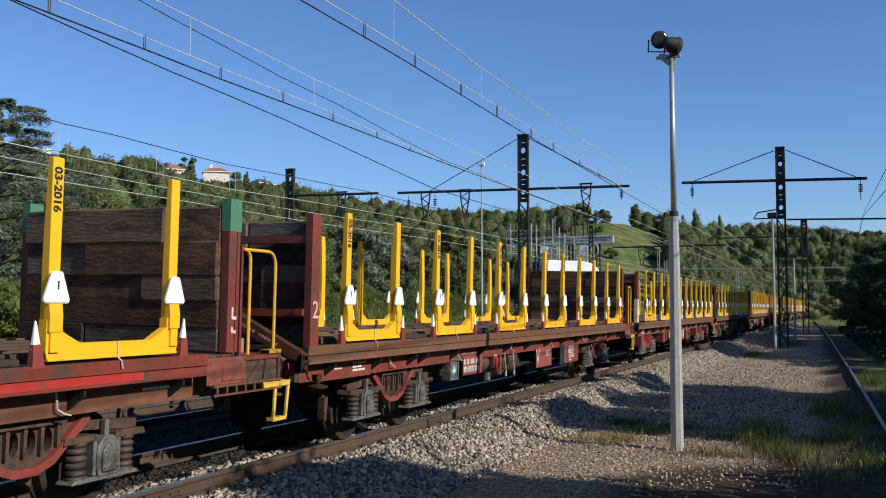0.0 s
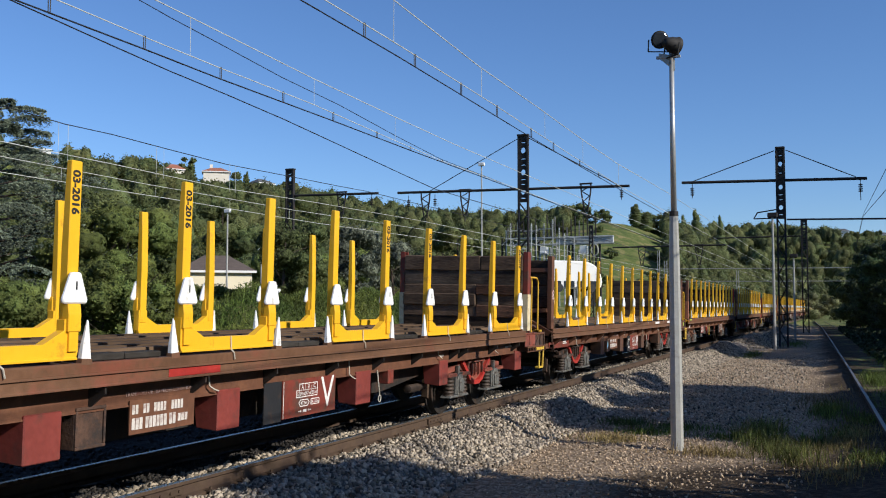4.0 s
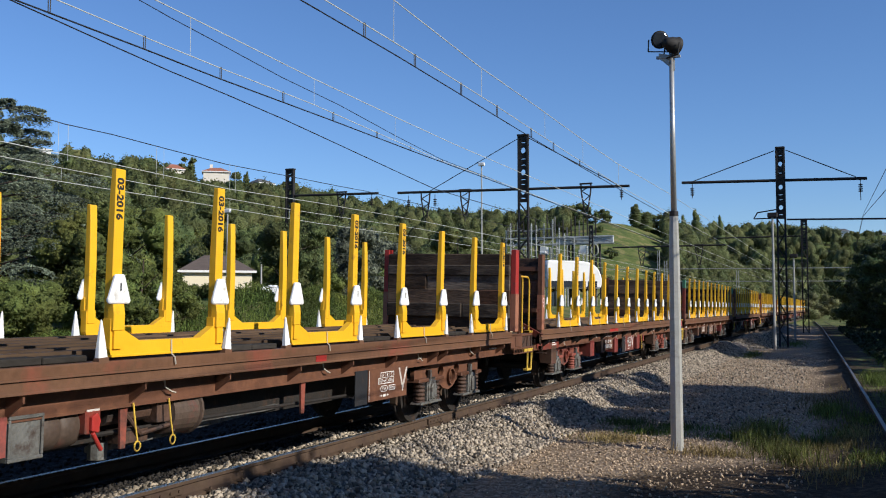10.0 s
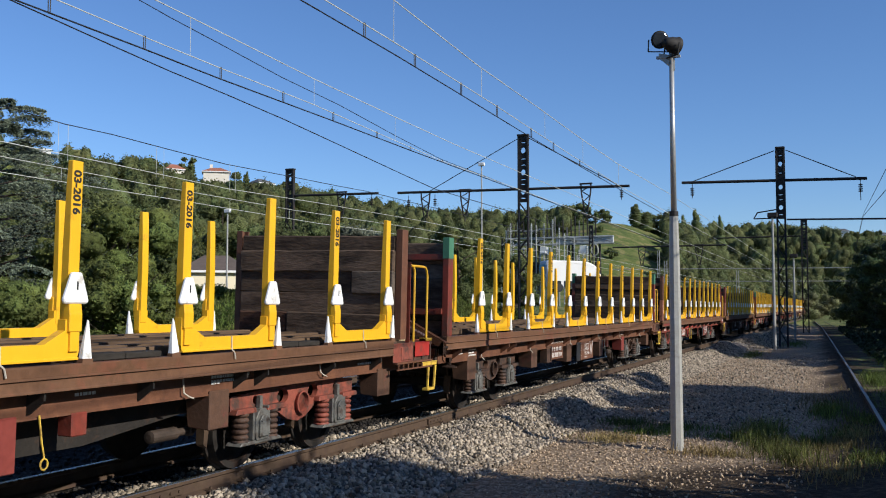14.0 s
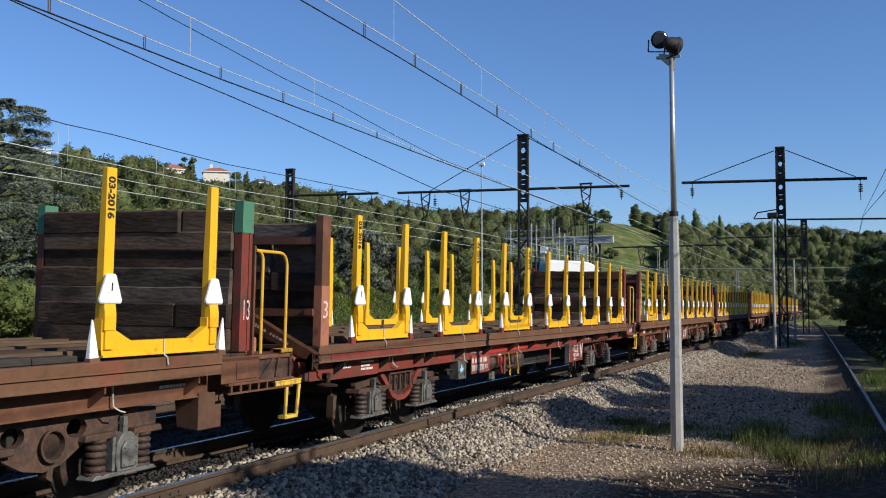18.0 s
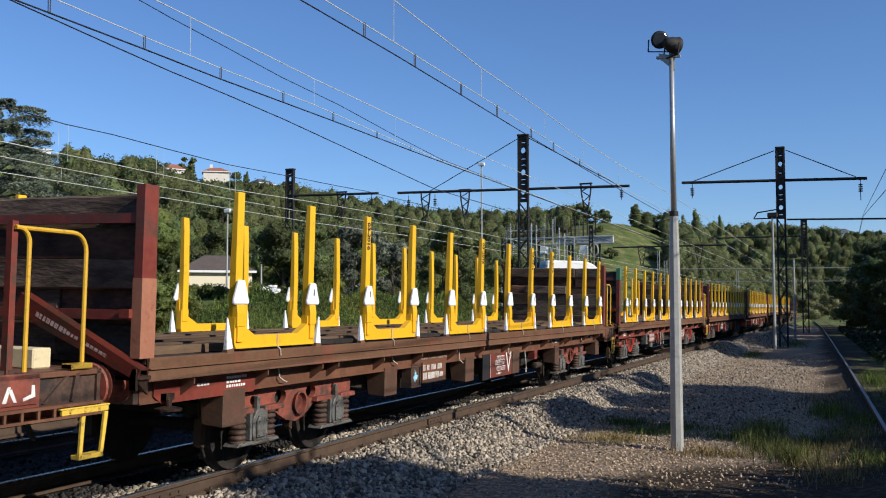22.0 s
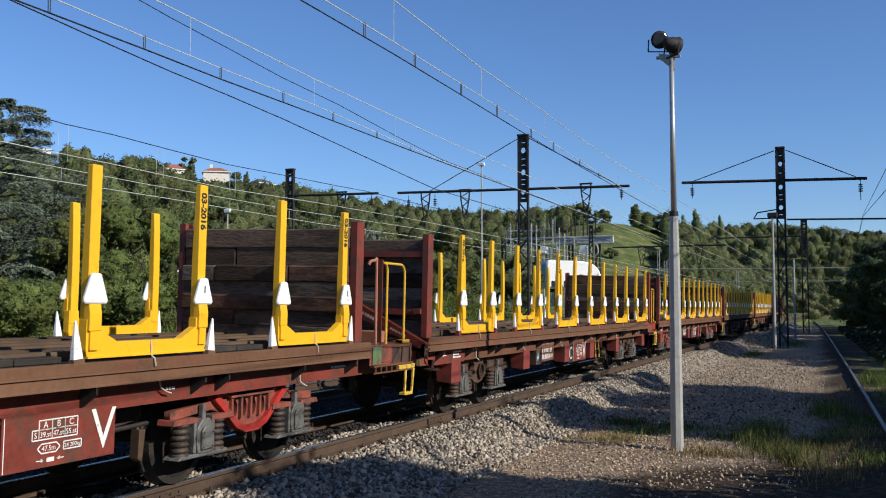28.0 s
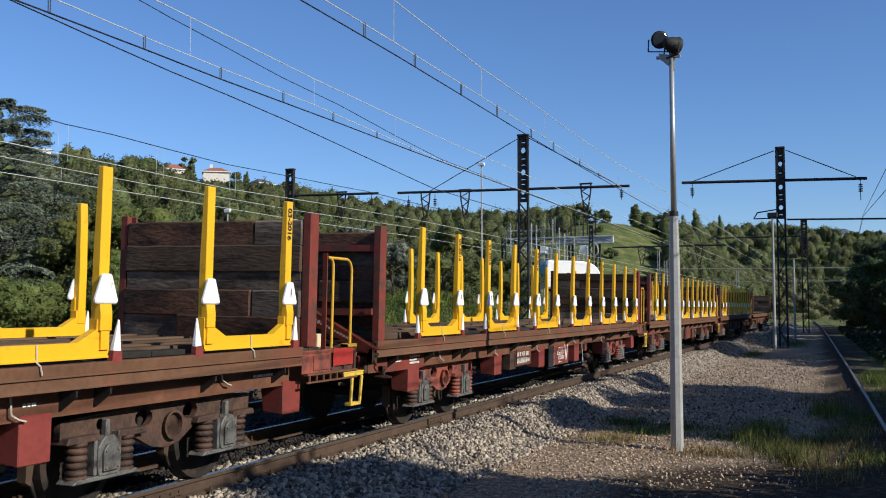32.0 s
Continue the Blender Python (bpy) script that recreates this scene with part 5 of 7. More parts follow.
        for i, (a, b) in enumerate((("A", "39.st"), ("B", "47.st"), ("C", "55.st"))):
            lettering("load_letter", a, 0.075, M["letter"], tb, Matrix.Translation((0, -0.18 + 0.14 * i, -0.10)) @ face)
            lettering("load_figure", b, 0.062, M["letter"], tb, Matrix.Translation((0, -0.18 + 0.14 * i, -0.178)) @ face)
        lettering("load_letter", "S", 0.065, M["letter"], tb, Matrix.Translation((0, -0.285, -0.178)) @ face)
        lettering("floor_area", "47.5m", 0.06, M["letter"], tb, Matrix.Translation((0, -0.14, -0.29)) @ face)
        lettering("tare_figure", "24 200kg", 0.05, M["letter"], tb, Matrix.Translation((0, 0.12, -0.29)) @ face)
        if k != 1:
            lettering("v_mark", "V", 0.50 if not boxes else 0.55, M["letter"] if k not in (6, 4) else M["fadedwhite"], tb, Matrix.Translation((0.001, 0.48 if not boxes else 0.42, -0.215)) @ face, "large white letter V")
        if k != 4:
            lettering("use_notice", "TRANSPORT DE TRAVERSES CONDITIONNEES", 0.052, M["fadedwhite"] if k in (5, 6) else M["faded"], w, Matrix(((0, 0, 1, 1.2235), (1, 0, 0, ny + 0.02), (0, 1, 0, 1.045), (0, 0, 0, 1))), "faded white line of capitals")
        def stencil(bm, ww, rows):
            r = random.Random(int(ww * 1000))
            for i in range(rows):
                y = 0.0
                while y < ww * (1 - 0.25 * (i % 2)):
                    d = r.uniform(0.025, 0.05)
                    box(bm, 0.0, 0.002, y, y + d, -0.045 * i - 0.014, -0.045 * i + 0.014)
                    y += d + 0.012
        for yy, zz, ww, n in ((1.45, 1.10, 0.34, 3), (0.95, 1.06, 0.17, 1), (17.2, 1.08, 0.52, 1), (14.0, 1.06, 0.12, 1)) + (((14.0, 1.12, 0.69, 2), (12.1, 1.10, 0.24, 1)) if k in (5, 8) else ()):
            st = piece("stencil_mark", mesh_of(("stencil", ww, n), lambda bm: stencil(bm, ww, n)), M["letter"], w, "small white stencilled mark", pose(1.2325 if yy < 2 or yy > 17 else 1.2205, yy, zz))
            tagged(st, kind="stuff")
        for yy in (2.3, 5.2, 7.9, 10.8, 13.7, 16.4):
            l = 0.08 + 0.04 * g.randrange(4)

            def cord(bm):
                path(bm, [(1.25, 0, 1.16), (1.26, 0.01, 1.16 - l), (1.28, 0.07, 1.12 - l), (1.27, 0.15, 1.10 - l)], 0.009, 5)
            piece("tie_cord", mesh_of(("cord", l), cord), M["strap"], w, "frayed pale tie cord", pose(0, yy + g.uniform(-0.3, 0.3), 0))
        for y0, y1 in {2: ((4.15, 4.5), (7.0, 7.8)), 5: ((6.45, 7.05), (7.1, 7.5)), 4: ((10.6, 10.85),), 7: ((0.3, 2.55),), 0: ((0.3, 17.0),)}.get(k, ()):
            piece("paint_patch", mesh_of(("sillred", y0, y1), lambda bm: box(bm, SIDE - 0.0115, SIDE - 0.0075, y0, y1, FLOOR - 0.188, FLOOR - 0.112)), M["bright"] if k != 7 else M["boxred"], w, "bright red paint on the sill" if k != 7 else "dull red paint on the sill")
        if k in (3, 10):
            lettering("painted_letter", "C", 0.42, M["fadedwhite"], w, Matrix(((0, 0, 1, 1.2335), (1, 0, 0, ty - 0.82), (0, 1, 0, 0.74), (0, 0, 0, 1))), "large white letter C")
    sb = piece("brake_weight_box", mesh_of("bwb", lambda bm: (box(bm, -0.10, 0.04, -0.18, 0.18, -0.36, 0), box(bm, 0.04, 0.062, -0.18, 0.18, -0.03, 0), box(bm, 0.04, 0.062, -0.18, 0.18, -0.36, -0.33), box(bm, 0.04, 0.062, -0.18, -0.155, -0.33, -0.03), box(bm, 0.04, 0.062, 0.155, 0.18, -0.33, -0.03)), 0.006), M["grey"] if not boxes else M["bogie"], w, "small grimy brake gear box", pose(1.17, bx, 0.985))
    if k in (1, 3, 7, 8, 10):
        piece("paint_patch", mesh_of("patch", lambda bm: slab(bm, [((0.052 + 0.034 * math.sin(a * 2.7 + 1) + 0.02 * math.cos(a * 5.1)) * math.cos(a * math.pi / 9) * 1.1, -0.19 + (0.075 + 0.034 * math.sin(a * 2.7 + 1)) * math.sin(a * math.pi / 9)) for a in range(18)], "x", 0.041, 0.044)), M["splash"], sb, "pale blue paint splash")

    def adjuster(bm):
        rings(bm, [(-0.30, 0.03), (-0.29, 0.065), (0.10, 0.065), (0.11, 0.04), (0.30, 0.04), (0.31, 0.06), (0.36, 0.06), (0.37, 0.02)], 14, (0, 0, 0), "y")
    if boxes:
        piece("slack_adjuster", mesh_of("adjuster", adjuster), M["springsteel"], w, "grimy grey brake slack adjuster", pose(0.90, 13.75, 0.55))
    else:
        def bulged(bm):
            rings(bm, [(-0.30, 0.03), (-0.29, 0.14), (-0.24, 0.185), (-0.02, 0.19), (-0.005, 0.175), (0.01, 0.19), (0.20, 0.19), (0.215, 0.175), (0.23, 0.185), (0.28, 0.14), (0.29, 0.03)], 20, (0, 0, 0), "y")
        piece("air_tank", mesh_of("bulged", bulged, 0, True), M["tankbrown"], w, "grimy brown air tank with two bands", pose(1.0, 6.82 if k != 1 else 6.68, 0.82))

        def drum(bm):
            rings(bm, [(-0.30, 0.04), (-0.29, 0.12), (-0.20, 0.13), (-0.19, 0.21), (0.18, 0.225), (0.19, 0.25), (0.22, 0.25), (0.23, 0.22), (0.25, 0.05)], 22, (0, 0, 0), "y")
        piece("brake_cylinder", mesh_of("drum", drum), M["tankbrown"], w, "round brown brake cylinder", pose(0.98, eq_b, 0.80))
        piece("signal_plate", mesh_of("splate", lambda bm: box(bm, 0.0, 0.012, -0.075, 0.080, -0.20, 0.0), 0.004), M["fadedwhite"], w, "scuffed white plate behind the red valve", pose(1.225, 7.12, 0.96))
        piece("valve_handle", mesh_of("vhandle", lambda bm: (slab(bm, [(-0.05, -0.18), (0.03, -0.20), (0.06, -0.10), (0.02, -0.03), (-0.05, -0.06)], "x", 0.012, 0.05), rod(bm, (0.03, -0.02, -0.20), (0.02, 0.10, -0.36), 0.022, 6)), 0.006), M["bright"], w, "red valve handle", pose(1.225, 7.12, 0.96))
        for y in (7.56, 10.7):
            piece("hanger_leg", mesh_of("hleg", lambda bm: slab(bm, [(-0.05, 0.95), (0.05, 0.95), (0.035, 0.56), (-0.035, 0.56)], "x", 1.16, 1.19), 0.004), M["frame"], w, "red steel hanger for the brake gear", pose(0, y, 0))
        piece("gear_beam", mesh_of("gbeam", lambda bm: (slab(bm, [(7.5, 0.50), (10.6, 0.62), (10.6, 0.67), (7.5, 0.56)], "x", 0.80, 0.92), rod(bm, (0.9, 7.56, 0.60), (0.9, 7.56, 0.44), 0.09, 8)), 0.006), M["grey"], w, "pale slanting brake pull rod")
        if k == 1:
            vb = piece("second_board", mesh_of("vb", lambda bm: board(bm, 1.14, 0.42)), M["boardred"], w, "red board with a V mark and a short notice", pose(1.226, 10.28, 0.985))
            lettering("v_mark", "V", 0.46, M["fadedwhite"], vb, Matrix(((0, 0, 1, 0.0135), (1, 0, 0, -0.46), (0, 1, 0, -0.21), (0, 0, 0, 1))), "worn white letter V")
            for i in range(3):
                piece("notice_bar", mesh_of(("nbar", i), lambda bm: box(bm, 0.0125, 0.0145, 0.12, 0.42 - 0.05 * (i % 2), -0.10 - 0.05 * i, -0.075 - 0.05 * i)), M["faded"], vb)
        if k == 7:
            piece("paint_patch", mesh_of("redband", lambda bm: box(bm, 1.223, 1.226, 6.24, 9.7, 1.0, 1.145)), M["bright"], w, "fresh bright red paint on the solebar")

    def pipe(bm):
        path(bm, [(1.12, 4.7, 0.80), (1.12, 6.0, 0.72), (1.08, 8.0, 0.70), (1.08, 12.0, 0.66), (1.1, 13.9, 0.74)], 0.022, 6)
    if not boxes:
        piece("brake_rod", mesh_of("rodpipe", pipe), M["dark"], w)

    def lever(bm):
        path(bm, [(1.24, 0, 0.97), (1.26, 0.02, 0.74), (1.26, 0.05, 0.62)], 0.009, 6)
        path(bm, [(1.26, 0.05 + 0.04 * math.sin(a * math.pi / 5), 0.575 + 0.045 * math.cos(a * math.pi / 5)) for a in range(11)], 0.008, 5)
    for yy in ((7.62, 8.12) if not boxes else (11.35, 11.72) if k == 10 else (11.70,)):
        piece("release_lever", mesh_of("lever", lever), M["oldyellow"] if k in (4, 5, 7, 10) else M["strap"], w, "pale release lever with a ring", pose(0, yy, 0))
    piece("platform_block", mesh_of("pblock", lambda bm: box(bm, -0.38, 0.38, -0.10, 0.10, 0, 0.17), 0.012), M["cream"] if k % 3 else M["tan"], w, "ochre block on the platform", pose(0.70, 18.95, FLOOR - 0.055))
    if k == 4:
        piece("painted_arrow", mesh_of("arrow", lambda bm: slab(bm, [(0.0, 0.0), (0.08, 0.045), (0.08, 0.02), (0.36, 0.02), (0.36, -0.02), (0.08, -0.02), (0.08, -0.045)], "x", 0.0, 0.003)), M["lime"], w,
              "lime green painted arrow", pose(SIDE + 0.0005, 0.55, FLOOR - 0.05))
    if k == 3:
        for yy in (12.75, 15.1):
            piece("pale_label", mesh_of("plabel", lambda bm: box(bm, 0, 0.003, -0.38, 0.38, -0.035, 0.035)), M["letter"], w, "pale scratched label strip", pose(SIDE + 0.0005, yy, FLOOR - 0.05))
    if stakes:
        for i in range(0, 12, 2):
            for s in (1, -1):
                stake_frame(w, STAKES[i] + shift - (0.0 if s > 0 else 0.30), s, ((int(YEARS[k][i]) + 2 * int(YEARS[k][i + 1])) if s > 0 and near else 0), near)
                for y, lean in ((STAKES[i] + shift - 0.16, 4), (STAKES[i + 1] + shift + 0.16, -4)):
                    st = piece("pivot_stake", mesh_of("stub", stub, 0.006), M["white"], w, "white tipped folding stake", pose(s * (SIDE - 0.03), y - (0.0 if s > 0 else 0.30), FLOOR, lean + g.uniform(-2, 2)))
                    high = 0.17 if k in (0, 1) else 0.085 if k in (7, 10, 11) else 0.035
                    piece("stake_foot", mesh_of(("stub_foot", high), lambda bm: stub_foot(bm, high)), M["boxred"] if k in (0, 1, 7, 10, 11) else M["sillbrown"], st)
    if not boxes:
        def gear(bm):
            rod(bm, (1.0, -0.30, 0.86), (1.0, 0.30, 0.86), 0.10, 10)
            rod(bm, (1.12, -0.22, 0.98), (1.14, 0.10, 0.66), 0.02, 6)
            rod(bm, (1.14, 0.10, 0.66), (1.14, 0.55, 0.70), 0.02, 6)
            rod(bm, (1.10, 0.62, 0.98), (1.10, 0.62, 0.62), 0.025, 6)
            box(bm, 1.02, 1.16, 0.30, 0.50, 0.74, 0.92)
            box(bm, 0.9, 1.1, -0.1, 0.25, 0.58, 0.70)
        piece("brake_valve", mesh_of("gear", gear), M["bogie"], w, "grimy brake valve gear with pipes", pose(0, 7.75, 0))
    for s in (-1.0, -0.62, -0.2, 0.2, 0.62, 1.0):
        piece("bearer", mesh_of("bearer", lambda bm: box(bm, -0.06, 0.06, 0.4, 17.9, FLOOR - 0.01, FLOOR + 0.075)), M["bearerwood"], w, "long brown floor bearer", pose(s, 0, 0))
    for s in (-1, 1):
        for i in range(1, 11, 2):
            y0, y1 = STAKES[i] + shift + 0.26, STAKES[i + 1] + shift - 0.26
            piece("edge_timber", mesh_of(("edge", round(y1 - y0, 2)), lambda bm: (box(bm, -0.09, 0.09, 0.0, (y1 - y0) * 0.48, 0.0, 0.062), box(bm, -0.09, 0.09, (y1 - y0) * 0.49, y1 - y0, 0.0, 0.055)), 0.008), M["greytimber"], w, "dark grey timber along the deck's edge", pose(s * 1.24, y0 - (0.0 if s > 0 else 0.30), FLOOR))
    return w, wheels


R, B, BR = M["red"], M["bright"], M["brown"]
SPECS = [
    # kind, paint, sill, solebar, front post, coat, digit, rear post, coat, digit, flap
    ("A", R, R, R, R, None, "", R, M["green"], "worn", R, M["bogie"], "red bogie flat wagon with yellow stakes and green post tops"),
    ("A", R, BR, R, R, None, "2", R, None, "2", BR, M["bogie"], "dark red bogie flat wagon with yellow stakes"),
    ("A", R, BR, R, R, M["cream"], "", R, M["cream"], "", R, M["frame"], "red bogie flat wagon with cream lower end posts"),
    ("A", BR, BR, R, BR, None, "8", BR, None, "", BR, M["bogie"], "rust-brown bogie flat wagon marked with an 8"),
    ("B", BR, BR, BR, BR, M["tan"], "", B, M["tan"], "", M["yellow"], BR, "brown bogie flat wagon with a yellow end flap"),
    ("B", R, BR, R, BR, M["tan"], "9", BR, None, "", R, M["frame"], "rust-brown bogie flat wagon marked with a 9"),
    ("B", BR, BR, BR, R, M["green"], "", R, M["green"], "13", BR, M["bogie"], "brown bogie flat wagon with green post tops"),
    ("A", R, BR, R, BR, M["tan"], "3", R, M["tan"], "3", BR, M["bogie"], "red bogie flat wagon marked with a 3"),
    ("B", BR, BR, R, R, M["tan"], "", R, None, "", R, M["frame"], "rust-brown bogie flat wagon with red end posts"),
    ("A", R, BR, R, R, M["green"], "", R, None, "", BR, M["frame"], "dark red bogie flat wagon with green front post tops"),
    ("B", R, BR, R, R, None, "", R, None, "", R, M["bogie"], "red bogie flat wagon with plain red end posts"),
    ("B", R, BR, R, R, None, "", R, None, "", R, M["frame"], "red bogie flat wagon with a dark red end flap"),
    ("A", R, BR, R, R, None, "", BR, None, "", R, M["frame"], "red-brown bogie flat wagon far down the train"),
    ("B", BR, BR, R, BR, None, "", BR, None, "", R, BR, "brown bogie flat wagon near the train's end"),
    ("A", BR, BR, BR, BR, None, "", BR, None, "", BR, BR, "last brown flat wagon without yellow stakes"),
]
SHIFT = (-0.17, -0.40, -0.03, 0.04, -0.09, 0.18, 0.20, -0.36, 0.01, -0.34, 0.05, 0.15, 0.0, 0.0, 0.0)
REAR = (18.42, 17.60, 18.20, 18.28, 18.32, 18.33, 18.40, 17.68, 18.15, 17.67, 18.22, 18.20, 18.2, 18.2, 18.2)
JOLT = (0.01, 0.02, -0.08, -0.01, 0, 0, -0.03, -0.02, 0.02, 0.01, -0.02, 0.01, 0.02, 0, 0.05, 0, 0, 0.03, 0.02, 0.07, -0.06, -0.07, 0.01, 0, -0.01, 0.03, 0, 0, -0.08, 0, -0.03, 0.01, 0.05)
TRAIN = []


def train():
    for k, sp in enumerate(SPECS):
        w, wheels = wagon(k, *sp, shift=SHIFT[k], rear=REAR[k], near=k <= 11, stakes=k < 14)
        w.matrix_basis = pose(TRACK_X, front(k, 0), 0.017, 0, 1.3, 0)
        TRAIN.append((k, w, wheels))


def motions():
    for k, w, wheels in TRAIN:
        walk(w, [(t, pose(TRACK_X, front(k, t) + 0.7 * JOLT[t], 0.017, 0, 1.3, 0)) for t in range(0, 33)])
        if k > 12:
            continue
        base = [ws.matrix_basis.copy() for ws in wheels]
        for ws, m in zip(wheels, base):
            y = m.translation.y
            walk(ws, [(i / 12.5, pose(0, y, 0.46, math.degrees(run(i / 12.5) / 0.46) % 360, 0, 0)) for i in range(401)])


# ---------------------------------------------------------------- plants
def bark_tree(t, h, r, seed, base=0.25):
    """Tapered trunk and limbs, a mesh of its own."""
    g = random.Random(seed)
    bm = bmesh.new()
    lean = (g.uniform(-0.3, 0.3), g.uniform(-0.3, 0.3))
    rod(bm, (0, 0, -0.3), (lean[0], lean[1], h * 0.55), 0.022 * h + 0.04, 9, 0.012 * h)
    rod(bm, (lean[0], lean[1], h * 0.55), (lean[0] * 1.6, lean[1] * 1.6, h * 0.9), 0.012 * h, 7, 0.02)
    for i in range(9):
        a, z = i * 2.4 + g.uniform(-0.4, 0.4), h * (base + 0.06 * i)
        q = Vector((math.cos(a), math.sin(a), 0)) * r * g.uniform(0.5, 0.85)
        rod(bm, (lean[0] * z / h, lean[1] * z / h, z), (q.x, q.y, z + h * g.uniform(0.12, 0.25)), 0.007 * h, 6, 0.012)
    return part("trunk", bm, M["bark"], t)


def crown_points(g, n, r, h, lumps, low=0.22, fine=True):
    """Points in many overlapping lumps of a crown, denser at their skins, the way they face, and the lumps' dense bodies."""
    pts, ways, cores = [], [], []
    for _ in range(lumps):
        a, e = g.uniform(0, 2 * math.pi), g.uniform(0, 1)
        zz = low + (0.95 - low) * e
        wide = math.sin(math.pi * min(1, max(0.08, (zz - low * 0.6) / (1.08 - low * 0.6)))) ** 0.7
        d = r * wide * math.sqrt(g.uniform(0.05, 1)) * 0.85
        c = np.array([d * math.cos(a), d * math.sin(a), h * zz])
        s = r * g.uniform(0.22, 0.42)
        q = g.normal(size=(n // lumps, 3))
        q /= np.linalg.norm(q, axis=1)[:, None]
        ways.append(q)
        pts.append(c + q * s * g.uniform(0.62, 1.1, (n // lumps, 1)) * np.array([1, 1, 0.8]))
        v, f, _ = lumpy(g, c, np.array([s, s, s * 0.8]) * 0.64, 3 if fine else 2, 0.16)
        cores.append((v, f))
    p, q = np.concatenate(pts), np.concatenate(ways)
    keep = p[:, 2] > 0.05
    return p[keep], q[keep], cores


def tree(name, x, y, h, r, seed, label, leaves=5000, size=0.16, mat="leaf", lumps=26, low=0.22, category="tree"):
    t = tagged(new(name), label, category)
    t.location = (x, y, float(ground_z(x, y)))
    bark_tree(t, h, r, seed, max(0.06, low))
    g = np.random.default_rng(seed)
    p, q, cores = crown_points(g, leaves, r, h, lumps, low, leaves > 3000)
    cloud("crown", p, g.uniform(0.7, 1.2, len(p)) * size, M[mat], seed, parent=t, out=q, cores=cores)
    return t


def conifer(x, y, h, r, seed, label, mat="leafdark", slim=1.0):
    """A dense pointed tree: cypress when slim, tiered when not."""
    t = tagged(new("skyline_conifer"), label, "tree")
    t.location = (x, y, float(ground_z(x, y)))
    g = np.random.default_rng(seed)
    bm = bmesh.new()
    rod(bm, (0, 0, -0.3), (0, 0, h * 0.96), 0.05 * r + 0.08, 7, 0.02)
    part("trunk", bm, M["bark"], t)
    pts, ways, cores = [], [], []
    tiers = 9
    for i in range(tiers):
        f = (i + 0.5) / tiers
        rad = r * ((1 - f) ** 0.8 * 0.95 + 0.08) if slim > 0.5 else r * (math.sin(math.pi * (0.18 + 0.8 * f)) ** 0.7)
        c = np.array([g.normal(0, 0.08) * r, g.normal(0, 0.08) * r, h * (0.06 + 0.92 * f)])
        v, fc, _ = lumpy(g, c, np.array([rad, rad, h / tiers * 0.95]) * 0.85, 2, 0.22)
        cores.append((v, fc))
        q = g.normal(size=(110, 3))
        q /= np.linalg.norm(q, axis=1)[:, None]
        pts.append(c + q * np.array([rad, rad, h / tiers]) * g.uniform(0.8, 1.15, (110, 1)))
        ways.append(q)
    p, q = np.concatenate(pts), np.concatenate(ways)
    cloud("crown", p, g.uniform(0.25, 0.5, len(p)), M[mat], seed, parent=t, out=q, cores=cores)
    return t


def cedar():
    t = tagged(new("cedar_tree"), "old blue-green cedar with drooping layered boughs", "tree")
    x, y = -37.3, 34.0
    t.location = (x, y, float(ground_z(x, y)))
    g = np.random.default_rng(21)
    bm = bmesh.new()
    rod(bm, (0, 0, -0.3), (0, 0, 11.2), 0.42, 10, 0.05)
    pts = []
    for i in range(72):
        whorl = i // 4
        z = 0.9 + 10.4 * (whorl / 18) ** 1.05 + g.uniform(-0.10, 0.10)
        a = i * 1.62 + whorl * 0.7 + g.uniform(-0.3, 0.3)
        reach = (7.4 * (1 - z / 12.6) + 1.0) * g.uniform(0.66, 1.15)
        d = np.array([math.cos(a), math.sin(a), 0.0])
        side = np.array([-d[1], d[0], 0])
        up = 0.13 * reach
        rod(bm, (0, 0, z), (d[0] * reach * 0.6, d[1] * reach * 0.6, z + up), 0.06, 5, 0.03)
        rod(bm, (d[0] * reach * 0.6, d[1] * reach * 0.6, z + up), (d[0] * reach, d[1] * reach, z + up * 0.62), 0.03, 5, 0.01)
        for j in range(16):                     # flat sprays to both sides of each bough, their tips drooping
            f = 0.22 + 0.78 * (j + g.uniform(0, 0.8)) / 16
            s = 1 if j % 2 else -1
            l = reach * g.uniform(0.20, 0.36) * (1.25 - 0.75 * f)
            root = d * reach * f
            zz = z + up * min(1, f / 0.6) * (1 - 0.38 * max(0, f - 0.6) / 0.4)
            n = 62
            q = g.uniform(0, 1, n)
            w = g.normal(0, 0.10, n)
            p = root + side * (s * l * q)[:, None] + d * (0.5 * l * q + w)[:, None]
            p[:, 2] = zz - 0.42 * l * q ** 2 - g.uniform(0, 1, n) ** 3 * (0.12 + 0.34 * q) + 0.04
            pts.append(p)
    part("trunk", bm, M["bark"], t)
    p = np.concatenate(pts)
    cloud("crown", p, 0.19, M["leafcedar"], 22, flat=0.5, thin=0.36, parent=t, out=np.tile((0.45, -0.25, 0.85), (len(p), 1)))


HEDGE = [(-30.5, 21.5, 4.6, 2.6), (-31.0, 24.5, 5.2, 2.6), (-30.0, 27.5, 2.6, 2.2), (-31.5, 30.0, 2.8, 2.3), (-29.6, 33.0, 3.8, 2.0), (-31.8, 34.8, 6.4, 2.9),
         (-30.3, 36.0, 4.6, 1.9), (-33.0, 38.5, 6.6, 3.0), (-30.6, 38.6, 3.0, 1.5), (-43.6, 56.6, 2.1, 1.7), (-41.6, 57.4, 2.2, 1.7), (-39.6, 58.2, 2.2, 1.7), (-37.8, 59.0, 2.3, 1.7), (-36.5, 60.5, 2.4, 2.0), (-36.0, 63.0, 3.4, 1.8)]
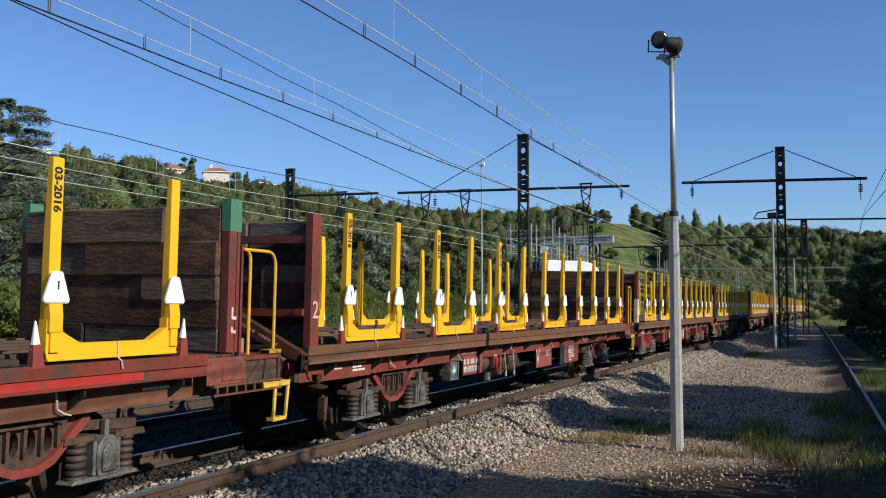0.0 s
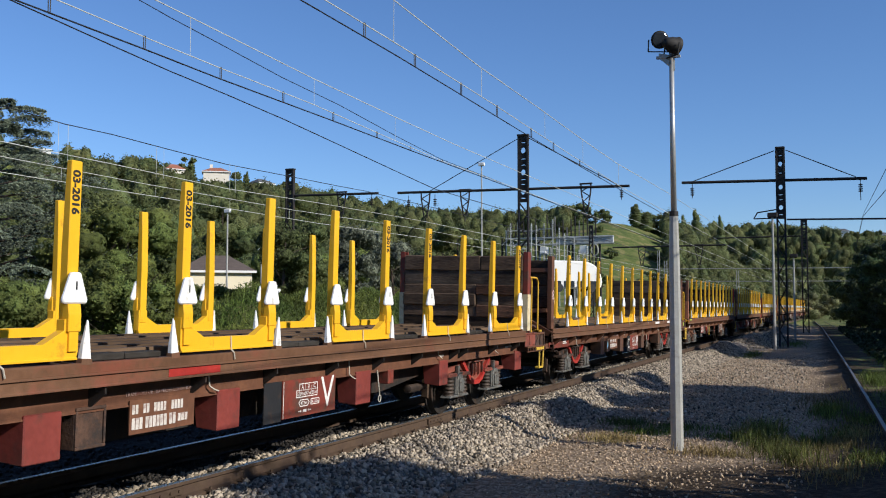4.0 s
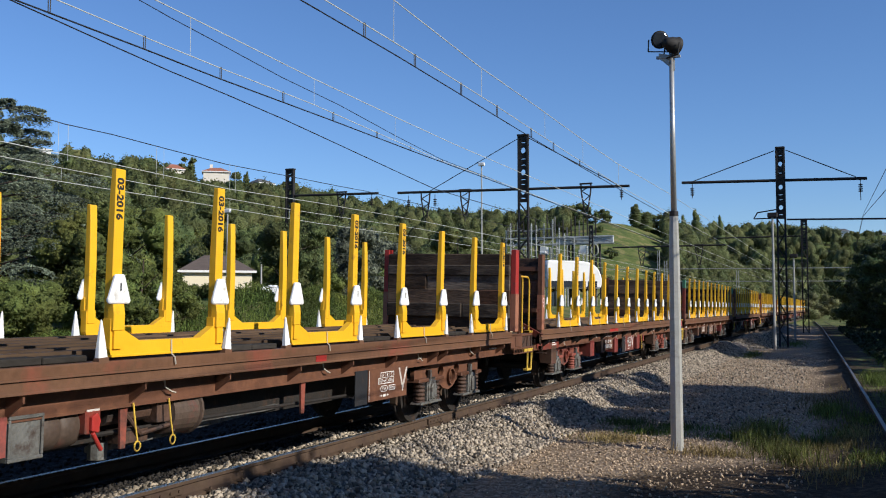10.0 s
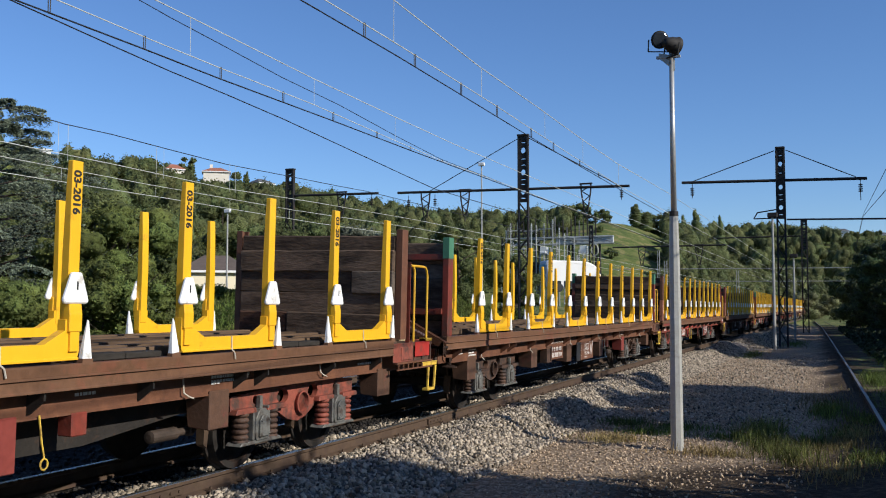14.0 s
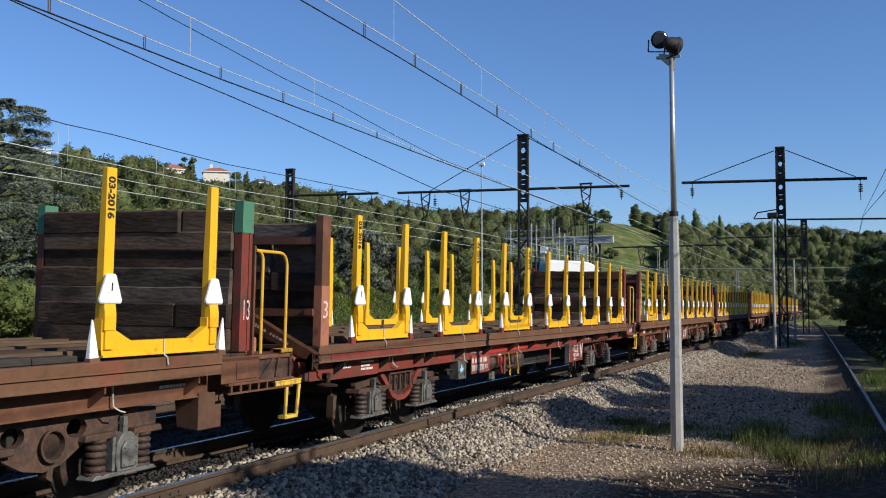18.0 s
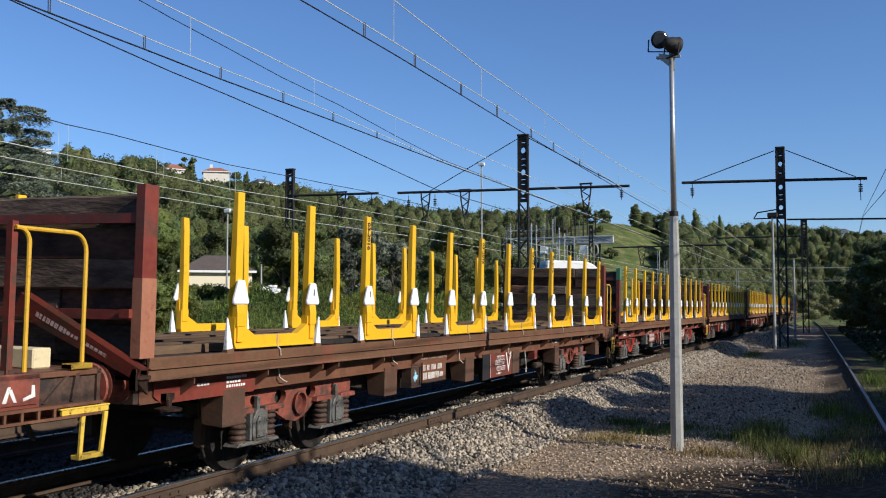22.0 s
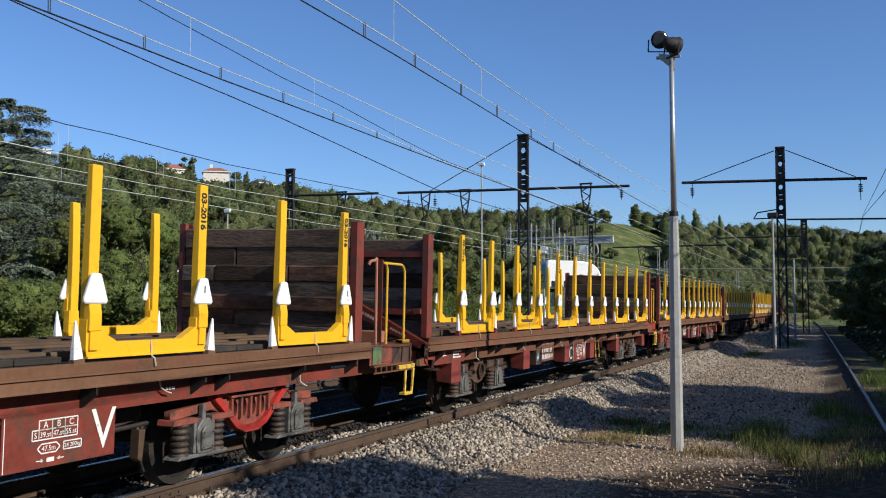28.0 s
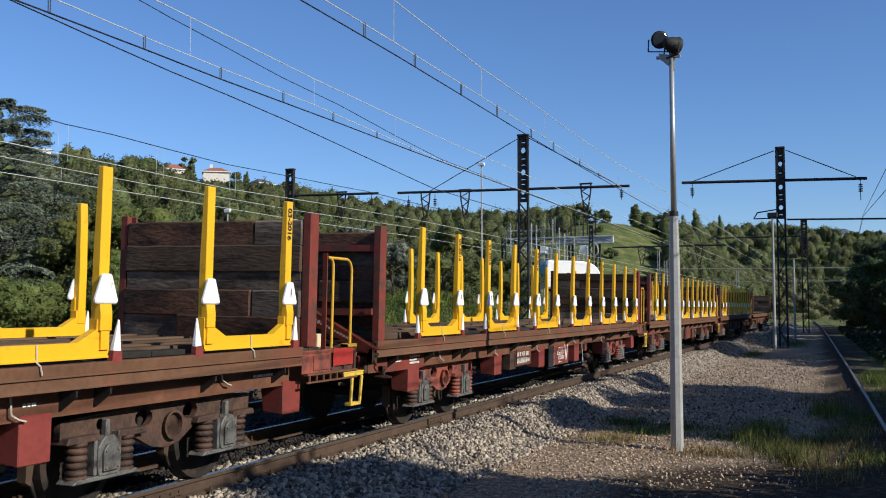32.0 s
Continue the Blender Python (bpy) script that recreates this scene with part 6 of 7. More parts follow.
DARK = [(-32.5, 52.0, 4.6, 2.2), (-33.5, 55.5, 5.0, 2.5), (-31.0, 79.0, 8.2, 3.2), (-47.0, 50.0, 7.2, 3.2), (-50.5, 55.0, 8.0, 3.4),
        (-40.0, 44.5, 7.0, 3.0), (-45.0, 40.0, 6.4, 3.2), (-50.0, 70.0, 9.0, 3.8), (-29.0, 88.0, 7.0, 3.0), (-37.0, 90.0, 9.0, 3.5)]
SHADE = [(13.5, 8.7, 9.5, 4.0), (9.0, 4.5, 7.5, 4.0), (8.9, 7.1, 8.5, 2.5), (6.0, 21.3, 5.2, 2.0), (5.7, 10.2, 5.0, 3.0), (4.9, 15.0, 2.3, 1.1), (8.6, 17.5, 7.4, 2.7), (6.6, 18.7, 4.8, 2.2), (4.4, 12.8, 2.4, 1.3), (5.6, 20.5, 3.0, 1.6), (15.0, 12.0, 8.0, 2.4), (13.5, -1.5, 9.5, 4.6), (10.2, 21.9, 7.6, 3.0), (13.6, 24.2, 10.6, 2.4), (6.4, 23.5, 4.6, 2.1), (6.8, 35.0, 3.4, 1.8), (7.4, 40.0, 4.4, 2.3), (6.8, 29.0, 2.0, 1.4), (9.0, 45.5, 6.6, 3.4), (8.6, 51.0, 6.8, 3.2), (8.4, 62.5, 6.8, 3.4), (8.4, 57.6, 13.8, 4.4), (8.8, 63.4, 13.8, 4.4), (10.6, 60.2, 14.2, 4.2), (8.6, 69.0, 7.0, 3.6), (10.5, 56.0, 8.0, 3.6), (10.5, 66.0, 8.0, 3.6), (10.8, 74.5, 8.4, 3.6), (10.4, 46.5, 7.2, 3.2), (6.6, 57.5, 4.6, 2.6), (6.4, 51.0, 4.0, 2.2)]
RIGHT = [(4.9, 86.0, 7.3, 3.7), (4.2, 95.0, 7.8, 3.8), (3.8, 104.0, 8.2, 4.0), (3.3, 114.0, 8.6, 4.2), (9.5, 90.0, 9.0, 4.5), (10.0, 101.0, 9.5, 4.6), (2.0, 124.0, 7.0, 3.6), (6.2, 78.0, 6.2, 3.2), (5.6, 71.0, 5.2, 2.9), (5.8, 64.5, 4.6, 2.7)]


# the ridge beyond the bend: bearings and the steepness of the sight line over its trees
SKYLINE = ((-9.0, -7.66, -6.3, -4.6, -2.5, -1.3, -0.44, 0.42, 2.34, 9.0), (0.0925, 0.092, 0.0895, 0.0869, 0.0842, 0.0808, 0.0785, 0.0715, 0.069, 0.066))
# gaps in the woods round the houses on the hill: bearing from, to, distance, steepness of the sight line over the trees in front
CLEAR = [(-36.55, -35.0, 214.0, 0.130), (-38.5, -37.75, 207.0, 0.1385), (-33.75, -32.7, 228.0, 0.1265), (-45.6, -44.6, 178.0, 0.139)]


def plants():
    cedar()
    for i, (x, y, h, r) in enumerate(HEDGE):
        tree("hedge_bush", x, y, h, r, 40 + i, "tall leafy green bush at the foot of the slope", 5200, 0.17, "leaf", 30, 0.08, "bush")
    for i, (x, y, h, r) in enumerate(DARK):
        tree("broadleaf_tree", x, y, h, r, 70 + i, "dark green broadleaf tree on the slope behind the tracks", 4200, 0.24, "leafdark", 26, 0.10)
    for i, (x, y, h, r) in enumerate([(-38.0, 72.0, 7.4, 3.0), (-36.0, 76.0, 6.6, 2.6), (-35.0, 66.5, 4.0, 1.9)]):
        tree("willow_tree", x, y, h, r, 90 + i, "grey-green willow tree above the grassy bank", 5200, 0.26, "leafsilver", 26, 0.08)
    for i, (x, y, h, r) in enumerate(SHADE):
        tree("trackside_tree", x, y, h, r, 100 + i, "leafy tree on the bank beside the siding", 2600, 0.42, "leaf", 26 if h < 13 else 80, 0.25)
    # these trees turn their shaded side to the camera; the leaf colour imitates it
    for i, (x, y, h, r) in enumerate(RIGHT):
        tree("trackside_tree", x, y, h, r, 130 + i, "big bushy tree beside the siding, its leaf colour darkened for shade", 6000, 0.30, "leafside", 34, 0.03)
    for i, (x, y, h, r) in enumerate([(-15.0, 172.0, 4.5, 3.5), (-10.0, 176.0, 4.0, 3.2), (-5.0, 180.0, 4.6, 3.6), (-1.0, 186.0, 5.0, 3.6), (-20.0, 168.0, 4.0, 3.2), (-26.0, 160.0, 5.0, 3.4)]):
        tree("broadleaf_tree", x, y, h, r, 190 + i, "pale green shrub at the bend of the tracks", 1800, 0.35, "leafpale", 18, 0.04)
    for i, (x, y, h, r) in enumerate([(-48.0, 215.0, 2.5, 1.8), (-40.0, 225.0, 3.0, 2.2), (-55.0, 235.0, 2.2, 1.6), (-36.0, 205.0, 3.2, 2.4), (-44.0, 190.0, 2.8, 2.0)]):
        tree("meadow_bush", x, y, h, r, 210 + i, "small bush on the grassy meadow", 700, 0.4, "leafdark", 10, 0.04, "bush")
    # cypress and pines on the skyline of the meadow
    for i, (x, y, h, r) in enumerate([(-61.0, 264.0, 4.2, 2.8), (-78.0, 262.0, 5.4, 2.8), (-49.0, 264.0, 5.2, 2.8), (-45.5, 266.0, 6.2, 3.4), (-67.5, 262.0, 6.8, 4.2), (-64.0, 262.0, 4.4, 2.6), (-84.0, 262.0, 7.0, 3.4), (-41.0, 268.0, 6.4, 3.6)]):
        tree("skyline_tree", x, y, h, r, 160 + i, "dark tree standing alone on the meadow's skyline", 1700, 0.5, "leafdark", 22, 0.03)
    for i, (deg, slope, r, wide) in enumerate([(-41.0, 0.1455, 214, 4.2), (-40.2, 0.148, 216, 4.8), (-39.4, 0.147, 216, 4.4), (-37.45, 0.1515, 224, 2.3), (-34.74, 0.139, 226, 2.2), (-34.15, 0.1385, 222, 0.8), (-31.9, 0.1315, 236, 2.4), (-43.4, 0.145, 206, 3.0), (-42.2, 0.142, 208, 3.4)]):
        x, y = r * math.sin(math.radians(deg)), r * math.cos(math.radians(deg))
        tree("skyline_tree", x, y, 1.82 + slope * r - float(ground_z(x, y)), wide, 260 + i, "dark round tree on the hill's skyline", 1500, 0.55, "leafdark", 16, 0.3)
    for i, (deg, slope, r, wide, slim) in enumerate([(-11.09, 0.1052, 262, 2.0, 0), (-10.5, 0.0955, 262, 2.6, 1), (-15.2, 0.0945, 262, 2.6, 0), (-14.4, 0.0925, 262, 2.2, 1), (-7.66, 0.0985, 285, 3.6, 1), (-9.1, 0.0945, 280, 3.0, 1), (-8.4, 0.0925, 285, 2.6, 1),
                                                 (-6.3, 0.0915, 290, 3.0, 1), (-34.1, 0.1385, 222, 0.7, 0), (-20.6, 0.0945, 230, 1.6, 0), (-43.1, 0.148, 206, 1.2, 1), (-18.6, 0.0985, 240, 2.0, 1)]):
        x, y = r * math.sin(math.radians(deg)), r * math.cos(math.radians(deg))
        conifer(x, y, max(3.5, 1.82 + slope * r - float(ground_z(x, y))), wide, 320 + i, "dark pointed conifer on the skyline" if slim else "slim dark cypress on the skyline", slim=slim)
    woods = {"leafdark": [], "leaf": [], "leaffar": [], "leaffarlight": []}
    g = np.random.default_rng(11)

    def crown(mat, c, radii, leaves, size, sub=3):
        v, f, way = lumpy(g, c, np.asarray(radii) * 0.86, sub, 0.22)
        i = g.integers(0, len(v), leaves)
        p = c + (v[i] - c) * g.uniform(0.95, 1.22, (leaves, 1)) + g.normal(0, 0.12, (leaves, 3)) * np.asarray(radii)
        woods[mat].append((p, np.full(leaves, size) * g.uniform(0.6, 1.3, leaves), way[i], (v, f)))
    n = 0
    while n < 2050:
        az = math.radians(g.uniform(-49.5, 4.5))
        r = math.sqrt(g.uniform(75 ** 2, 440 ** 2))
        x, y = r * math.sin(az), r * math.cos(az)
        u = max(-x - 22, (y - 270) * 0.9)
        deg = math.degrees(az)
        if u < (30 if deg < -9.3 else 9) or u > 150 or (-14.6 < deg < -9.4 and 110 < r < 372) or (-18 < deg <= -9.3 and r < 150) or (-14 < deg <= -9.3 and r < 270) or (deg > -9.3 and r < 170) or (-19 < deg < -14 and r < 235):
            continue
        if math.hypot(x + 45, y - 62.5) < 9 or any(a < deg < b and r > far for a, b, far, _ in CLEAR):
            continue
        h = g.uniform(3.8, 8.2) * (0.85 if r < 140 else 1.0) * (0.76 if deg < -37.5 and r > 160 else 1.0)
        for a, b, far, slope in CLEAR:
            if a - 0.6 < deg < b + 0.6 and r > 60:
                h = min(h, 1.82 + slope * r - float(ground_z(x, y)))
        if deg > -9:
            h = min(h, 1.82 + r * float(np.interp(deg, *SKYLINE)) + g.uniform(-1.2, 0.3) - float(ground_z(x, y)))
            h = max(h, 2.0)
        if h < 1.5:
            continue
        n += 1
        wide = h * g.uniform(0.32, 0.5)
        base = np.array([x, y, float(ground_z(x, y))])
        mat = ("leaf" if g.random() < 0.42 else "leafdark") if r < 150 else ("leaffarlight" if g.random() < 0.35 else "leaffar")
        if r < 150:                                 # a few overlapping lumps each
            crown(mat, base + (0, 0, h * 0.44), (wide, wide, h * 0.5), 640, 0.30)
            for _ in range(3):
                a, e = g.uniform(0, 6.3), g.uniform(0.35, 0.8)
                crown(mat, base + (wide * 0.6 * math.cos(a), wide * 0.6 * math.sin(a), h * e), (wide * 0.55, wide * 0.55, h * 0.24), 220, 0.28, 2)
        else:
            wide *= 0.74
            crown(mat, base + (0, 0, h * 0.58), (wide, wide, h * 0.42), 280, 0.40, 2)
            a = g.uniform(0, 6.3)
            crown(mat, base + (wide * 0.55 * math.cos(a), wide * 0.55 * math.sin(a), h * g.uniform(0.45, 0.8)), (wide * 0.6, wide * 0.6, h * 0.26), 110, 0.40, 2)
    for _ in range(820):                            # thick wood between the meadow and the bend
        r, deg = g.uniform(178, 345), g.uniform(-9.5, -1.0)
        x, y = r * math.sin(math.radians(deg)), r * math.cos(math.radians(deg))
        if x > -20:
            continue
        h = g.uniform(2.6, 5.0)
        crown("leaffarlight" if g.random() < 0.3 else "leaffar", np.array([x, y, float(ground_z(x, y)) + h * 0.46 + 1.5]), (h * 0.33, h * 0.33, h * 0.55), 240, 0.38, 2)
    for a, b, far, slope in CLEAR:
        for j in range(14):
            az = math.radians(a - 0.4 + (b - a + 0.8) * j / 13)
            r = far - g.uniform(5, 14)
            x, y = r * math.sin(az), r * math.cos(az)
            top = 1.82 + slope * r - g.uniform(0.0, 0.7)
            crown("leaffar" if j % 3 else "leaffarlight", np.array([x, y, top - 3.0]), (1.9, 1.9, 3.0), 160, 0.40)
    for mat, rows in woods.items():
        c = cloud("woodland", np.concatenate([p for p, *_ in rows]), np.concatenate([q for _, q, *_ in rows]), M[mat], 5, thin=0.85, out=np.concatenate([q for _, _, q, _ in rows]), cores=[q[3] for q in rows])
        tagged(c, "dense green woodland covering the hillside", "woodland", kind="stuff")
    # tall grass at the foot of the slope
    y = g.uniform(14, 80, 44000)
    x = -23.4 - 7.5 * g.uniform(0, 1, 44000)
    z = ground_z(x, y) + g.uniform(0.0, 1.0, 44000) * (0.65 + 0.35 * np.sin(y * 0.9 + x * 1.3))
    tagged(cloud("tall_grass", np.stack([x, y, z], 1), 0.42, M["grassblade"], 78, flat=-1.5, thin=0.14), "tall green grass at the foot of the slope", "grass", kind="stuff")
    heap = tagged(new("rubbish_heap"), "heap of crumpled white plastic film in the weeds", "rubbish")
    heap.matrix_basis = pose(-29.6, 46.2, float(ground_z(-29.6, 46.2)), 0, 0, 20)
    for i in range(16):
        v, f, _ = lumpy(g, np.array([g.uniform(-0.5, 0.4), g.uniform(-1.2, 1.2), 0.45 + g.uniform(0, 0.40)]), np.array([0.22, 0.22, 0.10]) * g.uniform(0.5, 1.0), 2, 0.3)
        me = bpy.data.meshes.new("mesh")
        me.from_pydata(v.tolist(), [], f.tolist())
        me.materials.append(None)
        piece("plastic_film", me, M["white"], heap)
    # undergrowth along the siding's far side, its leaf colour darkened for shade
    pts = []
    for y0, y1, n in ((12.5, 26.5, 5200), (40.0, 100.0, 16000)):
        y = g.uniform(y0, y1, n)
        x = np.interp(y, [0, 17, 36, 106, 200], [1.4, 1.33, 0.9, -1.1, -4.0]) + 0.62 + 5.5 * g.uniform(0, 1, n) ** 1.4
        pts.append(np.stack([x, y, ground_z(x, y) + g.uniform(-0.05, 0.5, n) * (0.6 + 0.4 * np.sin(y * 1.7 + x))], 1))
    tagged(cloud("undergrowth", np.concatenate(pts), 0.24, M["leafshade"], 77), "green undergrowth beside the siding, shade put into its leaf colour", "undergrowth", kind="stuff")
    grass()


def grass():
    g = np.random.default_rng(33)

    def tufts(spots, n, hmin, hmax, mat, label):
        co, faces = [], []
        for x, y, rx, ry in spots:
            p = g.normal(0, 0.5, (n, 2)) * (rx, ry) + (x, y)
            h = g.uniform(hmin, hmax, n)
            a, b = g.uniform(0, 2 * math.pi, n), g.normal(0, 0.35, (n, 2))
            z = ground_z(p[:, 0], p[:, 1]) - 0.01
            for i in range(n):
                dx, dy = 0.006 * math.cos(a[i]), 0.006 * math.sin(a[i])
                k = len(co)
                X, Y, Z = p[i, 0], p[i, 1], z[i]
                co += [(X - dx, Y - dy, Z), (X + dx, Y + dy, Z), (X + b[i, 0] * h[i] * 0.4 + dx, Y + b[i, 1] * h[i] * 0.4 + dy, Z + h[i] * 0.6),
                       (X + b[i, 0] * h[i] * 0.4 - dx, Y + b[i, 1] * h[i] * 0.4 - dy, Z + h[i] * 0.6), (X + b[i, 0] * h[i], Y + b[i, 1] * h[i], Z + h[i])]
                faces += [(k, k + 1, k + 2, k + 3), (k + 3, k + 2, k + 4)]
        me = bpy.data.meshes.new("mesh")
        me.from_pydata(co, [], faces)
        me.materials.append(None)
        tagged(piece("grass", me, M[mat]), label, "grass", kind="stuff")
    tufts([(-3.2, 17.4, 0.7, 0.4), (-2.7, 18.3, 0.9, 0.4), (-0.5, 16.9, 0.4, 0.7), (-0.1, 18.2, 0.4, 0.9), (-3.9, 18.6, 0.5, 0.4), (-1.7, 17.2, 0.5, 0.3), (0.3, 15.0, 0.4, 0.7), (0.3, 20.0, 0.4, 1.2)], 420, 0.04, 0.17, "grassblade", "green grass tufts on the gravel path")
    tufts([(-1.3, 17.0, 0.45, 0.9), (-1.05, 16.0, 0.45, 0.7), (-1.35, 18.3, 0.45, 0.8), (-0.7, 15.0, 0.40, 0.6)], 270, 0.10, 0.34, "clumpgrass", "tall green grass clump on the gravel path")
    tufts([(0.95, 31.0, 0.45, 2.0), (1.0, 32.5, 0.45, 1.6), (0.95, 30.0, 0.4, 1.2), (2.6, 27.5, 0.8, 2.0), (3.2, 33.0, 1.0, 2.5), (-0.3, 22.0, 0.4, 1.6), (2.9, 22.0, 0.8, 2.0), (2.0, 19.0, 0.3, 2.5), (2.0, 24.0, 0.3, 3.0), (1.9, 29.0, 0.3, 3.0), (1.8, 35.0, 0.35, 4.0), (1.6, 42.0, 0.4, 4.0), (1.4, 50.0, 0.4, 5.0), (1.2, 24.5, 0.5, 3.0), (-3.9, 47.0, 0.5, 3.0), (-2.6, 62.0, 0.8, 5.0)], 600, 0.06, 0.28, "grassblade", "green grass along the siding")
    tufts([(-0.7, 16.0, 0.8, 0.5), (-0.1, 16.6, 0.5, 0.6), (0.2, 17.9, 0.4, 0.9), (-3.6, 16.2, 0.6, 0.3), (-1.8, 15.2, 0.7, 0.3), (-0.6, 25.0, 0.8, 3.0), (-0.1, 14.0, 0.7, 0.9)], 420, 0.04, 0.20, "drygrass", "dry yellow grass on the gravel path")


# ---------------------------------------------------------------- ballast
def ballast():
    g = np.random.default_rng(8)

    def bank(n, x0, x1, y0, y1, s0, s1, label, power=1.0, lift=0.0, mat="stone", sparse=False):
        x = g.uniform(x0, x1, n)
        y = y0 + (y1 - y0) * g.uniform(0, 1, n) ** power
        if sparse or mat == "path":                           # few stones lie where the soil begins
            keep = g.uniform(0, 1, n) > np.minimum(0.55 * ease(-2.6, -0.6, x) + 0.5 * ease(14.0, 11.5, y), 0.85)
            x, y = x[keep], y[keep]
            n = len(x)
        z = ground_z(x, y) + lift
        unit = np.array([(a, b, c) for a in (-1, 1) for b in (-1, 1) for c in (-1, 1)], float)
        s = g.uniform(s0, s1, (n, 1, 1)) * g.uniform(0.6, 1.25, (n, 1, 3))
        v = unit[None] * s * g.uniform(0.38, 1.15, (n, 8, 3))
        a = g.uniform(0, 2 * math.pi, (n, 1))
        t = g.uniform(-1.4, 1.4, (n, 1))
        c, d = np.cos(a), np.sin(a)
        vx, vy = v[:, :, 0] * c - v[:, :, 1] * d, v[:, :, 0] * d + v[:, :, 1] * c
        ct, st = np.cos(t), np.sin(t)
        vy, vz = vy * ct - v[:, :, 2] * st, vy * st + v[:, :, 2] * ct
        co = np.stack([vx + x[:, None], vy + y[:, None], vz + (z + g.uniform(-0.012, 0.03, n))[:, None]], -1).reshape(-1, 3)
        quad = np.array([(0, 1, 3, 2), (4, 6, 7, 5), (0, 4, 5, 1), (2, 3, 7, 6), (0, 2, 6, 4), (1, 5, 7, 3)])
        f = (quad[None] + 8 * np.arange(n)[:, None, None]).reshape(-1, 4)
        me = bpy.data.meshes.new("mesh")
        me.vertices.add(8 * n)
        me.vertices.foreach_set("co", co.ravel())
        me.loops.add(len(f) * 4)
        me.loops.foreach_set("vertex_index", f.ravel())
        me.polygons.add(len(f))
        me.polygons.foreach_set("loop_start", np.arange(0, 4 * len(f), 4))
        me.update(calc_edges=True)
        me.materials.append(None)
        tagged(piece("ballast_stones", me, M[mat]), label, "ballast", kind="stuff")
    bank(46000, -6.36, -4.45, 5.0, 46.0, 0.010, 0.033, "loose grey ballast stones on the track's shoulder", 1.7)
    # shaded twin of the stones by the near rail, oil included
    bank(9000, -7.85, -7.3, 5.0, 40.0, 0.010, 0.028, "ballast stones between the rails, coloured dark for oil and train shade", 1.6, 0.0, "grimy")
    bank(10000, -7.35, -6.55, 5.0, 44.0, 0.014, 0.038, "grey ballast stones inside the near rail", 1.6)
    bank(22000, -4.75, -0.5, 8.5, 44.0, 0.005, 0.019, "small loose gravel on the path", 1.5, 0.0, "path")
    bank(7000, -4.9, -1.0, 19.0, 46.0, 0.010, 0.032, "pale stones strewn over the path", 1.1, 0.0, "stone", True)
    # the same darkened stones, standing in for the train's shade
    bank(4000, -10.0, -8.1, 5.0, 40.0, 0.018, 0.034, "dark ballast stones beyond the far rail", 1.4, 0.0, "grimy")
    for i, (x, y, rx, ry, h) in enumerate([(-5.0, 48.0, 0.9, 3.0, 0.5), (-4.6, 57.5, 1.1, 3.2, 0.75), (-4.2, 68.0, 1.2, 5.0, 0.7)]):
        n = 2600
        px, py = g.normal(0, 0.45, n) * rx, g.normal(0, 0.45, n) * ry
        hh = h * np.exp(-((px / rx) ** 2 + (py / ry) ** 2) * 2.2)
        q = np.stack([x + px, y + py, ground_z(x + px, y + py) + hh], 1)
        unit = np.array([(a, b, c) for a in (-1, 1) for b in (-1, 1) for c in (-1, 1)], float)
        v = unit[None] * g.uniform(0.02, 0.05, (n, 1, 1)) * g.uniform(0.55, 1.15, (n, 8, 3)) + q[:, None]
        quad = np.array([(0, 1, 3, 2), (4, 6, 7, 5), (0, 4, 5, 1), (2, 3, 7, 6), (0, 2, 6, 4), (1, 5, 7, 3)])
        f = (quad[None] + 8 * np.arange(n)[:, None, None]).reshape(-1, 4)
        bm = bmesh.new()
        rows = []
        for a in range(9):
            rr = a / 8
            rows.append([bm.verts.new((x + rx * 1.3 * rr * math.cos(b * math.pi / 10), y + ry * 1.3 * rr * math.sin(b * math.pi / 10),
                                       float(ground_z(x + rx * 1.3 * rr * math.cos(b * math.pi / 10), y)) + h * math.exp(-3.7 * rr * rr) - 0.02)) for b in range(20)])
        for r0, r1 in zip(rows, rows[1:]):
            for b in range(20):
                bm.faces.new((r0[b], r0[(b + 1) % 20], r1[(b + 1) % 20], r1[b]))
        heap = part("gravel_mound", bm, M["ballast"], None, "", 0, True)
        tagged(heap, "low heap of pale ballast beside the track", "gravel heap")
        me = bpy.data.meshes.new("mesh")
        me.from_pydata(v.reshape(-1, 3).tolist(), [], f.tolist())
        me.materials.append(None)
        tagged(piece("stone_cover", me, M["stone"], heap), kind="stuff")


# ---------------------------------------------------------------- lamps, masts and wires
def floodlight(t, m):
    def body(bm):
        rings(bm, [(0, 0.165), (0.02, 0.17), (0.05, 0.15), (0.14, 0.13), (0.24, 0.085), (0.27, 0.05)], 20, (0, 0, 0), "y")
    b = piece("floodlight", mesh_of("flood", body, 0, True), M["mast"], t, "dark round floodlight", m)
    piece("lens", mesh_of("lens", lambda bm: rings(bm, [(-0.012, 0.02), (-0.006, 0.13), (0.004, 0.15), (0.01, 0.02)], 20, (0, 0, 0), "y")), M["glass"], b)

    def yoke(bm):
        path(bm, [(-0.19, 0.1, 0), (-0.19, 0.1, -0.22), (0.19, 0.1, -0.22), (0.19, 0.1, 0)], 0.013, 6)
    piece("yoke", mesh_of("yoke", yoke), M["mast"], b)


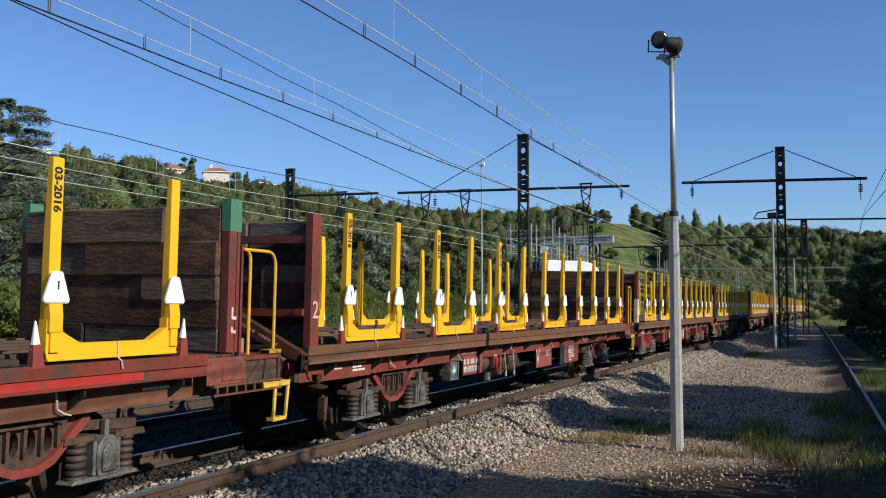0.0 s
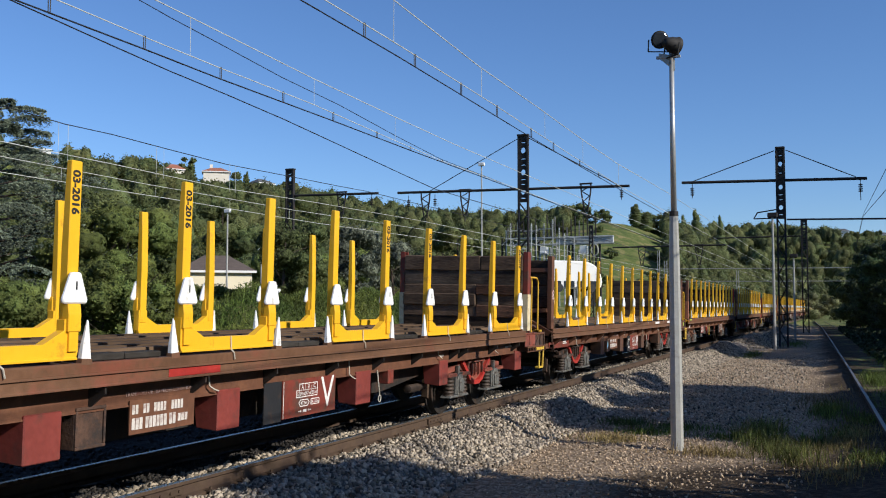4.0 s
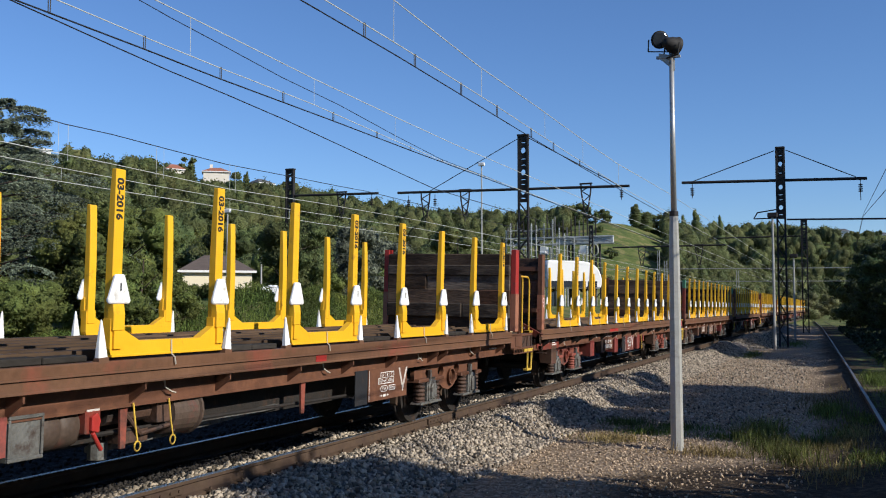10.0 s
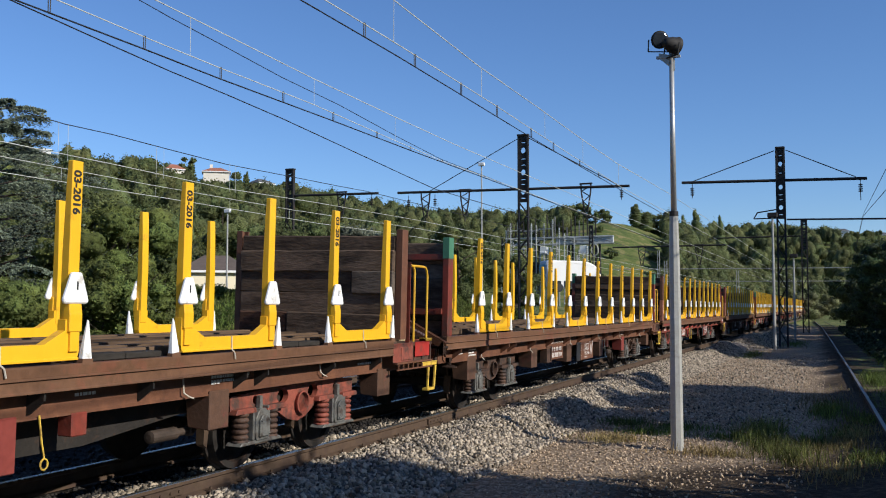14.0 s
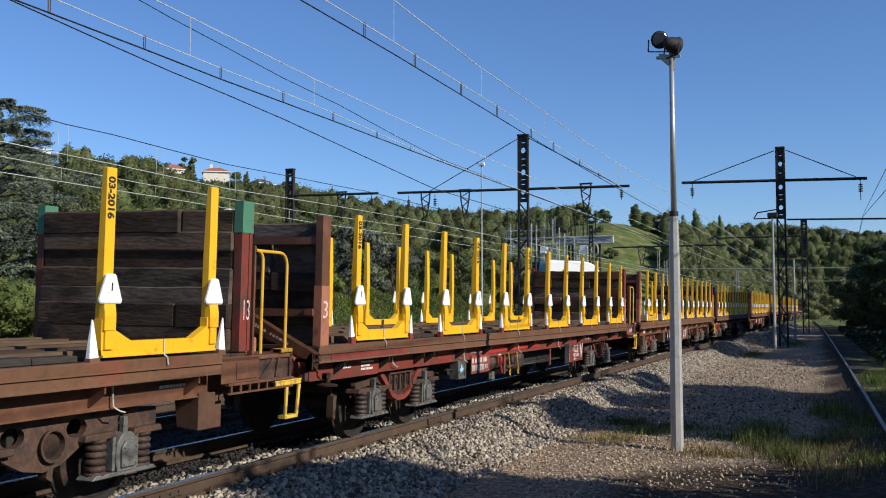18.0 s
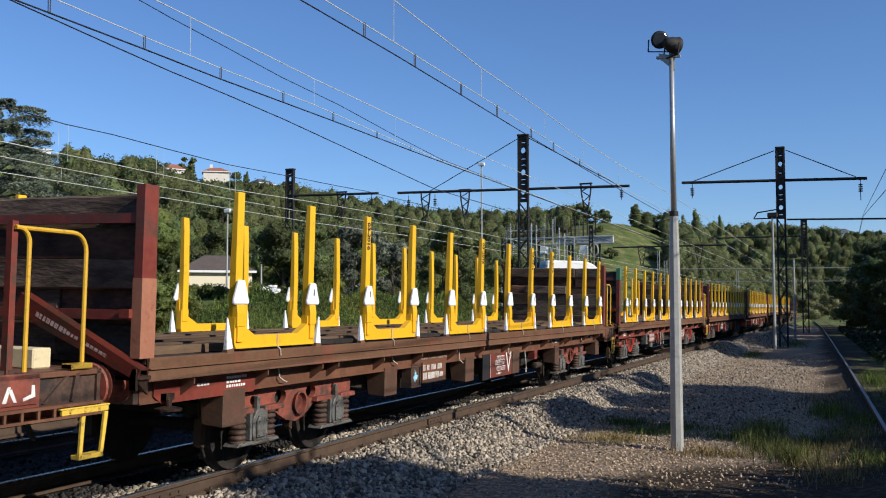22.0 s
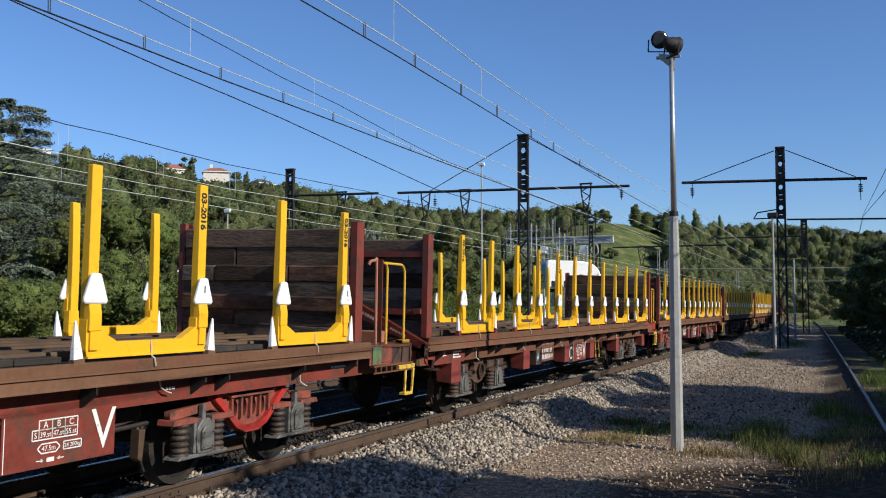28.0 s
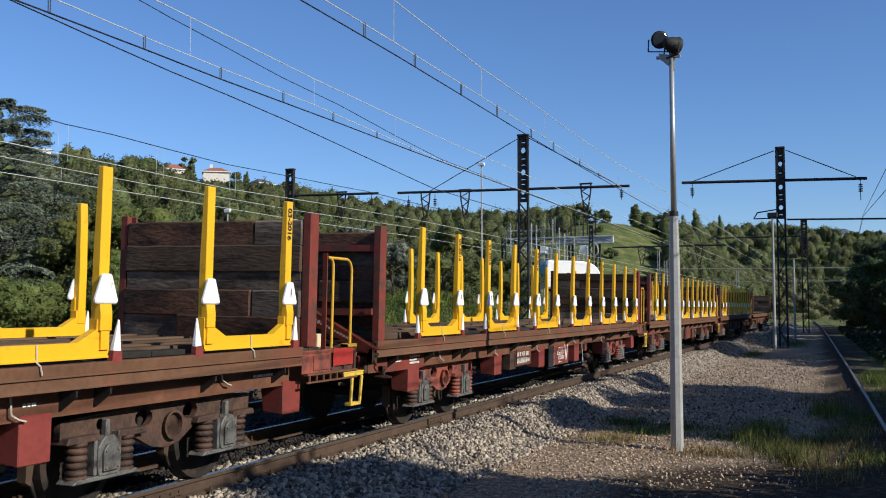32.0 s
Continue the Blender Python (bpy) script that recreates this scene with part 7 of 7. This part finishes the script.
def lamp_pole():
    t = tagged(new("floodlight_pole"), "grey steel pole with two floodlights on top, standing on the path", "lamp post")
    t.location = (-2.44, 15.55, -0.42)
    bm = bmesh.new()
    rod(bm, (0, 0, -0.3), (0, 0, 2.9), 0.104, 8, 0.085)
    rod(bm, (0, 0, 2.9), (0, 0, 3.75), 0.085, 8, 0.066)
    part("pole", bm, M["galva"], t)
    bm = bmesh.new()
    rod(bm, (0, 0, 3.7), (0, 0, 6.44), 0.048, 16, 0.037)
    part("upper_tube", bm, M["tube"], t, "smooth shiny steel tube", 0, True)
    bm = bmesh.new()
    rod(bm, (0, 0, 3.70), (0, 0, 3.78), 0.072, 10)
    part("collar", bm, M["mast"], t)
    bm = bmesh.new()
    slab(bm, [(0.05, 6.05), (0.05, 6.30), (-0.20, 6.36), (-0.20, 6.28)], "y", -0.02, 0.02)
    box(bm, -0.24, 0.14, -0.03, 0.03, 6.27, 6.31)
    part("bracket", bm, M["galva"], t)
    floodlight(t, pose(-0.165, -0.08, 6.565, 14, 0, 24) @ Matrix.Diagonal((0.86, 0.9, 0.86, 1)))
    floodlight(t, pose(0.085, 0.02, 6.45, 10, 0, 140) @ Matrix.Diagonal((0.92, 1, 0.92, 1)))


def mast(name, x, y, z0, top, plate_from, width, label):
    """A lattice mast: two channels, laced below, joined by a holed plate above."""
    t = tagged(new(name), label, "catenary mast")
    t.location = (x, y, 0)
    for s in (-1, 1):
        def leg(bm):
            w0, w1 = width * 0.52, width * 0.5
            slab(bm, [(s * w0 - 0.05, z0 - 0.4), (s * w0 + 0.05, z0 - 0.4), (s * w1 + 0.05, top), (s * w1 - 0.05, top)], "y", -0.12, 0.12)
        bm = bmesh.new()
        leg(bm)
        part("leg", bm, M["mast"], t)
    n = max(4, int((plate_from - z0) / 0.75))
    bm = bmesh.new()
    for i in range(n):
        a, b = z0 + (plate_from - z0) * i / n, z0 + (plate_from - z0) * (i + 1) / n
        s = 1 if i % 2 else -1
        for yy in (-0.1, 0.1):
            rod(bm, (-s * width * 0.5, yy, a), (s * width * 0.5, yy, b), 0.03, 5)
    tagged(part("lacing", bm, M["mast"], t), kind="stuff")
    h = top - plate_from
    c = [(0, plate_from + h * f, width * 0.27, width * 0.33) for f in (0.16, 0.45, 0.78)]
    c += [(0, plate_from + h * f, width * 0.28, width * 0.06) for f in (0.06, 0.27, 0.34, 0.56, 0.65, 0.90)]
    me = flat_plate(("mastplate", top, plate_from), [(-width * 0.5, plate_from), (width * 0.5, plate_from), (width * 0.5, top), (-width * 0.5, top)], c, 0.16)
    piece("holed_plate", me, M["mast"], t, m=pose(0, 0, 0, 0, 0, 90))
    bm = bmesh.new()
    box(bm, -width * 0.62, width * 0.62, -0.16, 0.16, top, top + 0.10)
    part("cap", bm, M["mast"], t)
    return t


def arm(t, a, b, r=0.085):
    bm = bmesh.new()
    rod(bm, a, b, r, 8)
    return part("crossarm", bm, M["mast"], t)


def insulator(t, x, z, drop=0.9):
    bm = bmesh.new()
    rod(bm, (x, 0, z), (x, 0, z - drop), 0.022, 5)
    for i in range(4):
        rings(bm, [(z - 0.3 - i * 0.12, 0.05), (z - 0.32 - i * 0.12, 0.12), (z - 0.37 - i * 0.12, 0.10)], 10, (x, 0, 0), "z")
    return part("insulator", bm, M["mast"], t, "dark disc insulator")


def dropper(t, x, z, drop=1.6, w=0.32):
    """A triangular lattice bracket hanging from a crossarm; its parts hang on the head bar."""
    bm = bmesh.new()
    rod(bm, (x - w * 1.25, 0, z + 0.14), (x + w * 1.25, 0, z + 0.14), 0.06, 6)
    head = part("drop_bracket", bm, M["mast"], t, "triangular lattice drop bracket")
    for s in (-1, 1):
        bm = bmesh.new()
        path(bm, [(x + s * w, 0, z + 0.14), (x + s * w * 0.92, 0, z - 0.25 * drop), (x + s * 0.10, 0, z - drop)], 0.052, 5)
        part("bracket_leg", bm, M["mast"], head)
    for i in range(5):
        f0, f1 = i / 5, (i + 1) / 5
        s = 1 if i % 2 else -1
        bm = bmesh.new()
        rod(bm, (x - s * (w - (w - 0.10) * f0), 0, z - drop * f0), (x + s * (w - (w - 0.10) * f1), 0, z - drop * f1), 0.034, 5)
        part("brace", bm, M["mast"], head)
    bm = bmesh.new()
    rod(bm, (x, 0, z - drop), (x, 0, z - drop - 0.35), 0.035, 5)
    part("tip", bm, M["mast"], head)
    return head


def stay(t, a, b):
    bm = bmesh.new()
    rod(bm, a, b, 0.028, 5)
    return part("stay_rod", bm, M["mast"], t)


def masts():
    y = 58.0
    m = mast("catenary_mast", -18.48, y, 0.2, 12.75, 8.5, 0.60, "tall dark steel mast with crossarms over the tracks")
    arm(m, (-8.8, 0, 9.50), (6.75, 0, 9.22))
    for x in (-6.78, -3.98, 4.05):
        dropper(m, x, 9.35)
    for x in (-6.1, 6.26, -8.0):
        insulator(m, x, 9.28)
    stay(m, (-0.35, 0, 12.6), (-6.5, 0, 9.5))
    stay(m, (0.35, 0, 12.6), (5.9, 0, 9.4))
    m = mast("catenary_mast", -3.05, y, -0.25, 10.95, 6.9, 0.42, "tall dark steel mast with a holed plate beside the siding")
    arm(m, (-5.55, 0, 9.25), (4.55, 0, 9.0))
    insulator(m, -4.95, 9.2)
    insulator(m, 4.2, 9.0, 1.2)
    stay(m, (-0.3, 0, 10.85), (-4.9, 0, 9.3))
    stay(m, (0.3, 0, 10.85), (4.0, 0, 9.1))
    arm(m, (0.3, 0, 6.85), (6.2, 0, 6.70), 0.05)
    arm(m, (-1.5, 0, 6.95), (-0.2, 0, 6.95), 0.035)
    arm(m, (-1.5, 0, 6.95), (-1.3, 0, 7.3), 0.035)
    arm(m, (-1.3, 0, 7.3), (-0.2, 0, 7.45), 0.035)
    m = mast("catenary_mast", -35.65, y, 2.0, 11.5, 8.6, 0.55, "dark steel mast on the far side of the tracks")
    arm(m, (0.1, 0, 9.68), (6.9, 0, 9.55))
    dropper(m, 4.1, 9.62, 1.4)
    insulator(m, 6.4, 9.5)
    # further masts down the line
    m = mast("catenary_mast", -2.9, 91.0, -0.4, 9.6, 7.0, 0.45, "distant dark lattice mast beside the siding")
    arm(m, (-7.6, 0, 8.2), (0.2, 0, 8.2), 0.06)
    m = mast("catenary_mast", -27.3, 112.0, 0.0, 11.5, 9.5, 0.42, "distant dark lattice mast over the tracks")
    arm(m, (2.6, 0, 8.9), (15.5, 0, 8.9), 0.09)
    for x in (6.0, 12.5):
        dropper(m, x, 8.85, 2.2, 0.42)
    # slim lamp posts
    for x, yy, z0, z1, lab in ((-3.30, 54.2, -0.4, 6.7, "slim grey lamp post with a dark floodlight"), (-2.95, 70.2, -0.4, 5.3, "slim grey lamp post down the line"),
                               (-25.9, 70.5, 1.5, 13.0, "tall white lamp post behind the tracks"), (-41.3, 58.6, 2.0, 8.8, "slim grey street lamp by the house"),
                               (4.3, 98.0, 0.0, 5.2, "slim grey post in front of the dark trees"), (-39.6, 60.5, 2.6, 6.0, "slim pale post by the house"), (-29.0, 98.0, 2.0, 7.6, "slim pale post by the meadow")):
        p = tagged(new("lamp_post"), lab, "lamp post")
        p.location = (x, yy, 0)
        bm = bmesh.new()
        rod(bm, (0, 0, z0 - 0.3), (0, 0, z1), 0.085, 8, 0.055)
        part("pole", bm, M["galva"], p)
        bm = bmesh.new()
        box(bm, -0.26, 0.26, -0.12, 0.12, z1 - 0.05, z1 + 0.22)
        part("lamp_head", bm, M["mast"] if yy < 80 and x > -20 else M["whitewall"], p, "", 0.04)
    # pale posts and span wires across the tracks far off
    for x, yy, z1 in ((-18.2, 118.0, 6.4), (-11.5, 121.0, 6.3), (-16.6, 100.0, 6.6), (-22.5, 130.0, 9.5)):
        p = tagged(new("line_post"), "pale lattice post between the tracks far off", "post")
        p.location = (x, yy, 0)
        for s in (-0.2, 0.2):
            bm = bmesh.new()
            rod(bm, (s, 0, -0.3), (s * 0.6, 0, z1), 0.04, 5)
            part("leg", bm, M["galva"], p)
        bm = bmesh.new()
        for i in range(8):
            rod(bm, (-0.18, 0, z1 * i / 8), (0.18, 0, z1 * (i + 1) / 8), 0.025, 4)
        tagged(part("lacing", bm, M["galva"], p), kind="stuff")
    for z, yy in ((6.4, 120.0), (4.9, 121.5)):
        p = tagged(new("span_wire"), "pale span wire across the tracks far off", "wire")
        p.location = (0, yy, z)
        bm = bmesh.new()
        rod(bm, (-27, 0, 0.25), (5, 0, 0), 0.04, 5)
        part("wire", bm, M["galva"], p)


def wire_line(name, label, x, runs, hangers=()):
    """An overhead line above x: runs are (part, material, radius, [(y, z), ...]); hangers are (y, low, high, loop)."""
    t = tagged(new(name), label, "overhead line")
    for nm, mat, r, pts in runs:
        bm = bmesh.new()
        path(bm, [(x, a, b) for a, b in pts], r, 6)
        part(nm, bm, M[mat], t)
    for y, lo, hi, loop in hangers:
        bm = bmesh.new()
        if loop:
            path(bm, [(x - 0.008, y - 0.012, lo), (x - 0.008, y - 0.014, hi), (x + 0.008, y + 0.014, hi), (x + 0.008, y + 0.012, lo)], 0.009, 5)
        else:
            rod(bm, (x, y, lo), (x, y, hi), 0.005, 5)
        part("hanger", bm, M["wire" if loop else "wirelight"], t)
    return t


def span(pts, y0=-20.0, y1=330.0):
    return [(y0, pts[0][1])] + list(pts) + [(y1, pts[-1][1])]


def wires():
    c = [(11.7, 6.22), (14.9, 6.20), (17.2, 6.16), (23.3, 6.05), (34.4, 5.93), (44.5, 5.87)]
    a = [(12.4, 6.43), (14.9, 6.41), (17.5, 6.38), (20.2, 6.34), (26.0, 6.20), (33.5, 6.05)]
    m = [(14.8, 7.15), (19.1, 6.98), (23.6, 6.93), (27.9, 6.85), (32.6, 6.80), (43.0, 6.95)]
    loops = [(float(y), float(np.interp(y, *zip(*c))), float(np.interp(y, *zip(*a))) + 0.02, True) for y in (10.3, 13.7, 15.7, 18.0, 20.2, 22.8, 24.8, 27.6, 30.0, 32.6)]
    long = [(float(y), float(np.interp(y, *zip(*a))), float(np.interp(y, *zip(*m))), False) for y in (14.8, 19.2, 24.0, 28.0, 33.0)]
    wire_line("catenary_line", "overhead contact line above the train's track", -7.05,
              [("contact_wire", "wire", 0.0105, span(c)), ("auxiliary_wire", "wirelight", 0.009, span(a)), ("messenger_wire", "wirelight", 0.010, span(m))], loops + long)
    c = [(10.3, 6.27), (13.1, 6.25), (15.2, 6.22), (19.7, 6.21), (24.1, 6.18), (33.6, 6.16)]
    a = [(11.0, 6.51), (13.1, 6.46), (15.2, 6.43), (18.8, 6.42), (22.8, 6.30), (26.4, 6.21)]
    m = [(13.3, 7.19), (14.3, 7.16), (18.8, 7.01), (23.1, 6.93), (27.6, 6.87), (33.9, 6.86)]
    loops = [(float(y), float(np.interp(y, *zip(*c))), float(np.interp(y, *zip(*a))) + 0.02, True) for y in (10.9, 13.05, 15.25, 17.5, 19.7, 22.0, 24.1, 26.4)]
    long = [(float(y), float(np.interp(y, *zip(*a))), float(np.interp(y, *zip(*m))), False) for y in (14.3, 18.8, 23.1)]
    wire_line("catenary_line", "overhead contact line above the second track", -10.95,
              [("contact_wire", "wire", 0.0135, span(c)), ("auxiliary_wire", "wirelight", 0.009, span(a)), ("messenger_wire", "wirelight", 0.010, span(m))], loops + long)
    wire_line("feeder_cable", "dark feeder cable above the tracks", -9.5, [("cable", "wire", 0.0092, [(0.0, 6.19), (9.6, 5.61), (10.7, 5.54), (11.9, 5.47), (13.4, 5.41), (15.2, 5.32), (17.3, 5.18), (20.1, 4.99), (22.4, 4.84), (60.0, 4.74)])])
    wire_line("feeder_cable", "dark feeder cable between the tracks", -12.5, [("cable", "wire", 0.0092, [(0.0, 8.89), (14.8, 7.80), (15.6, 7.73), (17.6, 7.60), (19.9, 7.44), (22.8, 7.33), (26.4, 7.08), (30.0, 6.88), (60.0, 6.68)])])
    wire_line("catenary_line", "overhead line above the outer track", -16.65, [("messenger_wire", "wire", 0.0115, span([(15.6, 6.17), (17.1, 6.10), (18.7, 6.12), (20.9, 6.08), (23.5, 6.04), (26.6, 6.12), (30.4, 6.20), (32.6, 6.26)]))],
              [(y, 5.25, z, False) for y, z in ((16.95, 6.12), (17.25, 6.12), (20.4, 6.05), (20.7, 6.05), (23.7, 6.08), (24.0, 6.08))])
    wire_line("catenary_line", "pale overhead wires above the sidings", -20.0,
              [("messenger_wire", "wirelight", 0.0115, span([(18.4, 6.12), (22.5, 6.10), (28.3, 6.03), (34.6, 6.17), (45.0, 6.31)])),
               ("auxiliary_wire", "wirelight", 0.0095, span([(18.4, 5.73), (23.8, 5.68), (32.8, 5.69), (45.0, 5.88)])),
               ("contact_wire", "wirelight", 0.0105, span([(18.4, 5.32), (25.2, 5.34), (34.6, 5.32), (45.0, 5.44)]))],
              [(y, 5.33, 5.70, False) for y in (20.5, 24.5, 28.5, 32.5)])
    wire_line("siding_wire", "thin dark wires above the siding", 1.25, [("wire", "wire", 0.0105, [(-10, 4.4), (25, 5.5), (58, 7.0), (120, 7.0)]), ("wire", "wire", 0.012, [(-10, 4.0), (25, 4.86), (58, 6.9), (120, 6.6)])])


# ---------------------------------------------------------------- buildings and the yard beyond
def house(name, x, y, z, w, d, h, roof_h, turn, wall, roof, label, windows=3, chimney=False):
    t = tagged(new(name), label, "house")
    t.matrix_basis = pose(x, y, z, 0, 0, turn)
    bm = bmesh.new()
    box(bm, -w / 2, w / 2, -d / 2, d / 2, -6, h)
    part("wall", bm, M[wall], t)
    bm = bmesh.new()
    o, k = 0.35, min(w, d) * 0.32
    v = [bm.verts.new(p) for p in ((-w / 2 - o, -d / 2 - o, h), (w / 2 + o, -d / 2 - o, h), (w / 2 + o, d / 2 + o, h), (-w / 2 - o, d / 2 + o, h), (-w / 2 + k, 0, h + roof_h), (w / 2 - k, 0, h + roof_h))]
    for f in ((0, 1, 5, 4), (2, 3, 4, 5), (1, 2, 5), (3, 0, 4), (3, 2, 1, 0)):
        bm.faces.new([v[i] for i in f])
    r = part("roof", bm, M[roof], t)
    bm = bmesh.new()
    box(bm, -w / 2 - o, w / 2 + o, -d / 2 - o - 0.02, -d / 2 - o + 0.03, h - 0.16, h + 0.02)
    part("fascia", bm, M["whitewall"], t, "white fascia board")
    for i in range(windows):
        xx = -w / 2 + w * (i + 0.5) / windows
        bm = bmesh.new()
        box(bm, xx - 0.5, xx + 0.5, -d / 2 - 0.04, -d / 2 + 0.02, h - 1.7, h - 0.5)
        wn_ = part("window", bm, M["whitewall"], t)
        bm = bmesh.new()
        box(bm, xx - 0.43, xx + 0.43, -d / 2 - 0.05, -d / 2 - 0.041, h - 1.63, h - 0.57)
        part("pane", bm, M["glass"], wn_)
    if chimney:
        bm = bmesh.new()
        box(bm, -w * 0.2 - 0.3, -w * 0.2 + 0.3, -0.3, 0.3, h + roof_h * 0.4, h + roof_h + 0.7)
        part("chimney", bm, M[wall], r)
    return t


def buildings():
    house("bungalow", -47.3, 65.6, 2.95, 5.4, 5.4, 1.80, 1.35, 38.0, "creamwall", "brownroof", "cream bungalow with a brown hipped roof behind bushes", 0)
    for x, y, top, w, d, h, rh, turn, wall, roof, lab, ch in HILL_HOUSES:
        house("hill_house", x, y, top - h - rh, w, d, h, rh, turn, wall, roof, lab, 0, ch)
    substation()
    van()


HILL_HOUSES = [
    # x, y, ridge height, width, depth, wall height, roof height, turn, wall, roof, label, chimney
    (-129.0, 178.5, 33.2, 5.6, 5.6, 4.6, 1.2, 36.0, "render", "tile", "beige house with a red tiled roof on the hill", True),
    (-131.5, 166.7, 32.5, 3.6, 4.5, 4.0, 1.3, 50.0, "render", "tile", "small house with a red roof among trees on the hill", False),
    (-129.0, 196.5, 32.9, 4.6, 4.4, 4.0, 1.2, 70.0, "whitewall", "slate", "white house among trees on the hill", False),
    (-131.0, 129.7, 30.2, 2.6, 2.6, 6.0, 0.3, 40.0, "whitewall", "whitewall", "pale round-cornered water tower on the hill", False),
    (0.9, 405.0, 32.6, 5.0, 6.0, 3.0, 1.0, 0.0, "whitewall", "slate", "white house on the distant ridge", False),
    (14.3, 408.0, 31.0, 7.0, 6.0, 3.0, 1.0, 0.0, "whitewall", "slate", "long white house on the distant ridge", False),
]


def substation():
    t = tagged(new("substation"), "electric substation with a grey lattice gantry and insulators", "substation")
    t.location = (-35.0, 126.0, 0.0)
    bm = bmesh.new()
    for z in (10.4, 11.3):
        for yy in (-0.35, 0.35):
            rod(bm, (-7.2, yy, z), (7.3, yy, z), 0.12, 5)
    for i in range(16):
        rod(bm, (-8.2 + i * 0.95, -0.35, 10.4), (-7.25 + i * 0.95, -0.35, 11.3), 0.05, 4)
    box(bm, -0.5, 7.3, -0.3, 0.3, 10.45, 11.25)
    part("gantry_beam", bm, M["zinc"], t)
    for x in (-8.0, -3.2, 1.5, 5.2):
        bm = bmesh.new()
        for s in (-0.4, 0.4):
            rod(bm, (x + s, 0, 2.0), (x + s * 0.6, 0, 11.4), 0.15, 5)
        for i in range(8):
            rod(bm, (x - 0.4, 0, 3.0 + i), (x + 0.4, 0, 4.0 + i), 0.05, 4)
        part("gantry_leg", bm, M["mast"], t)
    g = random.Random(3)
    for i in range(23):
        x = -7.4 + i * 0.56
        z = 13.2 + g.uniform(-0.8, 1.3)
        bm = bmesh.new()
        rod(bm, (x, 0, 11.3), (x, 0, z), 0.085, 5)
        for k in range(4):
            rings(bm, [(11.5 + k * 0.28, 0.06), (11.55 + k * 0.28, 0.19), (11.65 + k * 0.28, 0.06)], 8, (x, 0, 0), "z")
        part("insulator", bm, M["concrete"] if i % 3 == 0 else M["mast"], t, "ribbed insulator")
    for x in (-2.1, 3.4):
        bm = bmesh.new()
        box(bm, x - 0.5, x + 0.5, -0.8, 0.2, 9.0, 10.1)
        part("switch_box", bm, M["whitewall"], t, "white switch box", 0.06)
        bm = bmesh.new()
        path(bm, [(x + 1.5 + 0.45 * math.cos(a * math.pi / 6), -0.5, 9.5 + 0.75 * math.sin(a * math.pi / 6)) for a in range(13)], 0.09, 5)
        part("cable_loop", bm, M["galva"], t)
    for i in range(24):                         # pale steel uprights with their insulator strings
        x, y = -7.9 + i * 0.52 + g.uniform(-0.2, 0.2), g.uniform(-1.8, -0.6)
        top = 9.6 + g.uniform(-1.2, 4.2)
        bm = bmesh.new()
        rod(bm, (x, y, 2.0), (x, y, top), 0.10, 6, 0.08)
        part("upright", bm, M["zinc"], t)
        bm = bmesh.new()
        for k in range(5):
            rings(bm, [(top - 0.30 - k * 0.26, 0.08), (top - 0.34 - k * 0.26, 0.20), (top - 0.44 - k * 0.26, 0.08)], 8, (x, y, 0), "z")
        part("insulator", bm, M["zinc"] if i % 3 else M["concrete"], t, "ribbed insulator")
    for i in range(12):
        x, z = -7.6 + 0.9 * i, 9.4 + g.uniform(-2.0, 3.2)
        bm = bmesh.new()
        rod(bm, (x, -0.6, z), (x + g.uniform(1.6, 2.6), -0.6, z + g.uniform(-0.2, 0.2)), 0.07, 5)
        part("busbar", bm, M["zinc"], t)
    for i in range(5):
        bm = bmesh.new()
        x = -6.5 + 2.7 * i
        box(bm, x - 0.45, x + 0.45, 0.5, 1.4, 2.0, 7.6 + 0.5 * (i % 2))
        part("switchgear", bm, M["mast"] if i % 2 else M["concrete"], t, "", 0.05)


def van():
    t = tagged(new("delivery_van"), "white panel van parked beyond the tracks", "van")
    x, y = -24.6, 92.6
    t.matrix_basis = pose(x, y, 3.35, 0, 0, 38)
    bm = bmesh.new()
    slab(bm, [(-3.0, 0.35), (2.75, 0.35), (2.92, 0.9), (2.86, 1.5), (2.62, 2.15), (2.2, 2.62), (1.6, 2.92), (0.8, 3.06), (-2.9, 3.1), (-3.05, 2.6)], "y", -1.0, 1.0)
    body = part("body", bm, M["whitewall"], t, "", 0.16)
    for x0, x1 in ((-2.5, -1.5), (-1.2, -0.1), (0.2, 1.1), (1.35, 2.3)):
        for yy in (-1.02, 1.02):
            bm = bmesh.new()
            slab(bm, [(x0, 0.50), (x1, 0.50), (x1, 1.08), (x0, 1.08)], "y", yy - 0.012, yy + 0.012)
            part("side_window", bm, M["glass"], body, "dark side window")
    bm = bmesh.new()
    box(bm, -3.07, -3.03, -0.8, 0.8, 1.2, 2.7)
    part("rear_sign", bm, M["splash"], body, "pale blue panel on the rear")
    for x0 in (-1.7, 1.7):
        for yy in (-0.95, 0.95):
            bm = bmesh.new()
            rings(bm, [(-0.12, 0.2), (-0.12, 0.42), (0.12, 0.42), (0.12, 0.2)], 18, (x0, yy, 0.42), "y")
            part("wheel", bm, M["black"], t)


make_ground()
tracks()
lamp_pole()
masts()
wires()
buildings()
plants()
ballast()
train()
motions()
